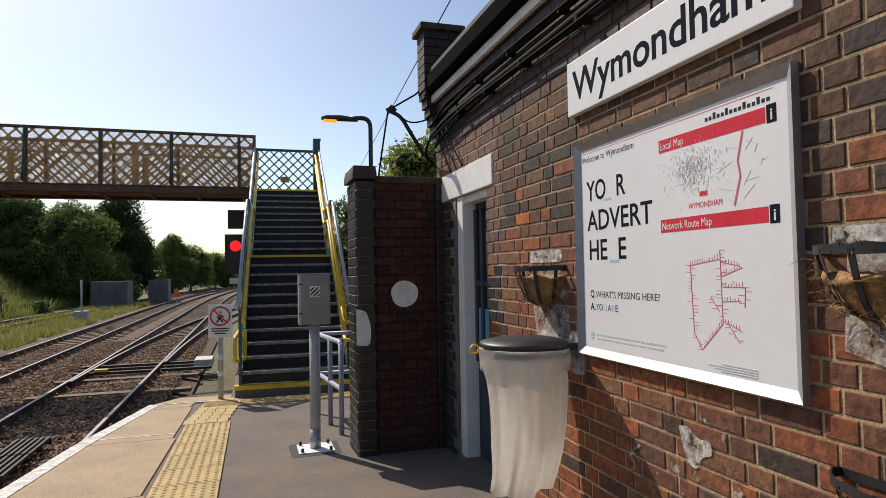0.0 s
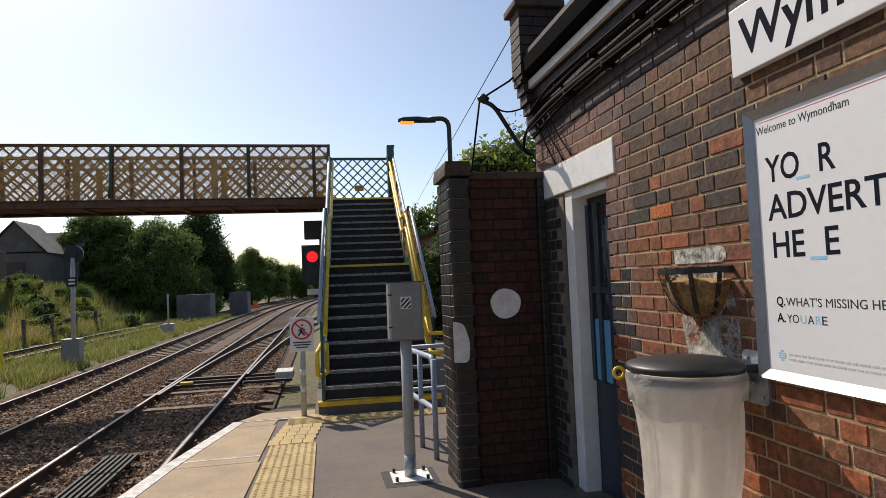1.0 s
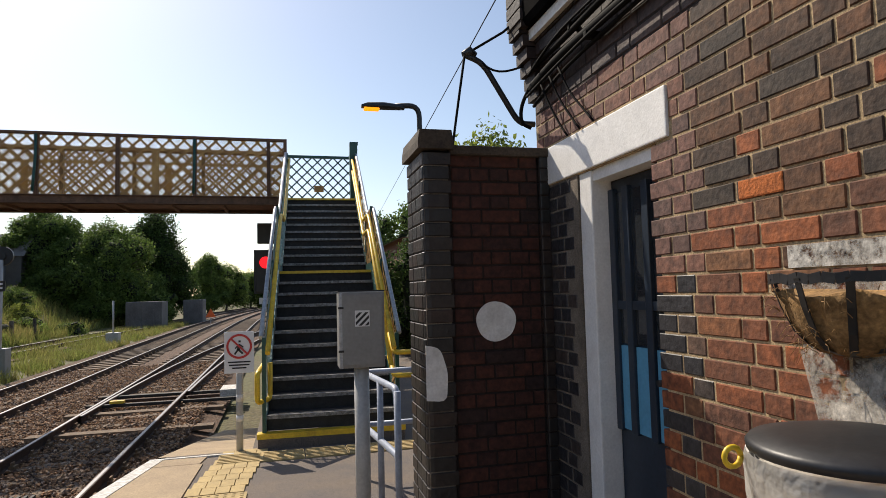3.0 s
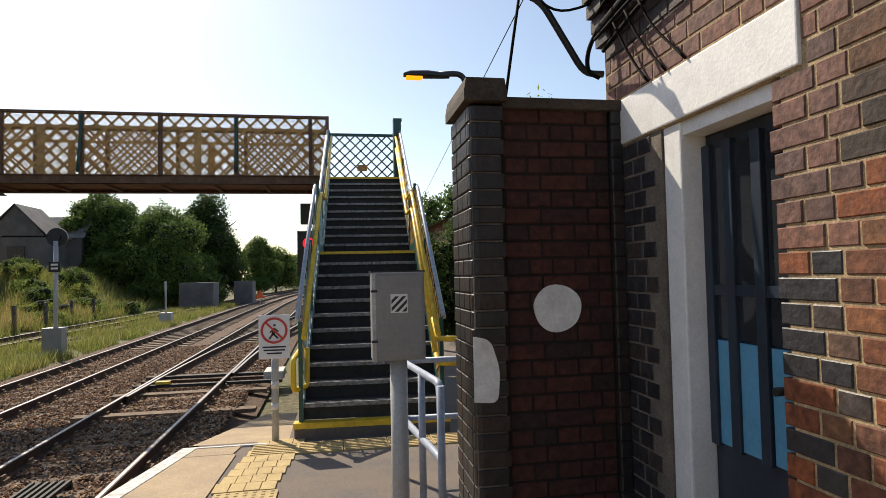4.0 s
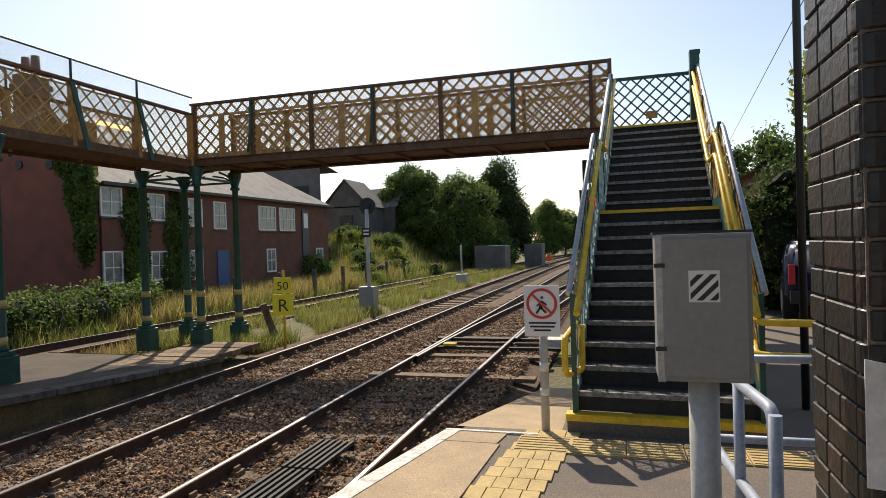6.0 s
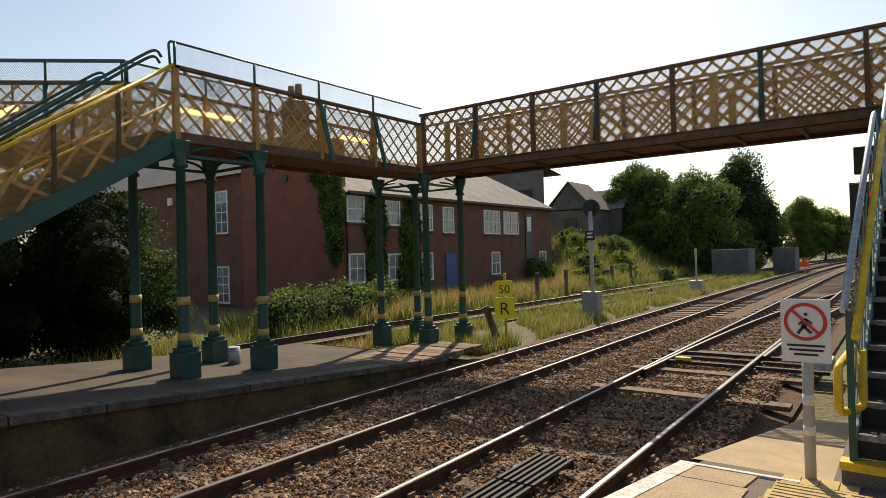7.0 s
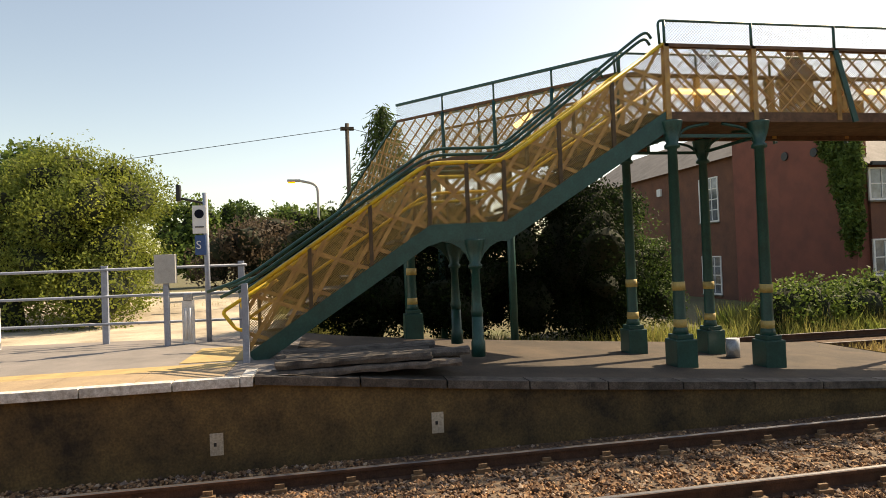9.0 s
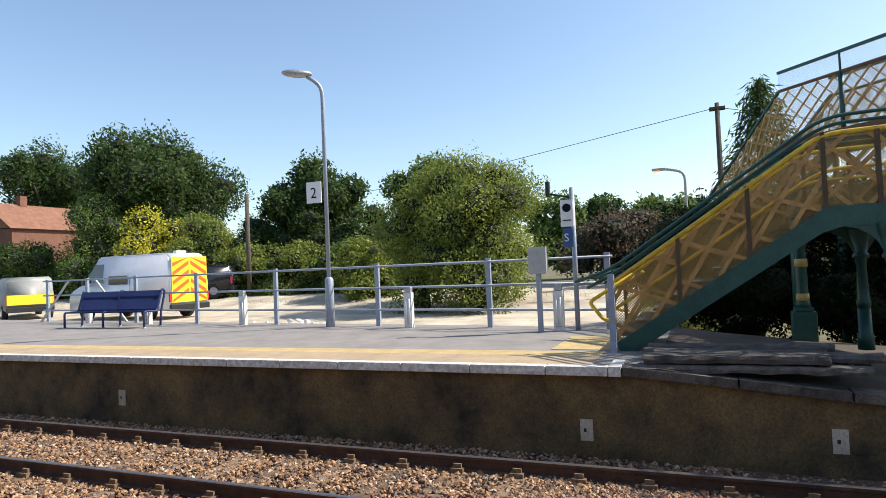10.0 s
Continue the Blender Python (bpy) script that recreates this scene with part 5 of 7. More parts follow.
for k in range(26):
    p = (PX, mr.uniform(1.32, 1.85), mr.uniform(2.26, 2.45))
    bar(bm, p, (PX, p[1] + mr.uniform(-0.08, 0.08), p[2] + mr.uniform(-0.05, 0.05)), 0.0010, 0.0009, up=(1, 0, 0))
part("street_lines", bm, M_PALE_INK, case)["kind"] = "stuff"
for p, q in (((1.43, 2.475), (1.455, 2.38)), ((1.455, 2.38), (1.445, 2.33)), ((1.445, 2.33), (1.475, 2.235))):
    bar(bm2, (PX, *p), (PX, *q), 0.007, 0.0016, up=(1, 0, 0))
part("main_road", bm2, M_MAP_LINE, case)
ink(1.60, 1.64, 2.285, 2.302, M_RED_INK)
bm = bmesh.new()
route = [((1.70, 2.04), (1.55, 2.06)), ((1.70, 2.04), (1.69, 1.80)), ((1.55, 2.09), (1.545, 1.84)), ((1.545, 1.84), (1.65, 1.74)), ((1.54, 1.965), (1.44, 1.965)), ((1.44, 1.965), (1.445, 1.90)),
         ((1.55, 2.05), (1.46, 2.035)), ((1.545, 2.0), (1.45, 2.03)), ((1.545, 1.85), (1.46, 1.82)), ((1.52, 1.84), (1.47, 1.78)), ((1.65, 1.74), (1.69, 1.80)), ((1.60, 1.93), (1.56, 1.88)), ((1.545, 1.915), (1.46, 1.92))]
for p, q in route:
    bar(bm, (PX, *p), (PX, *q), 0.0024, 0.0014, up=(1, 0, 0))
    n = int(math.dist(p, q) / 0.012)
    for k in range(n):
        y, z = p[0] + (q[0] - p[0]) * k / n, p[1] + (q[1] - p[1]) * k / n
        L = mr.uniform(0.012, 0.03)
        if abs(p[0] - q[0]) < abs(p[1] - q[1]):
            bar(bm, (PX, y, z), (PX, y + L * mr.choice((1, -1)), z), 0.0011, 0.0010, up=(1, 0, 0))
        else:
            bar(bm, (PX, y, z), (PX, y, z + L * 0.7), 0.0011, 0.0010, up=(1, 0, 0))
part("route_lines", bm, M_MAP_LINE, case)
bm = bmesh.new()
for k in range(4):
    box(bm, PX - 0.001, PX, 1.40, 1.56 + 0.03 * (k % 3), 1.676 + 0.008 * k, 1.679 + 0.008 * k)
part("small_print", bm, M_PALE_INK, case)

board = thing("name_sign", "white station name board with dark lettering on the wall", "sign")
part("panel", bx(WX - 0.035, WX, 1.195, 2.532, 2.782, 3.047, bev=0.004), M_SIGN, board)
text_mesh("Wymondham", 0.205, on_wall(WX - 0.0353, 2.475, 2.848), M_INK, "letters", board, width=1.195, bold=0.0035)

# hanging baskets on the wall: flat straps, broken coir liner
def basket(y, z, half, deep, tall, label, fill=1.0):
    b = thing("hanging_basket", label, "planter", "wall baskets")
    r = random.Random(int(y * 100 + z * 10))
    def at(a, s, out=1.0):
        return Vector((WX - 0.004 - deep * math.sin(a) * s * out, y + half * math.cos(a) * s, z - tall * (1 - s ** 3.6)))
    for k in range(5):
        a = math.pi * (k + 0.5) / 5
        bm = bmesh.new()
        run = [at(a, v) for v in (1, 0.97, 0.88, 0.72, 0.5, 0.22)]
        rows = []
        side = Vector((math.cos(a), math.sin(a), 0)) * 0.009
        for p in run:
            rows.append([bm.verts.new(p + side * u + Vector((-math.sin(a), 0, 0)) * w) for u, w in ((-1, 0), (1, 0), (1, 0.004), (-1, 0.004))])
        for c, d in zip(rows, rows[1:]):
            for j in range(4):
                bm.faces.new((c[j], c[(j + 1) % 4], d[(j + 1) % 4], d[j]))
        part("strap", bm, M_BLACK, b, "flat black strap")
    bm = bmesh.new()
    rim = [at(math.pi * k / 20, 1) + Vector((0, 0, 0.004 * r.uniform(-1, 1))) for k in range(21)]
    for p, q in zip(rim, rim[1:]):
        bar(bm, p, q, 0.005, 0.026)
    bar(bm, rim[0], rim[-1], 0.005, 0.026)
    part("rim", bm, M_BLACK, b)
    bm = bmesh.new()
    rows = []
    for s_, cut in ((0.97, 0.93), (0.90, 0.92), (0.78, 0.93), (0.62, 0.93), (0.42, 0.93), (0.14, 0.93)):
        row = []
        for k in range(29):
            a = math.pi * k / 28
            p = at(a, s_, cut * r.uniform(0.90, 1.04))
            if s_ > 0.95:
                p.z -= tall * (0.03 + (1 - fill) * 0.5 + 0.12 * abs(math.sin(3 * a + y)))
            p.z += r.uniform(-0.005, 0.005)
            row.append(bm.verts.new(p))
        rows.append(row)
    for a, c in zip(rows, rows[1:]):
        for k in range(28):
            bm.faces.new((a[k], c[k], c[k + 1], a[k + 1])).smooth = True
    bm.faces.new(rows[0])
    part("coir_liner", bm, M_COIR, b, "ragged brown coir liner")
    bm = bmesh.new()
    for k in range(70):
        a = math.pi * r.random()
        p = at(a, r.uniform(0.55, 1.0)) + Vector((0, 0, -0.02))
        d = Vector((-0.05 * math.sin(a) * r.random(), r.gauss(0, 0.025) + 0.03 * math.cos(a), r.uniform(-0.05, 0.015)))
        tube(bm, [p, p + d * 0.5 + Vector((0, 0, 0.012)), p + d], [0.0013, 0.0011, 0.0006], 3)
    part("straw", bm, M_COIR, b, "dry trailing straw")["kind"] = "stuff"
    return b
basket(2.86, 2.040, 0.215, 0.165, 0.205, "empty wire wall basket with a brown coir liner")
basket(0.965, 2.075, 0.19, 0.13, 0.19, "broken empty wall basket with trailing straw", 0.5)
basket(0.93, 1.47, 0.20, 0.13, 0.19, "empty wire wall basket low on the brick wall", 0.5)
def wall_patch(name, pts, m, label, off):
    bm = bmesh.new()
    prism(bm, bent([(WX - off, y, z) for y, z in pts], 0.05), (0.0008, 0, 0))
    part(name, bm, m, building, label)
wall_patch("limewash_stain", [(2.98, 1.62), (2.62, 1.58), (2.62, 1.86), (2.70, 2.04), (3.10, 2.05), (3.04, 1.85)], M_WASH, "white stain under the basket", 0.0062)
wall_patch("limewash_stain", [(2.90, 1.60), (2.66, 1.60), (2.66, 1.88), (2.90, 1.92)], M_WASH, "white stain under the basket", 0.0072)
wall_patch("limewash_stain", [(3.06, 2.072), (2.68, 2.072), (2.68, 2.138), (3.06, 2.138)], M_LIME_BRICK, "whitewashed brick behind the basket", 0.0066)
wall_patch("spalled_patch", [(1.80, 1.44), (1.74, 1.45), (1.70, 1.41), (1.63, 1.425), (1.62, 1.37), (1.68, 1.355), (1.70, 1.30), (1.75, 1.31), (1.78, 1.37)], M_LIME_BRICK, "pale plaster left on a spalled brick", 0.0068)
wall_patch("spalled_patch", [(2.3, 0.75), (1.3, 0.75), (1.3, 1.42), (1.75, 1.55), (2.3, 1.2)], M_SPALL, "pale spalled brick faces", 0.0062)
wall_patch("limewash_stain", [(1.10, 1.80), (0.86, 1.74), (0.82, 2.05), (1.08, 2.08)], M_WASH, "white stain under the basket", 0.0062)
wall_patch("limewash_stain", [(1.125, 2.074), (0.82, 2.074), (0.82, 2.138), (1.125, 2.138)], M_LIME_BRICK, "whitewashed brick behind the basket", 0.0066)

# litter bin: hoop, lid, clear bag
bin_ = thing("litter_bin", "clear plastic bag hung in a bin hoop with a black lid", "litter bin")
CX, CY, CZ = 3.28, 2.64, 1.672
bm = bmesh.new()
lathe(bm, CX, CY, [(0.205, CZ - 0.018), (0.219, CZ - 0.014), (0.222, CZ + 0.002), (0.214, CZ + 0.012), (0.150, CZ + 0.026), (0.06, CZ + 0.033), (0.005, CZ + 0.034)], 40)
part("lid", bm, M_BLACK, bin_, "black plastic lid")
part("hoop", tb([(CX + 0.208 * math.cos(2 * math.pi * k / 36), CY + 0.208 * math.sin(2 * math.pi * k / 36), CZ - 0.045) for k in range(37)], 0.013, 8), M_BLACK, bin_)
def bag_sheet(name, prof, crease, seed, label):
    """A thin hanging plastic sleeve with vertical creases and a sagging hem."""
    r = random.Random(seed)
    ph = [r.uniform(0, 6.28) for k in range(4)]
    bm = bmesh.new()
    rows, N = [], 84
    for j, (rad, z, cx, squash) in enumerate(prof):
        ring = []
        for k in range(N):
            a = 2 * math.pi * k / N
            f = crease * min(1, j / 3) * (0.9 * math.sin(5 * a + ph[0] + 0.25 * j) + 0.7 * math.sin(11 * a + ph[1] - 0.15 * j) + 0.45 * math.sin(19 * a + ph[2] + 0.4 * j)) + r.uniform(-0.0012, 0.0012)
            hem = 0.035 * math.sin(2 * a + 2.2) + 0.02 * math.sin(5 * a + ph[3]) if j == len(prof) - 1 else 0.0
            ring.append(bm.verts.new((CX + cx + (rad + f) * math.cos(a), CY + (rad * squash + f) * math.sin(a), CZ + z + hem)))
        rows.append(ring)
    for a, b in zip(rows, rows[1:]):
        for k in range(N):
            bm.faces.new((a[k], a[(k + 1) % N], b[(k + 1) % N], b[k])).smooth = True
    part(name, bm, M_BAG, bin_, label)
bag_sheet("bag", [(0.203, -0.03, 0, 1), (0.205, -0.07, 0, 1), (0.200, -0.13, 0.0, 1), (0.190, -0.20, 0.01, 0.97), (0.182, -0.29, 0.012, 0.95), (0.176, -0.40, 0.01, 0.92), (0.168, -0.52, 0.0, 0.85), (0.158, -0.63, -0.015, 0.72), (0.150, -0.72, -0.03, 0.55)], 0.011, 4, "hanging clear plastic bag")
bag_sheet("bag_cuff", [(0.221, -0.018, 0, 1), (0.226, -0.045, 0, 1), (0.222, -0.085, 0, 1), (0.217, -0.125, -0.004, 1), (0.210, -0.16, -0.008, 1)], 0.006, 9, "folded cuff of the bag over the hoop")
bm = bmesh.new()
prism(bm, bent([(WX - 0.014, 2.61, 1.52), (WX - 0.014, 2.61, 1.725), (WX - 0.014, 2.47, 1.725), (WX - 0.014, 2.47, 1.52), (WX - 0.014, 2.61, 1.52), (WX - 0.014, 2.61, 1.60)], 0.03)[:-2], (0.012, 0, 0))
part("wall_plate", bm, M_GALV, bin_, "galvanised wall plate with rounded corners")
for y in (2.50, 2.58):
    for z in (1.55, 1.695):
        part("bolt", tb([(WX - 0.022, y, z), (WX - 0.012, y, z)], 0.009, 6), M_GALV, bin_)
part("bracket_arm", bx(3.44, WX - 0.012, 2.515, 2.565, CZ - 0.030, CZ + 0.004, bev=0.004), M_BLACK, bin_)
bm = bmesh.new()
bar(bm, (WX - 0.014, 2.54, 1.60), (CX + 0.19, 2.60, CZ - 0.055), 0.03, 0.012)
part("stay", bm, M_GALV, bin_)
ring_at = Vector((CX - 0.19, CY + 0.135, CZ - 0.035))
part("catch", tb([ring_at + Vector((0.022 * math.cos(2 * math.pi * k / 14) - 0.02, 0, 0.022 * math.sin(2 * math.pi * k / 14))) for k in range(15)], 0.007, 6), M_YELLOW, bin_, "yellow plastic ring")

# grey cabinet on a pole
cab = thing("control_cabinet", "grey steel cabinet with a striped label on a pole", "cabinet")
part("body", bx(2.375, 2.63, 5.05, 5.20, 1.61, 2.035, bev=0.006), M_GREY_BOX, cab)
part("door_panel", bx(2.392, 2.618, 5.044, 5.05, 1.625, 2.02, bev=0.002), M_GREY_BOX, cab)
part("rim", bx(2.370, 2.635, 5.06, 5.22, 2.035, 2.042), M_BLACK, cab)
part("gasket", bx(2.375, 2.395, 5.0455, 5.052, 1.61, 2.03), M_GALV, cab)
for z in (1.70, 1.94):
    part("hinge", bx(2.37, 2.40, 5.038, 5.05, z, z + 0.012), M_BLACK, cab)
part("label_plate", bx(2.463, 2.545, 5.041, 5.046, 1.84, 1.93), M_SIGN, cab, "black and white striped label")
for k in range(4):
    bm = bmesh.new()
    lo, hi, zl, zh = 2.467, 2.541, 1.845, 1.925
    c = -0.055 + 0.035 * k
    def clipx(v):
        return min(hi, max(lo, v))
    q = [(clipx(lo + c), zl + max(0, -c)), (clipx(lo + c + 0.018), zl + max(0, -c - 0.018)), (clipx(hi + c + 0.018), min(zh, zl + (hi - lo) - 0.0 - max(0, c + 0.018))), (clipx(hi + c), min(zh, zl + (hi - lo) - max(0, c)))]
    prism(bm, [(x, 5.0405, z) for x, z in q], (0, 0.001, 0))
    part("stripe", bm, M_BLACK, cab)
part("pole", tb([(2.505, 5.13, 0.56), (2.505, 5.13, 1.64)], 0.043, 16), M_POLE, cab)
part("sleeve", tb([(2.505, 5.13, 0.56), (2.505, 5.13, 0.74)], 0.046, 16), M_GALV, cab)
part("base_plate", bx(2.36, 2.65, 4.99, 5.27, 0.565, 0.585), M_WHITE_OLD, cab, "white base plate")
for x, y in ((2.39, 5.02), (2.62, 5.02), (2.39, 5.24), (2.62, 5.24)):
    part("bolt", tb([(x, y, 0.58), (x, y, 0.615)], 0.012, 6), M_BLACK, cab)
tagged(solid("asphalt_patch", bx(2.30, 2.70, 4.92, 5.32, 0.50, 0.577), M_TREAD, "dark asphalt patch round the cabinet base", "paving", "", "structure"))

# guard rails beside the steps
gr = thing("guard_rail", "blue-grey tubular guard rail beside the steps", "railing")
za = pz(6)
for h in (0.85, 0.42):
    part("rail", tb(bent([(2.79, 5.60, za + h - (0.25 if h > 0.5 else 0.02)), (2.79, 5.63, za + h), (2.70, 6.75, za + h - 0.02)], 0.06), 0.024, 10), M_BLUEGREY, gr)
    part("cross_rail", tb([(2.70, 6.75, za + h - 0.02), (3.75, 6.75, za + h - 0.02)], 0.022, 10), M_BLUEGREY, gr)
for x, y in ((2.79, 5.60), (2.75, 6.1), (2.70, 6.75)):
    part("post", tb([(x, y, pz(y) - 0.02), (x, y, za + 0.84)], 0.024, 10), M_BLUEGREY, gr)

# warning sign on a post
sg = thing("warning_sign", "small no crossing sign on a grey post", "sign")
sx, sy = 1.63, 8.3
part("post", tb([(sx, sy, 0.35), (sx, sy, 1.62)], 0.035, 12), M_POLE, sg)
part("band", tb([(sx, sy, 0.95), (sx, sy, 1.02)], 0.037, 12), M_WHITE_OLD, sg)
part("band", tb([(sx, sy, 0.75), (sx, sy, 0.81)], 0.037, 12), M_WHITE_OLD, sg)
part("plate", bx(sx - 0.145, sx + 0.145, sy - 0.05, sy - 0.04, 1.24, 1.66, bev=0.003), M_SIGN, sg)
bm = bmesh.new()
for k in range(32):
    a, b = 2 * math.pi * k / 32, 2 * math.pi * (k + 1) / 32
    bar(bm, (sx + 0.115 * math.cos(a), sy - 0.053, 1.51 + 0.115 * math.sin(a)), (sx + 0.115 * math.cos(b), sy - 0.053, 1.51 + 0.115 * math.sin(b)), 0.004, 0.022, up=(math.cos(a), 0, math.sin(a)))
bar(bm, (sx - 0.08, sy - 0.056, 1.59), (sx + 0.08, sy - 0.056, 1.43), 0.003, 0.018, up=(1, 0, 1))
part("ring", bm, M_RED_RING, sg, "red prohibition ring")
bm = bmesh.new()
for p, q, w in (((0, 1.53), (-0.01, 1.47), 0.03), ((-0.01, 1.48), (-0.045, 1.43), 0.018), ((-0.01, 1.48), (0.035, 1.435), 0.018), ((0, 1.53), (-0.04, 1.49), 0.013), ((0, 1.53), (0.04, 1.50), 0.013), ((0.004, 1.57), (0.004, 1.551), 0.022)):
    bar(bm, (sx + p[0], sy - 0.054, p[1]), (sx + q[0], sy - 0.054, q[1]), 0.003, w, up=(1, 0, 0.2))
part("pictogram", bm, M_BLACK, sg)
for z, w in ((1.345, 0.22), (1.315, 0.2), (1.285, 0.14)):
    part("text_bar", bx(sx - w / 2, sx + w / 2, sy - 0.053, sy - 0.05, z, z + 0.014), M_INK_GREY, sg)

# street lamp behind the pier, lit
lp = thing("platform_lamp", "black lamp post with a lit amber lantern", "street lamp")
part("post", tb(bent([(3.82, 9.4, 0.3), (3.82, 9.4, 4.46), (3.5, 9.4, 4.44)], 0.16, 5), 0.035, 10), M_BLACK, lp)
bm = bmesh.new()
rows = []
for x, w, h in ((3.62, 0.03, 0.03), (3.56, 0.06, 0.05), (3.35, 0.085, 0.07), (3.14, 0.075, 0.06), (3.06, 0.03, 0.03)):
    rows.append([bm.verts.new((x, 9.4 + w * math.cos(a), 4.41 + (h if math.sin(a) > 0 else 0.02) * math.sin(a))) for a in [2 * math.pi * k / 12 for k in range(12)]])
for a, b in zip(rows, rows[1:]):
    for k in range(12):
        bm.faces.new((a[k], a[(k + 1) % 12], b[(k + 1) % 12], b[k])).smooth = True
bm.faces.new(rows[0]); bm.faces.new(rows[-1][::-1])
part("housing", bm, M_BLACK, lp)
part("lantern_glass", bx(3.09, 3.29, 9.35, 9.45, 4.365, 4.402, bev=0.015), M_AMBER, lp, "glowing amber lens")

# colour light signal
sig = thing("colour_signal", "black railway signal showing a red light", "signal")
part("post", tb([(1.9, 17.0, -0.3), (1.9, 17.0, 3.6)], 0.06, 10), M_BLACK, sig)
part("route_box", bx(1.46, 1.95, 17.0, 17.2, 3.25, 3.74, bev=0.02), M_BLACK, sig)
part("head", bx(1.41, 1.90, 17.0, 17.15, 2.07, 3.08, bev=0.03), M_BLACK, sig)
part("backboard", bx(1.38, 1.92, 17.05, 17.08, 2.05, 3.1), M_BLACK, sig)
part("red_lens", tb([(1.65, 16.97, 2.79), (1.65, 17.0, 2.79)], 0.14, 20), M_REDLIGHT, sig, "lit red lens")
part("lens", tb([(1.65, 16.97, 2.35), (1.65, 17.0, 2.35)], 0.14, 20), M_BLACK, sig)
part("number_bar", bx(1.5, 1.8, 16.99, 17.0, 1.8, 1.95), M_SIGN, sig)

# signal back and speed board over the tracks
sb = thing("signal_post", "grey signal post with a round head and a cabinet", "signal")
SX, SY = -6.4, 23.5
part("post", tb([(SX, SY, -0.35), (SX, SY, 3.3)], 0.07, 10), M_POLE, sb)
part("round_head", tb([(SX, SY + 0.05, 3.42), (SX, SY + 0.18, 3.42)], 0.30, 24), M_BLACK, sb, "black disc head")
part("lens_hood", tb([(SX, SY - 0.02, 3.42), (SX, SY + 0.05, 3.42)], 0.13, 16), M_BLACK, sb)
part("number_plate", bx(SX - 0.17, SX + 0.17, SY - 0.1, SY - 0.08, 2.32, 2.64), M_BLACK, sb, "black plate with pale bars")
for z in (2.52, 2.40):
    part("text_bar", bx(SX - 0.1, SX + 0.1, SY - 0.11, SY - 0.10, z, z + 0.06), M_SIGN, sb)
part("cabinet", bx(SX - 0.30, SX + 0.26, SY - 0.25, SY + 0.2, -0.36, 0.58, bev=0.02), M_GREY_BOX, sb)
spd = thing("speed_board", "yellow speed board with black figures on a post", "sign")
part("post", tb([(-5.55, 16.35, -0.35), (-5.55, 16.35, 1.5)], 0.03, 8), M_YELLOW, spd)
MS = Matrix.Translation((-5.55, 16.3, 0)) @ Matrix.Rotation(radians(32), 4, "Z")
part("plate", bx(-0.20, 0.20, -0.02, 0.0, 0.95, 1.33, m=MS), M_YPLATE, spd)
part("plate", bx(-0.24, 0.24, -0.02, 0.0, 0.42, 0.93, m=MS), M_YPLATE, spd)
UPR = Euler((radians(90), 0, 0)).to_matrix().to_4x4()
text_mesh("50", 0.28, MS @ Matrix.Translation((0, -0.024, 1.03)) @ UPR, M_BLACK, "figures", spd, align="CENTER")
text_mesh("R", 0.42, MS @ Matrix.Translation((0, -0.024, 0.52)) @ UPR, M_BLACK, "letter", spd, align="CENTER")

# ---- cables and bracket at the building's corner ----
cb = thing("wall_cables", "bundle of black cables running under the eaves", "cable")
cr = random.Random(11)
for k, (z0, rad, off) in enumerate(((3.335, 0.017, 0.040), (3.235, 0.024, 0.045), (3.205, 0.008, 0.072), (3.352, 0.007, 0.060), (3.19, 0.010, 0.03))):
    x = WX - off
    pts = [(x + cr.uniform(-0.004, 0.004), -3 + 0.75 * j, z0 + cr.uniform(-0.014, 0.014) * (2 if rad < 0.012 else 0.5)) for j in range(9)] + [(x, 3.9, z0 + 0.005), (x - 0.004, 4.45, z0 + (0.0 if k % 2 else -0.03)), (x + 0.004, 4.86, z0 - 0.02 - 0.02 * k)]
    part("cable", tb(bent(pts, 0.2, 3), rad, 8), M_CABLE, cb)
for y in (0.6, 1.5, 2.35, 3.0, 3.55, 4.1):
    part("clip", bx(WX - 0.078, WX, y, y + 0.03, 3.19, 3.225, bev=0.004), M_CABLE, cb)
    part("clip", bx(WX - 0.062, WX, y + 0.2, y + 0.222, 3.315, 3.355, bev=0.004), M_CABLE, cb)
for k in range(3):
    part("cable", tb(bent([(WX - 0.05, 4.72 - 0.12 * k, 3.20), (WX - 0.035, 4.62 - 0.12 * k, 3.02), (WX - 0.02, 4.52 - 0.14 * k, 2.88), (WX - 0.02, 4.45 - 0.14 * k, 2.815)], 0.1), 0.006, 5), M_CABLE, cb)
part("cable", tb(bent([(WX - 0.05, 4.86, 3.20), (WX - 0.09, 4.90, 3.10), (WX - 0.09, 4.91, 3.00), (WX - 0.03, 4.90, 2.97)], 0.07), 0.011, 6), M_CABLE, cb)
bk = thing("cable_bracket", "black swan-neck cable bracket with insulators at the wall corner", "bracket")
part("arm", tb(bent([(3.56, 4.99, 3.02), (3.46, 4.99, 3.02), (3.24, 4.99, 3.38), (3.13, 4.99, 3.42)], 0.07), 0.018, 8), M_BLACK, bk)
part("insulator", tb([(3.20, 4.99, 3.42), (3.16, 4.99, 3.44), (3.12, 4.99, 3.42)], [0.02, 0.035, 0.02], 8), M_BLACK, bk)
part("wire", tb(bent([(3.13, 4.99, 3.42), (3.08, 5.0, 3.1), (3.03, 5.02, 2.75)], 0.2), 0.008, 5), M_CABLE, bk)
part("wire", tb([(3.16, 4.99, 3.44), (3.36, 4.95, 3.56), (3.5, 4.9, 3.68)], 0.008, 5), M_CABLE, bk)
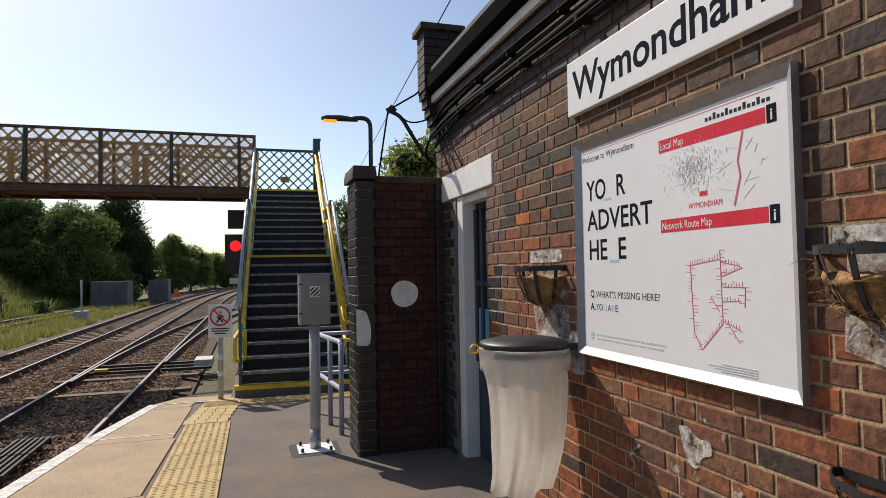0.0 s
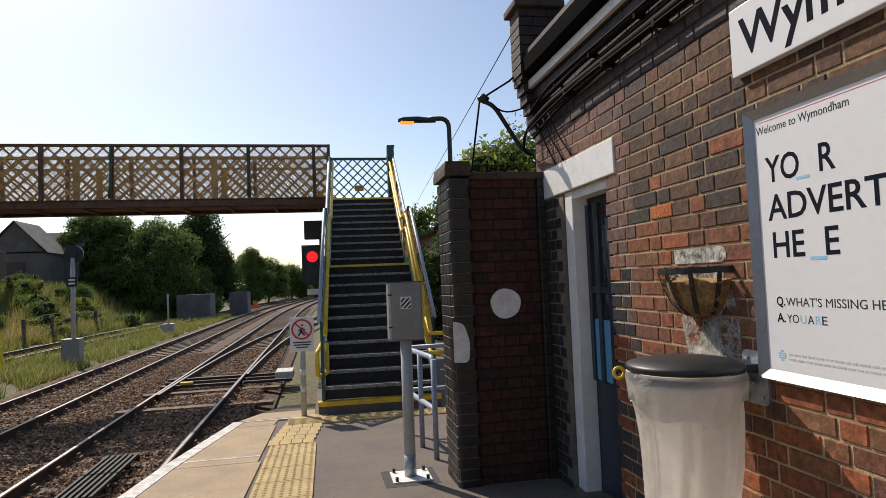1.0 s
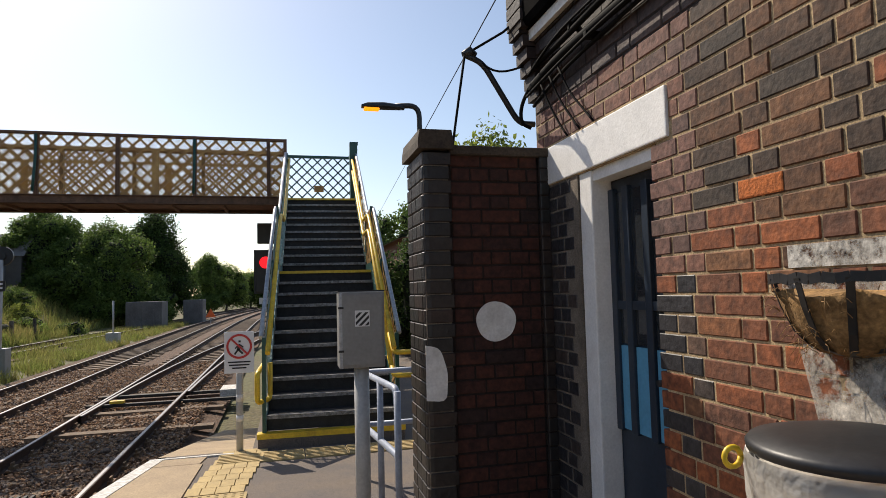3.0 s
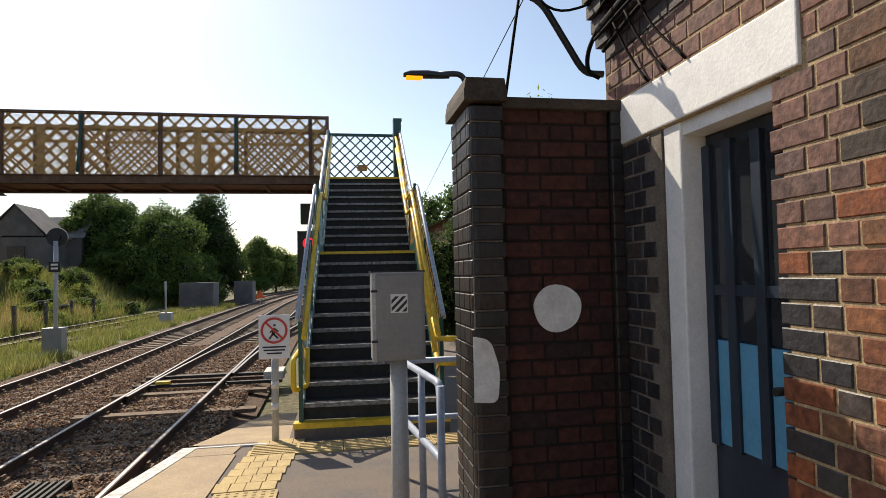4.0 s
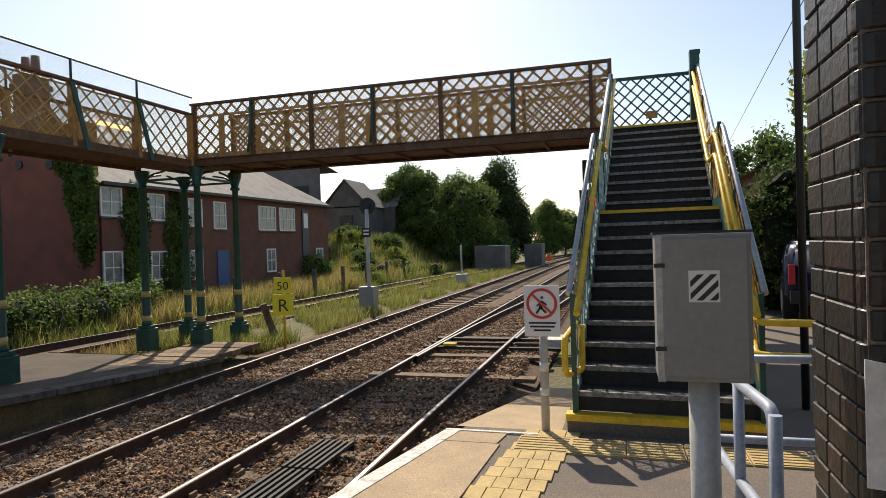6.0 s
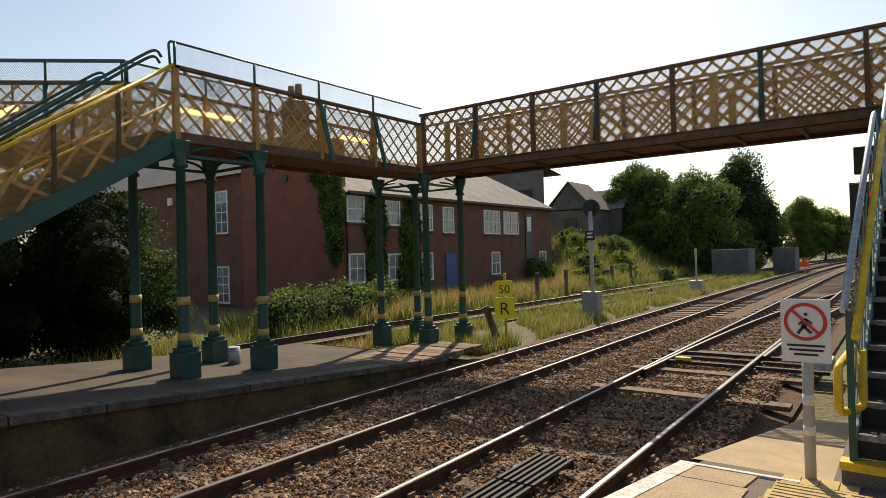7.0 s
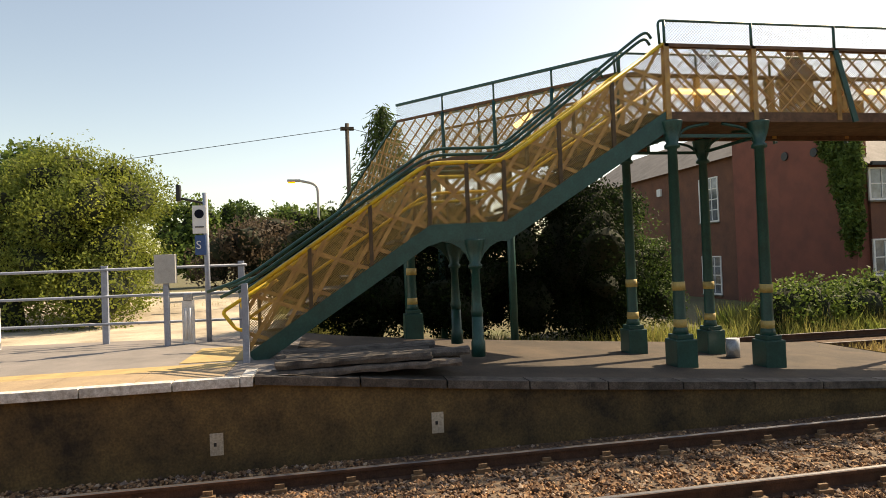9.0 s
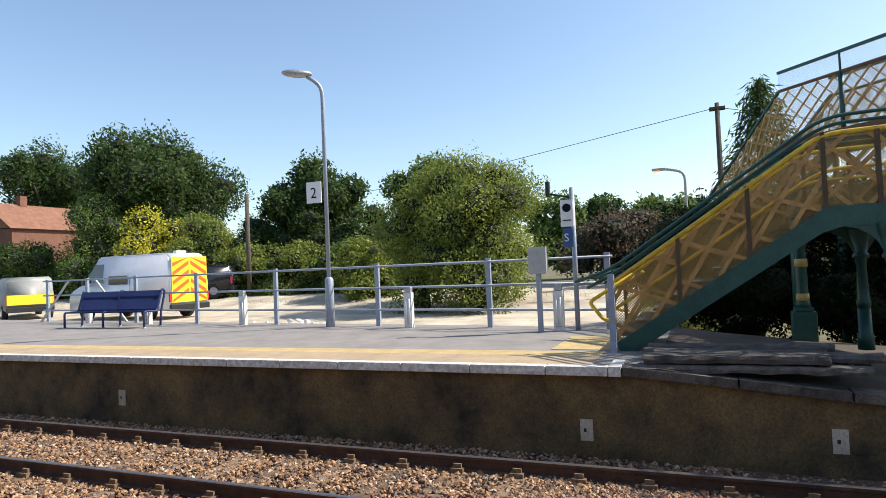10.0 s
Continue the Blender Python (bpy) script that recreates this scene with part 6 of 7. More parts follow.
part("wire", tb(bent([(3.2, 4.99, 3.40), (3.32, 4.95, 3.30), (3.52, 4.9, 3.36)], 0.1), 0.007, 5), M_CABLE, bk)
part("overhead_wire", tb([(6.35, 30, 5.63), (3.80, 6, 4.46), (2.95, -2, 4.06)], 0.006, 5), M_CABLE, bk)

# ---- sleepers, chairs, grating, boxes on the track ----
sl = thing("track_sleepers", "weathered timber sleepers across the main tracks", "sleepers", "", "structure")
bm = bmesh.new()
box(bm, -1.25, 1.25, -0.125, 0.125, -0.13, 0, bev=0.01)
s0 = bpy.data.meshes.new("sleeper")
bm.to_mesh(s0)
bm.free()
s0.materials.append(M_SLEEPER)
n = 0
for xc in (-0.75, -3.88):
    y = -8.0
    while y < 62:
        o = new("sleeper", s0)
        o.parent = sl
        o.matrix_basis = Matrix.Translation((xc + bend(y) + rng.uniform(-0.04, 0.04), y, rz(xc) - 0.152)) @ Matrix.Rotation(-0.027, 4, "Y") @ Matrix.Rotation(rng.uniform(-0.02, 0.02), 4, "Z")
        y += 0.66 + rng.uniform(-0.03, 0.03)
chv, chf = [], []
def block(V, F, cx, cy, cz, a, b, c):
    n = len(V)
    V += [(cx + sx * a, cy + sy * b, cz + sz * c) for sz in (0, 1) for sx, sy in ((-1, -1), (1, -1), (1, 1), (-1, 1))]
    F += [(n, n + 3, n + 2, n + 1), (n + 4, n + 5, n + 6, n + 7)] + [(n + k, n + (k + 1) % 4, n + 4 + (k + 1) % 4, n + 4 + k) for k in range(4)]
for o in list(sl.children):
    x, y = o.matrix_basis.translation.xy
    if y < 30:
        for rx in (0.0, -1.505) if x > -2 else (-3.125, -4.63):
            for d in (-0.095, 0.095):
                block(chv, chf, rx + d, y, rz(rx) - 0.152, 0.035, 0.07, 0.05)
                block(chv, chf, rx + d * 0.9, y, rz(rx) - 0.10, 0.012, 0.045, 0.04)
ch = mesh_from("rail_chair", chv, chf, M_CLIP)
ch.parent = sl
ch["kind"] = "stuff"

sr = np.random.RandomState(5)
def stones(name, count, fx, fy, fzz, smin, smax, material):
    """Broken stones: squashed, turned octahedra."""
    base = np.array([(1, 0, 0), (0, 1, 0), (-1, 0, 0), (0, -1, 0), (0, 0, 1), (0, 0, -1)], float)
    tri = np.array([(0, 1, 4), (1, 2, 4), (2, 3, 4), (3, 0, 4), (1, 0, 5), (2, 1, 5), (3, 2, 5), (0, 3, 5)])
    V, F = [], []
    for k in range(count):
        x, y = fx(), fy()
        s = smin + (smax - smin) * sr.rand() ** 2
        q = base * (s * (0.6 + 0.6 * sr.rand(6, 1))) * np.array((1, 0.8, 0.65))
        a, b = sr.rand() * 6.28, sr.rand() * 1.2
        R = np.array(((math.cos(a), -math.sin(a), 0), (math.sin(a), math.cos(a), 0), (0, 0, 1))) @ np.array(((1, 0, 0), (0, math.cos(b), -math.sin(b)), (0, math.sin(b), math.cos(b))))
        q = q @ R.T + np.array((x, y, fzz(x, y)))
        V.append(q)
        F.append(tri + 6 * k)
    V, F = np.concatenate(V), np.concatenate(F)
    ob = mesh_from(name, V.tolist(), F.tolist(), material)
    return tagged(ob, "loose brown and grey ballast stones", "ballast", "", "stuff")
def far_y():
    return 2.0 + 22 * sr.rand() ** 1.6
stones("ballast_stones", 88000, lambda: sr.uniform(-5.45, 0.6), far_y, lambda x, y: (-0.160 if x > -5 else -0.20) + rz(x) + sr.uniform(-0.012, 0.018), 0.022, 0.05, M_STONES)
stones("ballast_stones_near", 36000, lambda: sr.uniform(-5.45, -1.6), lambda: sr.uniform(-8, 4), lambda x, y: -0.162 + rz(x) + sr.uniform(-0.012, 0.018), 0.022, 0.05, M_STONES)

stones("ballast_stones_platform", 15000, lambda: sr.uniform(-1.7, 0.35), lambda: sr.uniform(-8, 2.6), lambda x, y: -0.162 + rz(x) + sr.uniform(-0.012, 0.018), 0.022, 0.05, M_STONES)

gt = thing("track_grating", "black slatted grating lying between the rails", "grating")
for y0 in (7.44, 8.30):
    for k in range(6):
        part("slat", bx(-0.86 + 0.07 * k, -0.828 + 0.07 * k, y0, y0 + 0.82, -0.05, -0.015), M_TREAD, gt)
    for y in (y0, y0 + 0.40, y0 + 0.78):
        part("cross_bar", bx(-0.87, -0.47, y, y + 0.04, -0.11, -0.05), M_TREAD, gt)
pt = thing("point_rodding", "flat bars and timbers of the points across the track", "points gear")
for y, m in ((15.2, M_TREAD), (15.75, M_RAIL), (16.3, M_TREAD)):
    part("stretcher", bx(-1.7, 1.15, y, y + 0.1, -0.12, -0.06, bev=0.01), m, pt)
for y in (14.6, 16.8, 12.8):
    part("bearer", bx(-1.9, 0.9, y, y + 0.24, -0.20, -0.135), M_SLEEPER, pt)
part("white_cover", bx(0.75, 1.15, 15.5, 16.2, -0.1, 0.06, bev=0.02), M_EDGE, pt, "pale cover box")
part("yellow_tip", bx(-1.28, -1.02, 15.2, 15.34, -0.05, 0.0), M_YELLOW, pt)

# ---- far platform furniture ----
fence = thing("platform_fence", "galvanised steel post and rail fence behind the platform", "fence")
def fence_at(s):
    return Vector((-9.55 - 0.145 * (2.2 - s), s, 0.70))
fy = [2.2, -0.10, -2.75, -5.75, -8.6, -11.2, -13.6, -15.8]
for y in fy:
    p = fence_at(y)
    part("post", bx(p.x - 0.035, p.x + 0.035, y - 0.05, y + 0.05, 0.62, 2.05, bev=0.006), M_BLUEGREY, fence)
for h in (1.98, 1.52, 1.05):
    a, b = fence_at(2.3), fence_at(-16)
    part("rail", tb([(a.x + 0.04, a.y, h), (b.x + 0.04, b.y, h + 0.02)], 0.024, 8), M_BLUEGREY, fence)
for y in (-13.2, -14.6):
    p = fence_at(y)
    bm = bmesh.new()
    bar(bm, (p.x, y, 2.0), (p.x, y + (1.3 if y > -14 else -1.3), 0.7), 0.05, 0.05)
    part("brace", bm, M_POLE, fence)


def lamp_post(x, y, z, top):
    l = thing("platform_lamp_tall", "tall grey street lamp post on the platform", "street lamp")
    part("base", tb([(x, y, z - 0.05), (x, y, z + 1.05), (x, y, z + 1.1)], [0.10, 0.095, 0.06], 14), M_BLUEGREY, l)
    part("post", tb(bent([(x, y, z + 1.05), (x, y, top), (x + 0.2, y - 0.25, top + 0.2)], 0.25), 0.045, 10), M_BLUEGREY, l)
    bm = bmesh.new()
    m = Matrix.Translation((x + 0.33, y - 0.42, top + 0.26)) @ Matrix.Rotation(-0.9, 4, "Z") @ Matrix.Diagonal((0.34, 0.13, 0.09, 1))
    bmesh.ops.create_uvsphere(bm, u_segments=16, v_segments=8, radius=1, matrix=m)
    for f in bm.faces:
        f.smooth = True
    part("lantern", bm, M_GALV, l, "silver lantern head")
    return l
tall = lamp_post(-10.1, -3.86, 0.70, 6.05)
part("number_plate", bx(-10.02, -10.0, -4.30, -3.92, 3.45, 3.92), M_SIGN, tall, "white plate with the figure 2")
text_mesh("2", 0.34, Matrix.Translation((-9.995, -4.2, 3.56)) @ Euler((radians(90), 0, radians(90))).to_matrix().to_4x4(), M_INK, "figure", tall)

fc = thing("platform_cabinet", "small grey cabinet on a post", "cabinet")
part("body", bx(-9.12, -8.98, 0.93, 1.25, 1.72, 2.19, bev=0.01), M_POLE, fc)
part("post", bx(-9.09, -9.01, 1.05, 1.13, 0.68, 1.75), M_BLUEGREY, fc)
for y, x in ((1.38, -9.25), (-1.84, -9.9), (-6.78, -10.75), (-10.2, -11.0), (-13.1, -11.5)):
    lt = thing("light_column", "short white fluorescent light column", "lamp", "low platform lights")
    part("body", bx(x - 0.05, x + 0.07, y - 0.09, y + 0.09, 0.68, 1.42, bev=0.015), M_WHITE_OLD, lt)
    part("tube", tb([(x + 0.08, y - 0.03, 0.78), (x + 0.08, y - 0.03, 1.3)], 0.02, 8), M_SIGN, lt)
    part("tube", tb([(x + 0.08, y + 0.04, 0.78), (x + 0.08, y + 0.04, 1.3)], 0.02, 8), M_SIGN, lt)
    part("head", bx(x - 0.05, x + 0.08, y - 0.07, y + 0.07, 1.42, 1.54, bev=0.02), M_GALV, lt)
sp = thing("s_sign_post", "grey post with a blue S plate and a white notice", "sign")
part("post", tb([(-9.35, 1.68, 0.65), (-9.35, 1.68, 3.22)], 0.045, 10), M_BLUEGREY, sp)
part("stop_plate", bx(-9.29, -9.27, 1.51, 1.68, 2.17, 2.50), M_BLUEDOOR, sp, "blue plate with a white S")
part("notice", bx(-9.29, -9.27, 1.48, 1.70, 2.53, 3.00), M_SIGN, sp, "white notice with a dark symbol")
text_mesh("S", 0.20, Matrix.Translation((-9.265, 1.525, 2.27)) @ Euler((radians(90), 0, radians(90))).to_matrix().to_4x4(), M_SIGN, "letter", sp)
part("symbol", tb([(-9.27, 1.59, 2.86), (-9.262, 1.59, 2.86)], 0.075, 20), M_INK, sp)
part("text_bar", bx(-9.272, -9.262, 1.52, 1.66, 2.63, 2.65), M_INK_GREY, sp)
part("camera_hood", bx(-9.42, -9.30, 1.22, 1.29, 3.08, 3.36, bev=0.015), M_BLACK, sp)
part("camera_arm", tb([(-9.36, 1.26, 3.14), (-9.36, 1.68, 3.04)], 0.02, 6), M_BLACK, sp)
fp = thing("end_post", "grey steel post at the foot of the stairs", "post")
part("post", bx(-6.66, -6.58, 2.58, 2.66, 0.6, 1.72, bev=0.01), M_BLUEGREY, fp)
for y, z in ((2.42, 0.0), (4.88, 0.03), (-4.75, 0.08)):
    mk = thing("wall_marker", "small white marker plate on the platform face", "sign", "wall markers")
    part("plate", bx(-5.49, -5.475, y - 0.07, y + 0.07, z - 0.12, z + 0.12), M_GRAVEL, mk)
    part("hole", bx(-5.474, -5.472, y - 0.03, y + 0.0, z - 0.02, z + 0.02), M_BLACK, mk)

bench = thing("platform_bench", "navy blue metal bench on the platform", "bench")
by0, by1, bxx = -12.0, -9.1, -9.9
bm = bmesh.new()
sec = [(-0.02, 1.10), (0.0, 1.13), (-0.10, 1.15), (-0.36, 1.12), (-0.42, 1.17), (-0.50, 1.50), (-0.53, 1.62), (-0.555, 1.64)]
rows_ = [[bm.verts.new((bxx + a, y, z - 0.006 * o)) for a, z in sec] for y, o in ((by0 + 0.06, 0), (by1 - 0.06, 0))]
for k in range(len(sec) - 1):
    bm.faces.new((rows_[0][k], rows_[0][k + 1], rows_[1][k + 1], rows_[1][k])).smooth = True
bmesh.ops.solidify(bm, geom=bm.faces[:], thickness=0.012)
part("seat_shell", bm, M_NAVY, bench, "perforated navy steel seat and back")
for y in (by0 + 0.03, (by0 + by1) / 2, by1 - 0.03):
    part("leg_frame", tb(bent([(bxx + 0.02, y, 0.70), (bxx + 0.02, y, 1.13), (bxx - 0.38, y, 1.11), (bxx - 0.56, y, 1.68), (bxx - 0.66, y, 1.60), (bxx - 0.52, y, 1.1), (bxx - 0.48, y, 0.70)], 0.08), 0.028, 8), M_NAVY, bench)
    for x in (bxx + 0.02, bxx - 0.48):
        part("foot", tb([(x, y, 0.70), (x, y, 0.735)], 0.05, 10), M_GALV, bench, "steel foot plate")
rb = thing("rubble_pile", "heap of white broken rubble and bags", "rubble")
rr = random.Random(9)
for k in range(60):
    m = Matrix.Translation((-11.9 + rr.gauss(0, 0.35), -6.0 + rr.gauss(0, 0.9), G + 0.03 + rr.random() * 0.30)) @ Euler((rr.random() * 3, rr.random() * 3, rr.random() * 3)).to_matrix().to_4x4() @ Matrix.Diagonal((rr.uniform(0.05, 0.14), rr.uniform(0.05, 0.12), rr.uniform(0.02, 0.06), 1))
    bm = bmesh.new()
    bmesh.ops.create_icosphere(bm, subdivisions=1, radius=1, matrix=m)
    part("rubble", bm, M_WHITE_OLD, rb)
mc = thing("metal_canister", "small steel canister beside the column", "canister")
part("body", tb([(-7.75, 10.35, 0.05), (-7.75, 10.35, 0.42)], 0.11, 16), M_GALV, mc)

# ---- vehicles in the yard ----
def vehicle(name, label, M, L, Wd, H, bonnet, paint, bumper_z=0.45, roof_in=0.12):
    v = thing(name, label, "vehicle")
    prof = [(0.0, 0.42), (0.0, H * 0.55), (0.06, H * 0.93), (0.25, H), (L - bonnet - 0.9, H), (L - bonnet, H * 0.58), (L - 0.15, H * 0.46), (L, H * 0.36), (L, 0.38)]
    bm = bmesh.new()
    rows = []
    for s in (-1, 1):
        for inset, cut in ((0.0, 0),):
            rows.append([bm.verts.new(M @ Vector((x, s * (Wd / 2 - (roof_in if z > H * 0.7 else 0)), z))) for x, z in prof])
    a, b = rows
    bm.faces.new(a)
    bm.faces.new(b[::-1])
    for k in range(len(prof)):
        j = (k + 1) % len(prof)
        bm.faces.new((a[k], b[k], b[j], a[j]))
    bmesh.ops.recalc_face_normals(bm, faces=bm.faces[:])
    bmesh.ops.bevel(bm, geom=bm.edges[:], offset=0.06, segments=3, affect="EDGES")
    for f in bm.faces:
        f.smooth = True
    part("body", bm, paint, v)
    for x in (L * 0.2, L * 0.82):
        for s in (-1, 1):
            w = part("wheel", tb([M @ Vector((x, s * (Wd / 2 - 0.2), 0.34)), M @ Vector((x, s * (Wd / 2 + 0.02), 0.34))], 0.34, 20), M_TYRE, v, "black tyre")
            part("rim", tb([M @ Vector((x, s * (Wd / 2 + 0.0), 0.34)), M @ Vector((x, s * (Wd / 2 + 0.03), 0.34))], 0.20, 16), M_HUB, w)
    bm = bmesh.new()
    w = Wd / 2 - 0.16
    prism(bm, [M @ Vector(q) for q in ((L - bonnet - 0.05, -w, H * 0.60), (L - bonnet - 0.05, w, H * 0.60), (L - bonnet - 0.78, w - 0.06, H * 0.95), (L - bonnet - 0.78, -w + 0.06, H * 0.95))], M.to_3x3() @ Vector((0.02, 0, 0.012)))
    part("windscreen", bm, M_GLASS, v, "dark windscreen")
    part("bumper", bx(-0.08, 0.05, -Wd / 2 + 0.05, Wd / 2 - 0.05, 0.36, 0.60, m=M, bev=0.03), M_BLACK, v)
    for s in (-1, 1):
        e = Wd / 2
        xa, xf, xt = L - bonnet - 1.25, L - bonnet - 0.10, L - bonnet - 0.72
        bm = bmesh.new()
        prism(bm, [M @ Vector((x, s * (e - (roof_in + 0.0) * (z - H * 0.57) / (H * 0.36) * 0.9 + 0.004), z)) for x, z in ((xa, H * 0.59), (xf, H * 0.59), (xt, H * 0.88), (xa, H * 0.88))], M.to_3x3() @ Vector((0, s * 0.006, 0)))
        part("side_window", bm, M_GLASS, v, "dark side window")
        part("door_mirror", bx(L - bonnet - 0.28, L - bonnet - 0.10, s * e - 0.02 if s > 0 else s * e - 0.16, s * e + 0.16 if s > 0 else s * e + 0.02, H * 0.56, H * 0.66, m=M, bev=0.02), M_BLACK, v)
        part("sill_trim", bx(L * 0.28, L * 0.74, s * (e - 0.004) - 0.012, s * (e - 0.004) + 0.012, 0.40, 0.56, m=M, bev=0.004), M_BLACK, v)
        part("tail_light", bx(-0.03, 0.05, s * (Wd / 2 - 0.09) - 0.05, s * (Wd / 2 - 0.09) + 0.05, 0.70, 1.05, m=M), M_RED_RING, v)
    return v


hv = Vector((-0.056, -0.998, 0)).normalized()
def vehicle_frame(x, y, z, h):
    return Matrix.Translation((x, y, z)) @ Matrix.Rotation(math.atan2(h.y, h.x), 4, "Z")
MV = vehicle_frame(-17.6, -15.2, G, hv)
van = vehicle("works_van", "silver works van with red and yellow chevrons on its rear doors", MV, 6.0, 2.02, 2.62, 0.95, M_VAN)
part("chevron_board", bx(-0.035, -0.015, -0.88, 0.88, 0.66, 2.46, m=MV, bev=0.004), M_LIME, van, "yellow reflective rear panel")
for s in (-1, 1):
    for k in range(5):
        z = 0.62 + 0.36 * k
        bm = bmesh.new()
        pts = [(0.05 * s, z + 0.45), (0.05 * s, z + 0.61), (0.84 * s, z + 0.05 + 0.16 - 0.21 + 0.16), (0.84 * s, z + 0.0)]
        pts = [(y, min(2.44, max(0.68, zz))) for y, zz in pts]
        if max(p[1] for p in pts) - min(p[1] for p in pts) < 0.05:
            continue
        prism(bm, [MV @ Vector((-0.037, y, zz)) for y, zz in pts], MV.to_3x3() @ Vector((-0.006, 0, 0)))
        part("chevron", bm, M_ORANGE, van)
for s in (-1, 1):
    part("side_glass", bx(2.35, 3.45, s * 1.005 - 0.006, s * 1.005 + 0.006, 1.45, 1.80, m=MV), M_GLASS, van, "dark side glass")
    part("door_seam", bx(2.2, 2.215, s * 0.988 - 0.005, s * 0.988 + 0.005, 0.62, 1.66, m=MV), M_BLACK, van)
part("beacon", bx(0.4, 0.6, -0.25, 0.25, 2.60, 2.72, m=MV, bev=0.02), M_WHITE, van)
MT = vehicle_frame(-17.5, -24.5, G, Vector((-0.45, -0.9, 0)).normalized())
truck = vehicle("works_pickup", "grey works pickup with a yellow rear board", MT, 5.0, 1.95, 1.95, 1.1, M_GREY_BOX)
part("chevron_board", bx(-0.06, -0.03, -0.9, 0.9, 0.7, 1.15, m=MT), M_LIME, truck)
MC = vehicle_frame(-24.6, -18.9, yard_z(-24.6), Vector((0.45, -0.89, 0)).normalized())
vehicle("parked_car", "black parked estate car with silver wheels", MC, 4.4, 1.85, 1.65, 1.2, M_CAR)

vehicle("parked_van", "dark blue parked vehicle behind the steps", vehicle_frame(5.9, 15.2, 0.42, Vector((0.15, 1, 0)).normalized()), 4.2, 1.8, 1.45, 1.1, M_NAVY)

# ---- plants ----
def leaves(name, blobs, count, size, material, parent=None, seed=1, squash=1.0, hollow=0.55):
    """Leaf blades scattered through the shells of several rounded masses."""
    r = np.random.RandomState(seed)
    w = np.array([b[3] * b[4] for b in blobs], float)
    pick = r.choice(len(blobs), count, p=w / w.sum())
    C = np.array([b[:3] for b in blobs])[pick]
    R = np.array([b[3:6] for b in blobs])[pick]
    d = r.normal(size=(count, 3))
    d /= np.linalg.norm(d, axis=1)[:, None]
    lump = 1 + 0.16 * np.sin(d[:, 0] * 7 + pick) * np.cos(d[:, 2] * 6 + pick * 2) + 0.12 * np.sin(d[:, 1] * 13 + pick)
    rad = (hollow + (1.04 - hollow) * r.rand(count) ** 0.45) * lump
    rad += (r.rand(count) < 0.14) * r.rand(count) * 0.13
    P = C + d * R * rad[:, None]
    s = size * (0.6 + 0.8 * r.rand(count))
    u = r.normal(size=(count, 3))
    u /= np.linalg.norm(u, axis=1)[:, None]
    v = np.cross(u, d + 0.4 * r.normal(size=(count, 3)))
    v /= np.linalg.norm(v, axis=1)[:, None] + 1e-9
    u, v = u * s[:, None], v * (s * 0.55)[:, None]
    V = np.stack((P - u, P + v, P + u, P - v), 1).reshape(-1, 3)
    me = bpy.data.meshes.new(name)
    me.vertices.add(len(V))
    me.vertices.foreach_set("co", V.ravel())
    me.loops.add(len(V))
    me.loops.foreach_set("vertex_index", np.arange(len(V)))
    me.polygons.add(count)
    me.polygons.foreach_set("loop_start", np.arange(0, len(V), 4))
    me.update(calc_edges=True)
    me.materials.append(material)
    ob = new(name, me)
    if parent:
        ob.parent = parent
    return ob


# Adds dark lumps that block light and stand in for a crown's inner shade.
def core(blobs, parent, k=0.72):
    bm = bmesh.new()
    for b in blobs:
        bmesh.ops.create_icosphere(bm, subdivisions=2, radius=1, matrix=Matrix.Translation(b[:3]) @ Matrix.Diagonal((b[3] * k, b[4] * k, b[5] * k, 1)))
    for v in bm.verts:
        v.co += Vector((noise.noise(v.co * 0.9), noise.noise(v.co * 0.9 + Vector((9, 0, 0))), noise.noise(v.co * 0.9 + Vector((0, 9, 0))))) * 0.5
    return part("inner_foliage", bm, M_CORE, parent, "dark added lump standing in for shaded inner leaves")


def tree(label, x, y, z, h, w, material, count, size, seed, name="tree", low=0.25):
    """A trunk with limbs and a crown of many leaf clumps, uneven in outline."""
    t = thing(name, label, "tree" if name == "tree" else "bush")
    r = random.Random(seed)
    trunk = h * low + 0.6
    if name == "tree":
        bm = bmesh.new()
        tube(bm, [(x, y, z - 0.3), (x + 0.05, y, z + trunk * 0.6), (x, y + 0.1, z + h * 0.7)], [0.03 * h, 0.022 * h, 0.006 * h], 8)
        for k in range(6):
            a = k * 1.05 + r.random()
            zz = z + h * r.uniform(0.25, 0.5)
            tube(bm, [(x, y, zz), (x + math.cos(a) * w * 0.2, y + math.sin(a) * w * 0.2, zz + h * 0.14), (x + math.cos(a) * w * 0.34, y + math.sin(a) * w * 0.34, zz + h * 0.22)], [0.012 * h, 0.008 * h, 0.003 * h], 6)
        part("trunk", bm, M_BARK, t)
    blobs = []
    for k in range(24):
        a = 2 * math.pi * k / 6.5 + r.random()
        f = r.uniform(0.12, 0.38)
        zc = z + h * (low + (0.93 - low) * r.uniform(0.12, 0.86))
        s = w * r.uniform(0.11, 0.22) * (1.15 - 0.5 * (zc - z) / h)
        blobs.append((x + math.cos(a) * w * f, y + math.sin(a) * w * f, zc, s, s, min(s * 0.9, z + h - zc + 0.02)))
    blobs.append((x, y, z + h * (low + 1) / 2, w * 0.30, w * 0.30, h * (1 - low) * 0.46))
    blobs.append((x, y, z + h * 0.84, w * 0.2, w * 0.2, h * 0.15))
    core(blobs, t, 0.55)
    leaves("crown", blobs, int(count * 3.0), size * 0.53, material, t, seed, hollow=0.5)
    return t


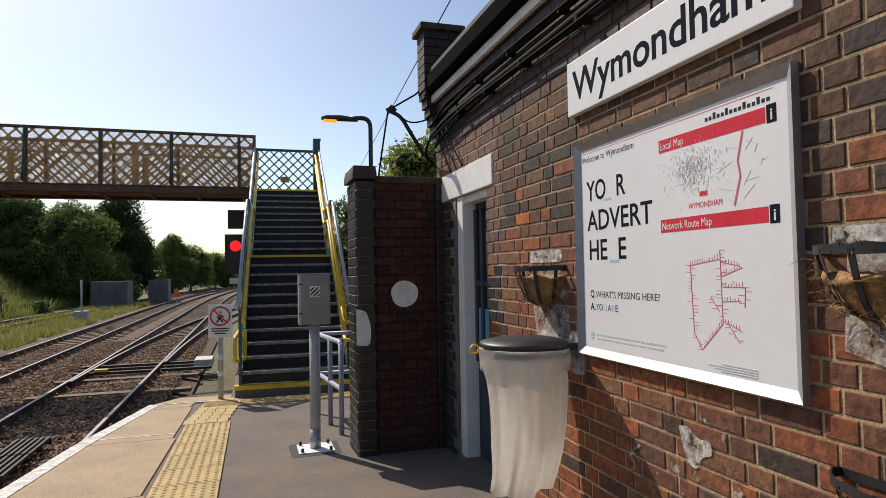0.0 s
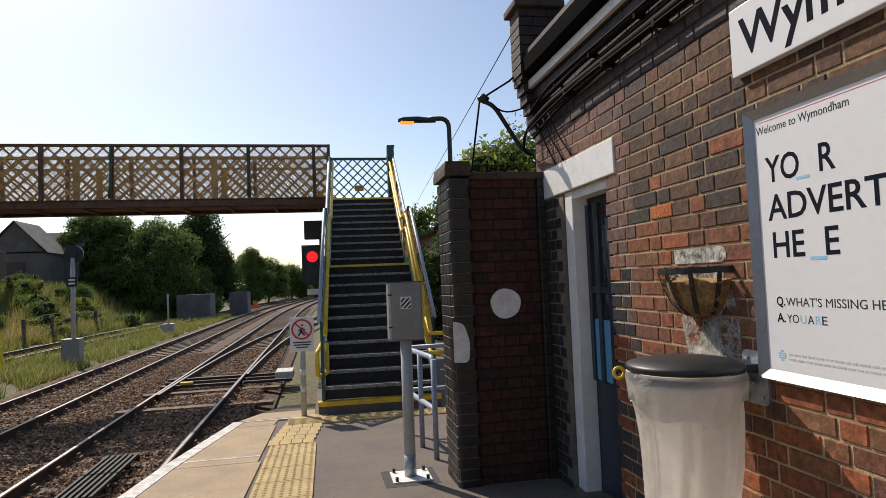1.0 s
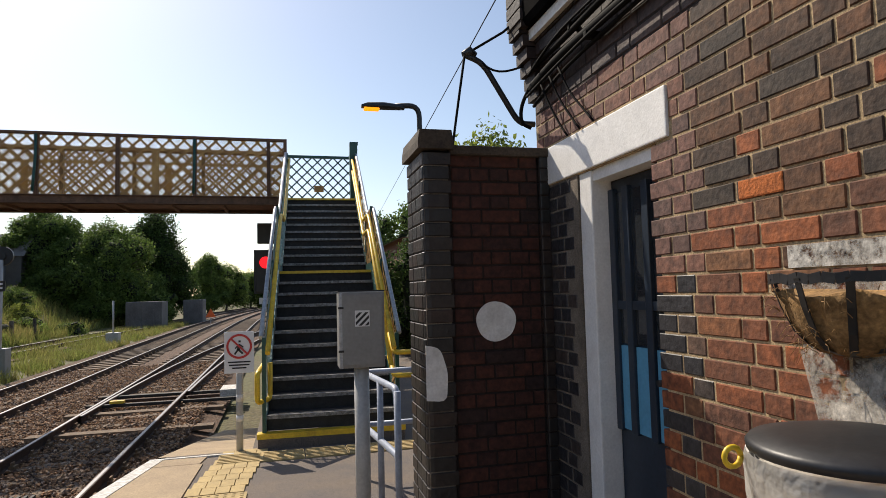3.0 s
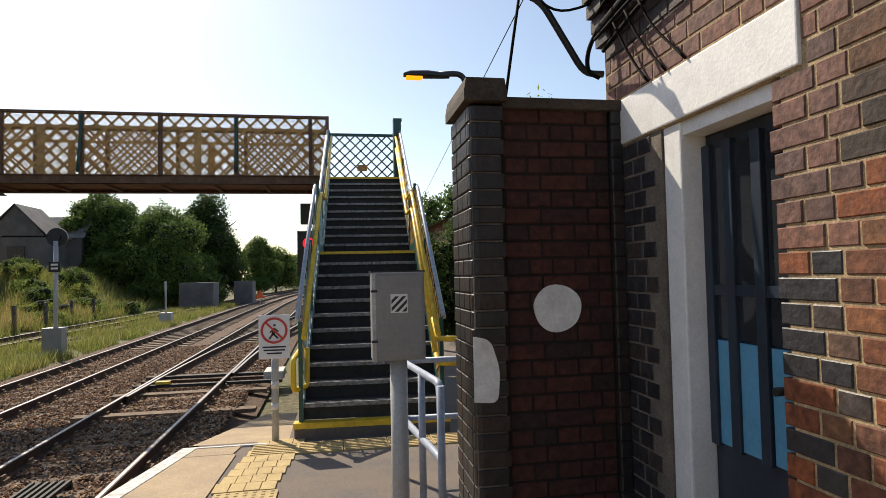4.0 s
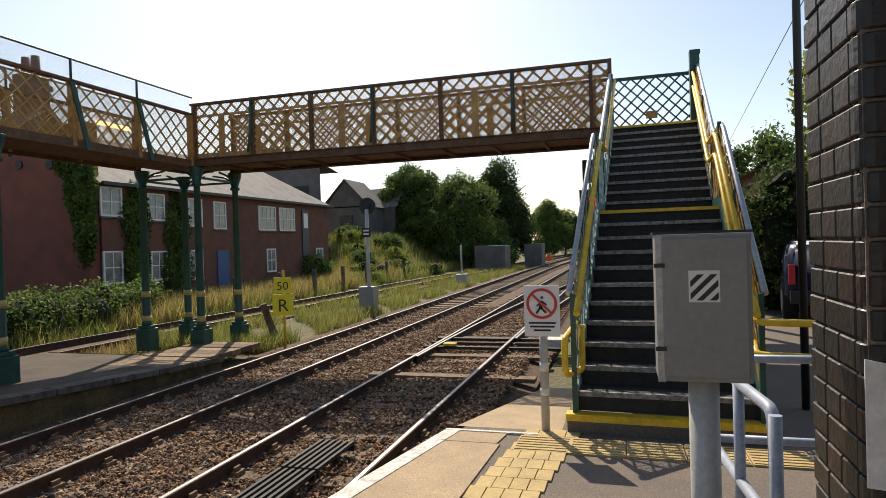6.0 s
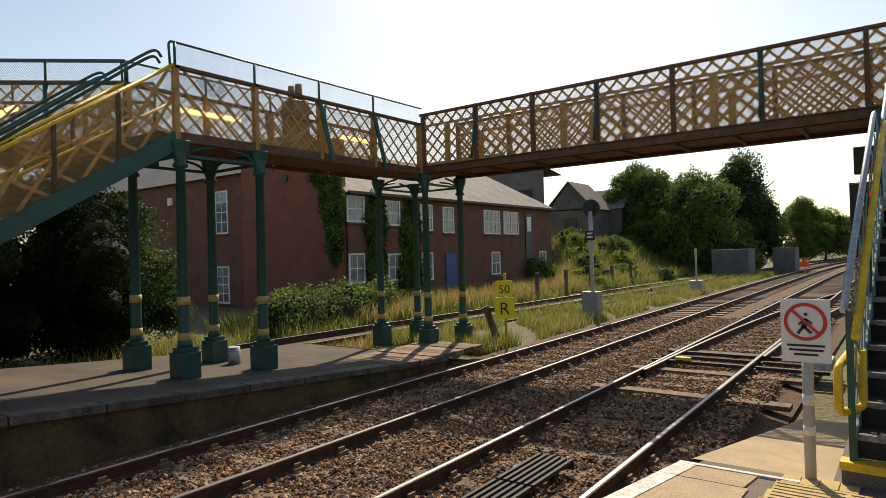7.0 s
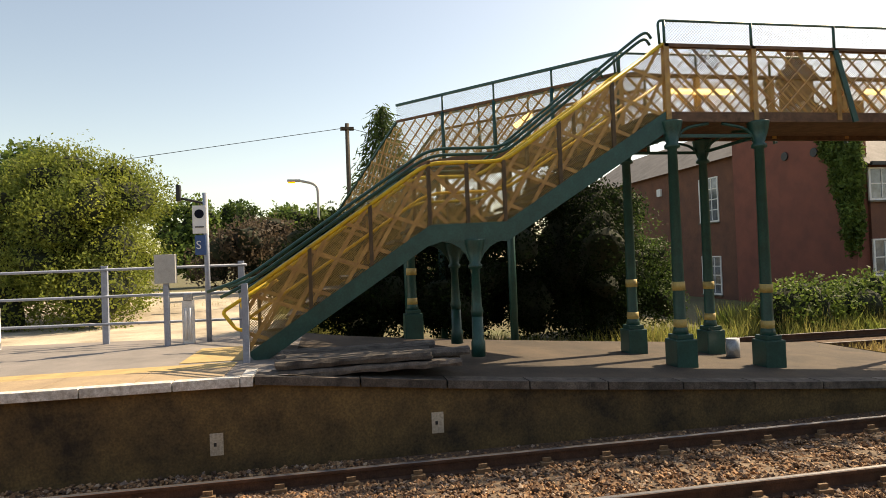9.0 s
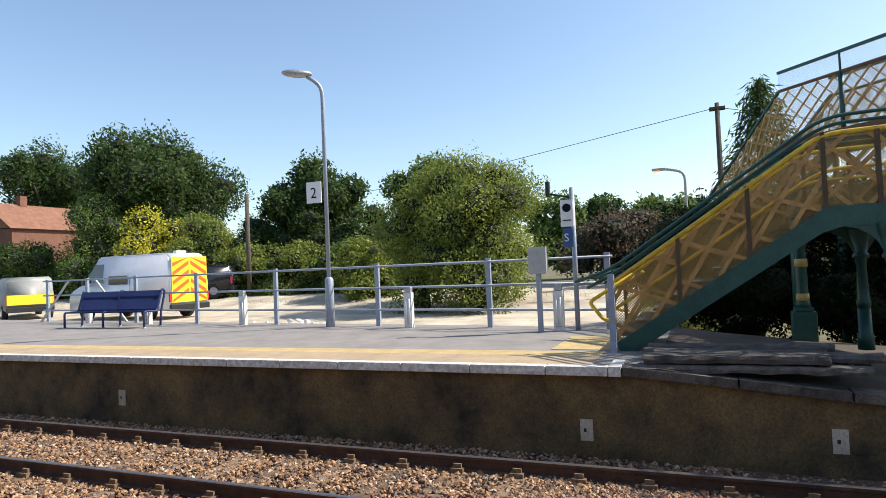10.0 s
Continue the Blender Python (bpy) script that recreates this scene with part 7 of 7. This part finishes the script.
tree("large light green hawthorn bush behind the yard", -20.5, -4.6, G, 5.9, 7.2, M_LEAF_LT, 27000, 0.095, 21, "bush", 0.0)
tree("broad dark green oak tree", -33, -33, G, 12.7, 12.5, M_LEAF_DK, 15000, 0.24, 22)
tree("dark green oak tree behind the shrubs", -33, -19.5, G, 9.3, 7.0, M_LEAF_DK, 9000, 0.24, 23)
tree("dark green oak tree behind the houses", -56, -77.5, G, 21.0, 16, M_LEAF_DK, 9000, 0.36, 24)
tree("green tree behind the hawthorn", -34, -11.5, G, 8.6, 7, M_LEAF, 9000, 0.22, 25)
for k, (x, y, h, w, m) in enumerate(((-27, -32, 7.4, 6, M_LEAF), (-27, -27.8, 6.2, 5.6, M_LEAF_YL), (-27, -23.5, 5.5, 5.5, M_LEAF_LT), (-27, -38, 4.6, 6, M_LEAF), (-26.5, -19.5, 3.4, 5, M_LEAF_LT), (-26.5, -16, 3.4, 4.5, M_LEAF_LT), (-26.5, -13, 3.3, 5, M_LEAF), (-23.5, -10.5, 3.2, 4, M_LEAF_LT), (-29, -9, 4.6, 6, M_LEAF), (-27, -43, 5, 6, M_LEAF))):
    tree(("yellow flowering shrub at the yard's edge", "leafy green shrub at the yard's edge")[m is not M_LEAF_YL], x, y, G, h, w, m, 5200, 0.15, 40 + k, "bush", 0.02)
for k in range(7):
    tree("leafy green shrub in the belt behind the yard", -32.0 + 0.5 * (k % 3), -37 + 4.6 * k, G, 6.2 - 0.5 * (k % 2), 6.2, (M_LEAF, M_LEAF_DK, M_LEAF)[k % 3], 4500, 0.15, 130 + k, "bush", 0.0)
for k in range(6):
    tree("wooded rise in the distance", -62 - 2 * k, -9 + 4.2 * k, 1.2, 7.9 - 0.3 * k, 9, M_LEAF_DK if k % 2 else M_LEAF, 3000, 0.4, 60 + k, "tree", 0.1)
tree("bare brown thicket behind the yard", -29, 1.0, 0.4, 3.9, 7, M_TWIG, 6000, 0.16, 70, "bush", 0.0)
tree("bare brown thicket behind the fence", -27, 5.5, 0.3, 3.6, 6, M_TWIG, 5000, 0.16, 71, "bush", 0.0)
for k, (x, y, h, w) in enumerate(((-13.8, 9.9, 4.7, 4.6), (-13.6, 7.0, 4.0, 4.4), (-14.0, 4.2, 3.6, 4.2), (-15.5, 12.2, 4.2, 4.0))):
    # All but the last bush wear leaves with that shade painted in.
    tree("dense dark green bush behind the staircase", x, y, -0.3, h, w, M_LEAF_DK if k == 3 else M_LEAF_SHADED, 15000, 0.075, 80 + k, "bush", 0.0)
for k, (x, y, z, h, w) in enumerate(((-18.1, 62, 1.6, 8.4, 7.2), (-12.6, 60, 0.6, 8.0, 8.6), (-9.7, 66, 0.0, 10.6, 8.2), (-14.8, 67, 0.6, 7.2, 7.0), (-8.0, 92, -0.3, 8.0, 6.4), (-6.2, 98, -0.3, 7.0, 8.0), (-3.4, 110, -0.3, 6.2, 8.0), (-0.6, 125, -0.3, 5.6, 9.0), (-16.5, 59, 1.2, 3.4, 4.2), (-12.0, 58, 0.4, 3.2, 4.6), (-8.8, 60, -0.2, 3.0, 4.0))):
    tree("dark green lineside tree" if k < 8 else "low dark green scrub beside the line", x, y, z, h, w, M_LEAF_DK if k in (2, 3) else M_LEAF, 15000 if k < 5 else 7000, 0.20, 90 + k, "tree" if k < 8 else "bush", 0.04)
tree("green tree behind the station", 7.2, 16.5, 0.2, 5.9, 4.5, M_LEAF_LT, 5000, 0.14, 110, "tree", 0.3)
tree("leafy shrub beside the steps", 5.6, 17.5, 0.3, 3.3, 3.2, M_LEAF_DK, 6000, 0.09, 111, "bush", 0.0)
tree("green tree beyond the brick shed", 9.5, 38, 0.0, 7.4, 6, M_LEAF, 4000, 0.2, 112, "tree", 0.2)

cf = thing("conifer", "tall dark conifer with drooping branches", "tree")
part("trunk", tb([(-28, 6.5, 0), (-28, 6.5, 9.4)], [0.2, 0.03], 8), M_BARK, cf)
nr = np.random.RandomState(5)
tips, faces = [], []
for k in range(150):
    f = k / 150
    zz, reach, a = 1.2 + 8.0 * f, 3.2 * (1 - f) ** 0.8 + 0.15, k * 2.4
    out = np.array((math.cos(a), math.sin(a), 0.0))
    for j in range(int(30 + 80 * (1 - f))):
        u = nr.rand() ** 0.7
        c = np.array((-28.0, 6.5, zz)) + out * reach * u + np.array((0, 0, 0.25 * u - 0.55 * u * u * reach / 2.2)) + nr.normal(0, 0.07 + 0.10 * u, 3)
        d = out * 0.10 + nr.normal(0, 0.06, 3) + np.array((0, 0, -0.10))
        w = np.cross(d, nr.normal(0, 1, 3))
        w *= 0.035 / (np.linalg.norm(w) + 1e-6)
        n = len(tips)
        tips += [tuple(c - d), tuple(c + w), tuple(c + d), tuple(c - w)]
        faces.append((n, n + 1, n + 2, n + 3))
mesh_from("foliage", tips, faces, M_LEAF_DK).parent = cf

hg = thing("clipped_hedge", "straggling green hedge below the brick house", "hedge")
blobs = [(-13.0 - 0.1 * k, 15.7 + 0.75 * k, 0.2, 0.8, 0.75, 0.85 + 0.1 * math.sin(k * 2)) for k in range(8)]
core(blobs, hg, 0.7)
leaves("leaves", blobs, 14000, 0.055, M_LEAF, hg, 6)


def blades(name, label, count, fx, fy, hmin, hmax, material, seed, lean=0.35, gap=-9.0):
    """Tufts of upright grass blades standing on the ground."""
    r = np.random.RandomState(seed)
    X, Y = fx(r, count), fy(r, count)
    keep = np.sin(X * 1.9 + 1.3 * np.sin(Y * 0.9 + seed)) + np.sin(Y * 1.3 + 1.7 * np.sin(X * 1.1)) + 0.9 * np.sin(X * 4.3 + Y * 3.1) > gap + r.normal(0, 0.35, count)
    X, Y, count = X[keep], Y[keep], int(keep.sum())
    Z = np.array([gz(a, b) for a, b in zip(X, Y)]) - 0.02
    h = hmin + (hmax - hmin) * r.rand(count)
    a = r.rand(count) * 6.28
    w = 0.008 + 0.018 * h
    P = np.stack((X, Y, Z), 1)
    side = np.stack((np.cos(a), np.sin(a), 0 * a), 1) * w[:, None]
    tip = P + np.stack((r.normal(0, lean, count) * h, r.normal(0, lean, count) * h, h), 1)
    V = np.stack((P - side, P + side, tip), 1).reshape(-1, 3)
    me = bpy.data.meshes.new(name)
    me.vertices.add(len(V))
    me.vertices.foreach_set("co", V.ravel())
    me.loops.add(len(V))
    me.loops.foreach_set("vertex_index", np.arange(len(V)))
    me.polygons.add(count)
    me.polygons.foreach_set("loop_start", np.arange(0, len(V), 3))
    me.update(calc_edges=True)
    me.materials.append(material)
    return tagged(new(name, me), label, "grass", "", "stuff")


blades("lineside_weeds", "green weeds and grass between the tracks", 44000, lambda r, n: r.uniform(-9.3, -5.7, n), lambda r, n: 15.5 + 42 * r.rand(n) ** 1.5, 0.08, 0.5, M_GRASS, 1, 0.35, -0.1)
blades("siding_grass", "yellowing grass along the siding", 22000, lambda r, n: r.uniform(-13.6, -11.6, n), lambda r, n: 6 + 46 * r.rand(n) ** 1.2, 0.12, 0.6, M_GRASS, 2, 0.35, -0.1)
blades("dry_grass", "tall straw-coloured grass before the house", 15000, lambda r, n: r.uniform(-16.0, -12.2, n), lambda r, n: 18.5 + 26 * r.rand(n) ** 1.1, 0.4, 1.0, M_STRAW, 3, 0.25)
blades("house_grass", "green grass among the straw before the house", 16000, lambda r, n: r.uniform(-16.0, -12.2, n), lambda r, n: 15.0 + 30 * r.rand(n) ** 1.1, 0.3, 0.85, M_GRASS, 13, 0.3)
blades("bank_grass", "rough green grass on the embankment", 26000, lambda r, n: r.uniform(-24, -11.5, n), lambda r, n: 38 + 40 * r.rand(n) ** 1.2, 0.3, 1.1, M_GRASS, 4)
blades("yard_weeds", "weeds at the edge of the yard", 9000, lambda r, n: r.uniform(-30, -10.8, n), lambda r, n: 5 - 2.5 * r.rand(n), 0.1, 0.4, M_GRASS, 5)
blades("shrub_foot_grass", "grass at the foot of the shrubs", 14000, lambda r, n: -22 - 8 * r.rand(n) ** 2, lambda r, n: r.uniform(-32, 3, n), 0.1, 0.6, M_GRASS, 6)
blades("column_grass", "grass round the column bases", 5000, lambda r, n: r.uniform(-9.6, -8.6, n), lambda r, n: r.uniform(5, 17, n), 0.08, 0.35, M_STRAW, 7)

for k in range(16):
    x, y = -12.6 - 1.15 * (k % 8) + 0.7 * (k // 8), 38 + 2.1 * (k % 3) + 6.5 * (k // 8)
    tree("tangled green brambles on the embankment", x, y, gz(x, y) - 0.2, 1.0 + 0.35 * ((k * 5) % 4), 2.6, (M_BRAMBLE, M_LEAF_LT, M_LEAF)[k % 3], 2600, 0.085, 160 + k, "bush", 0.0)

# ---- houses over the tracks ----
def window(parent, M, w, h, rows=2, cols=2, label="white framed window"):
    """A framed window in the local plane: x along the wall, z up, y out of the wall towards the viewer (negative)."""
    f = part("window_frame", (lambda bm: ([box(bm, *a, m=M) for a in ((-0.06, w + 0.06, -0.05, 0.02, -0.08, 0.0), (-0.06, w + 0.06, -0.04, 0.02, h, h + 0.06), (-0.06, 0.02, -0.04, 0.02, 0, h), (w - 0.02, w + 0.06, -0.04, 0.02, 0, h))], bm)[1])(bmesh.new()), M_WHITE, parent, label)
    bm = bmesh.new()
    for k in range(1, rows):
        box(bm, 0.02, w - 0.02, -0.03, 0.0, h * k / rows - 0.02, h * k / rows + 0.02, m=M)
    for k in range(1, cols):
        box(bm, w * k / cols - 0.02, w * k / cols + 0.02, -0.032, 0.0, 0.02, h - 0.02, m=M)
    part("glazing_grid", bm, M_WHITE, f)
    part("pane", bx(0.0, w, -0.012, 0.010, 0, h, m=M), M_PANE, f, "pale reflecting glass")
    part("sill", bx(-0.1, w + 0.1, -0.1, 0.0, -0.14, -0.08, m=M), M_STONE, f)


def roof(parent, x0, x1, y0, y1, zl, zr, axis="y", over=0.25, material=M_SLATE, hip=0.0):
    """A pitched roof with its ridge along axis."""
    bm = bmesh.new()
    if axis == "y":
        xm = (x0 + x1) / 2
        a = [(x0 - over, y0 - over, zl - 0.1), (x0 - over, y1 + over, zl - 0.1), (xm, y1 + over - hip, zr), (xm, y0 - over, zr)]
        b = [(x1 + over, y0 - over, zl - 0.1), (xm, y0 - over, zr), (xm, y1 + over - hip, zr), (x1 + over, y1 + over, zl - 0.1)]
        poly(bm, a), poly(bm, b)
        poly(bm, [(x0 - over, y1 + over, zl - 0.1), (x1 + over, y1 + over, zl - 0.1), (xm, y1 + over - hip, zr)])
        poly(bm, [(x0, y0, zl - 0.1), (xm, y0, zr - 0.02), (x1, y0, zl - 0.1)])
    else:
        ym = (y0 + y1) / 2
        poly(bm, [(x0 - over, y0 - over, zl - 0.1), (x0 - over, ym, zr), (x1 + over, ym, zr), (x1 + over, y0 - over, zl - 0.1)])
        poly(bm, [(x0 - over, y1 + over, zl - 0.1), (x1 + over, y1 + over, zl - 0.1), (x1 + over, ym, zr), (x0 - over, ym, zr)])
        for x in (x0, x1):
            poly(bm, [(x, y0, zl - 0.1), (x, ym, zr - 0.02), (x, y1, zl - 0.1)])
    bmesh.ops.recalc_face_normals(bm, faces=bm.faces[:])
    return part("roof", bm, material, parent, "grey slate roof" if material is M_SLATE else "")


hs = thing("brick_house", "long brown brick house with ivy and white windows", "house")
part("wall", bx(-22.4, -16.5, 22.0, 40.6, -0.6, 4.75), M_HOUSE, hs, "brown brick wall")
roof(hs, -22.4, -16.5, 22.0, 40.6, 4.75, 7.0, "y", 0.3, M_SLATE, 4.0)
part("gutter", bx(-16.24, -16.14, 21.8, 40.8, 4.60, 4.72), M_BLACK, hs)
F = lambda y, z: Matrix.Translation((-16.5, y, z)) @ Matrix.Rotation(radians(90), 4, "Z")
for y, z, w, h in ((22.0, 3.5, 0.95, 1.0), (24.4, 3.40, 0.9, 1.0), (26.9, 3.2, 0.85, 1.15), (28.7, 3.10, 0.85, 1.2), (32.5, 3.08, 1.6, 1.2), (34.6, 3.08, 1.6, 1.2), (21.95 + 0.1, 0.9, 0.85, 1.15), (24.5, 0.9, 0.85, 1.1), (26.9, 0.8, 0.8, 1.2), (33.2, 0.8, 0.8, 1.15), (38.9, 0.8, 0.8, 1.1)):
    window(hs, F(y, z), w, h, 2, 2 if w < 1.2 else 4)
part("blue_door", bx(-16.53, -16.44, 28.8, 29.7, -0.3, 2.0), M_BLUEDOOR, hs, "blue door")
part("blue_door", bx(-16.53, -16.44, 37.1, 37.9, -0.3, 4.3), M_DOORBLUE, hs, "tall blue door and panel")
part("door_glass", bx(-16.45, -16.42, 37.25, 37.75, 3.2, 4.1), M_SIGN, hs)
part("gable_wall", bx(-23.0, -16.62, 21.5, 22.05, -0.6, 6.9), M_PINK, hs, "plain pink-red end wall")
for x, z in ((-19.78, 5.5), (-18.29, 5.4)):
    part("wall_tie", tb([(x, 21.44, z), (x, 21.5, z)], 0.17, 12), M_BLACK, hs, "black round tie plate")
ivy = thing("ivy", "green ivy climbing the brick house", "climber")
leaves("front_growth", [(-16.5, 23.7, 3.4, 0.25, 0.75, 1.3), (-16.5, 26.1, 3.2, 0.25, 0.75, 1.4), (-16.5, 26.0, 1.2, 0.25, 0.9, 1.4), (-16.5, 23.6, 1.4, 0.25, 0.7, 1.2)], 16000, 0.085, M_LEAF, ivy, 8, hollow=0.2)
leaves("gable_growth", [(-16.85, 21.45, 4.6, 0.65, 0.3, 1.7), (-16.7, 21.45, 2.9, 0.4, 0.3, 1.2), (-17.3, 21.45, 5.6, 0.7, 0.25, 0.8)], 12000, 0.085, M_LEAF, ivy, 9, hollow=0.2)

wing = thing("brick_wing", "red brick house wing with tall sash windows", "house")
part("wall", bx(-41, -23.0, 21.8, 29, -0.6, 6.2), M_HOUSE, wing, "red brick wall")
roof(wing, -41, -23.0, 21.8, 29, 6.2, 8.6, "x", 0.3)
FW = lambda x, z: Matrix.Translation((x, 21.8, z))
for x in (-26.0, -34.2):
    window(wing, FW(x, 3.35), 1.4, 2.0, 4, 3, "white sash window")
    window(wing, FW(x, -0.1), 1.4, 1.7, 4, 3, "white sash window")
part("alarm_box", bx(-29.9, -29.5, 21.7, 21.8, 5.0, 5.4), M_SIGN, wing)
stack = part("chimney", bx(-25.2, -24.1, 25.8, 26.8, 6.0, 10.6), M_HOUSE, wing, "tall brick chimney stack")
part("chimney_band", bx(-25.3, -24.0, 25.7, 26.9, 9.9, 10.15), M_HOUSE, wing)
for x in (-24.95, -24.35):
    part("chimney_pot", tb([(x, 26.3, 10.6), (x, 26.3, 11.5)], [0.22, 0.18], 12), M_TILEROOF, wing, "clay chimney pot")

mill = thing("grey_mill", "tall dark grey industrial block behind the house", "building")
bm = bmesh.new()
prism(bm, [(-31, 45, 0), (-19.2, 45, 0), (-22.4, 51, 0), (-31, 51, 0)], (0, 0, 8.2))
part("wall", bm, M_GREYWALL, mill)
part("louvre", bx(-21.6, -20.2, 44.9, 45.0, 5.2, 6.6), M_BLACK, mill)
bm = bmesh.new()
prism(bm, [(-19.0, 44.8, 8.2), (-31.2, 44.8, 8.2), (-31.2, 44.8, 9.6), (-23.0, 44.8, 9.6)], (-1.6, 6.3, 0))
part("roof", bm, M_SLATE, mill, "dark low-pitched roof")
shed = thing("gabled_shed", "grey gabled shed with a pale sheet roof", "building", "sheds")
part("wall", bx(-24.0, -19.7, 55, 59, 0, 5.6), M_GREYWALL, shed)
roof(shed, -24.0, -19.7, 55, 59, 5.6, 8.1, "y", 0.3, M_SLATE)
part("window", bx(-22.4, -21.2, 54.9, 55, 3.6, 4.8), M_GLASS, shed)
shed = thing("gabled_shed", "grey shed with a brown sheet roof", "building", "sheds")
part("wall", bx(-23.5, -19.0, 60, 64, 0, 5.8), M_GREYWALL, shed)
roof(shed, -23.5, -19.0, 60, 64, 5.8, 7.7, "x", 0.3, M_SLATE)
for x, w, y in ((-9.3, 2.5, 52), (-6.5, 1.6, 60)):
    cn = thing("metal_container", "weathered grey metal cabin beside the line", "container", "lineside cabins")
    part("body", bx(x, x + w, y, y + 2.4, -0.4, 1.7, bev=0.03), M_GREYWALL, cn)
    for k in range(6):
        part("rib", bx(x + w * (k + 0.5) / 6 - 0.05, x + w * (k + 0.5) / 6 + 0.05, y - 0.05, y, -0.3, 1.6), M_GREYWALL, cn)
tri = thing("lineside_warning", "small orange triangular board by the line", "sign")
bm = bmesh.new()
prism(bm, [(-4.1, 55, 0.3), (-3.3, 55, 0.3), (-3.7, 55, 1.0)], (0, 0.05, 0))
part("board", bm, M_ORANGE, tri)
part("post", tb([(-3.7, 55.05, -0.4), (-3.7, 55.05, 0.5)], 0.04, 8), M_POLE, tri)
lb = thing("lineside_post", "white lineside post on a grey box", "post")
part("box", bx(-6.6, -6.0, 36, 36.5, -0.35, 0.3, bev=0.03), M_POLE, lb)
part("post", tb([(-6.3, 36.2, 0.3), (-6.3, 36.2, 1.9)], 0.05, 8), M_POLE, lb)
for k in range(7):
    p = thing("fence_stake", "weathered timber fence stake", "fence post", "lineside stakes")
    part("stake", bx(-12.3, -12.15, 24 + 3.2 * k, 24.15 + 3.2 * k, -0.4, 0.95), M_TIMBER, p)
cross = thing("timber_crossing", "old timber boards beside the track under the bridge", "timber")
for k in range(8):
    part("board", bx(-7.0, -5.45, 12.3 + 0.36 * k, 12.62 + 0.36 * k, -0.14, -0.03 - 0.005 * (k % 3), bev=0.008), M_OAKBOARD, cross)
stump = thing("leaning_post", "broken leaning timber post", "post")
bm = bmesh.new()
bar(bm, (-6.1, 16.9, -0.35), (-6.35, 16.7, 0.65), 0.16, 0.16)
part("post", bm, M_TIMBER, stump)

# ---- behind the yard ----
for x, y, w, zl, zr in ((-50, -68, 15, 8.2, 11.2), (-58, -36, 10, 4.2, 6.8)):
    h = thing("red_roof_house", "distant house with a red tiled roof", "house", "distant houses")
    part("wall", bx(x - w / 2, x + w / 2, y - 4, y + 4, 0, zl), M_HOUSE, h)
    roof(h, x - w / 2, x + w / 2, y - 4, y + 4, zl, zr, "x", 0.4, M_TILEROOF)
    for k in (-0.3, 0.25):
        part("chimney", bx(x + w * k - 0.4, x + w * k + 0.4, y - 0.4, y + 0.4, zr - 0.8, zr + 1.0), M_HOUSE, h)
bg = thing("bungalow", "distant bungalow with a grey roof", "house", "distant houses")
part("wall", bx(-61, -53, 3.5, 9.5, 0, 4.6), M_WHITE_OLD, bg)
roof(bg, -61, -53, 3.5, 9.5, 4.6, 6.7, "x", 0.4, M_SLATE)
up = thing("utility_pole", "wooden utility pole with a crosspiece", "utility pole")
part("pole", tb([(-26.6, 4.75, 0), (-26.6, 4.75, 8.3)], [0.13, 0.09], 10), M_BARK, up)
part("top_bracket", bx(-26.75, -26.45, 4.45, 5.05, 8.0, 8.12), M_BARK, up)
part("wire", tb([(-26.6, 4.7, 8.1), (-27.5, -9, 6.3), (-30, -22, 6.2)], 0.014, 5), M_CABLE, up)
part("wire", tb([(-26.6, 4.8, 8.1), (-40, 18, 7.6)], 0.014, 5), M_CABLE, up)
u2 = thing("utility_pole", "wooden utility pole among the shrubs", "utility pole")
part("pole", tb([(-24.6, -18.0, 0.5), (-24.6, -18.0, 6.2)], [0.13, 0.1], 10), M_BARK, u2)
rl = thing("road_lamp", "small lit road lamp on a curved post", "street lamp")
part("post", tb(bent([(-23, 3.4, 0.5), (-23, 3.4, 5.1), (-23, 2.7, 5.25)], 0.3), 0.05, 8), M_POLE, rl)
part("lantern", bx(-23.08, -22.92, 2.25, 2.75, 5.20, 5.30, bev=0.03), M_POLE, rl)
part("lens", bx(-23.06, -22.94, 2.28, 2.55, 5.16, 5.20, bev=0.01), M_AMBER, rl, "glowing amber lens")

# ---- behind the steps ----
sh = thing("brick_shed", "brown brick shed with a slate roof", "building")
part("wall", bx(6.3, 14, 24, 32, 0, 4.0), M_HOUSE, sh)
roof(sh, 6.3, 14, 24, 32, 4.0, 5.1, "y", 0.3)
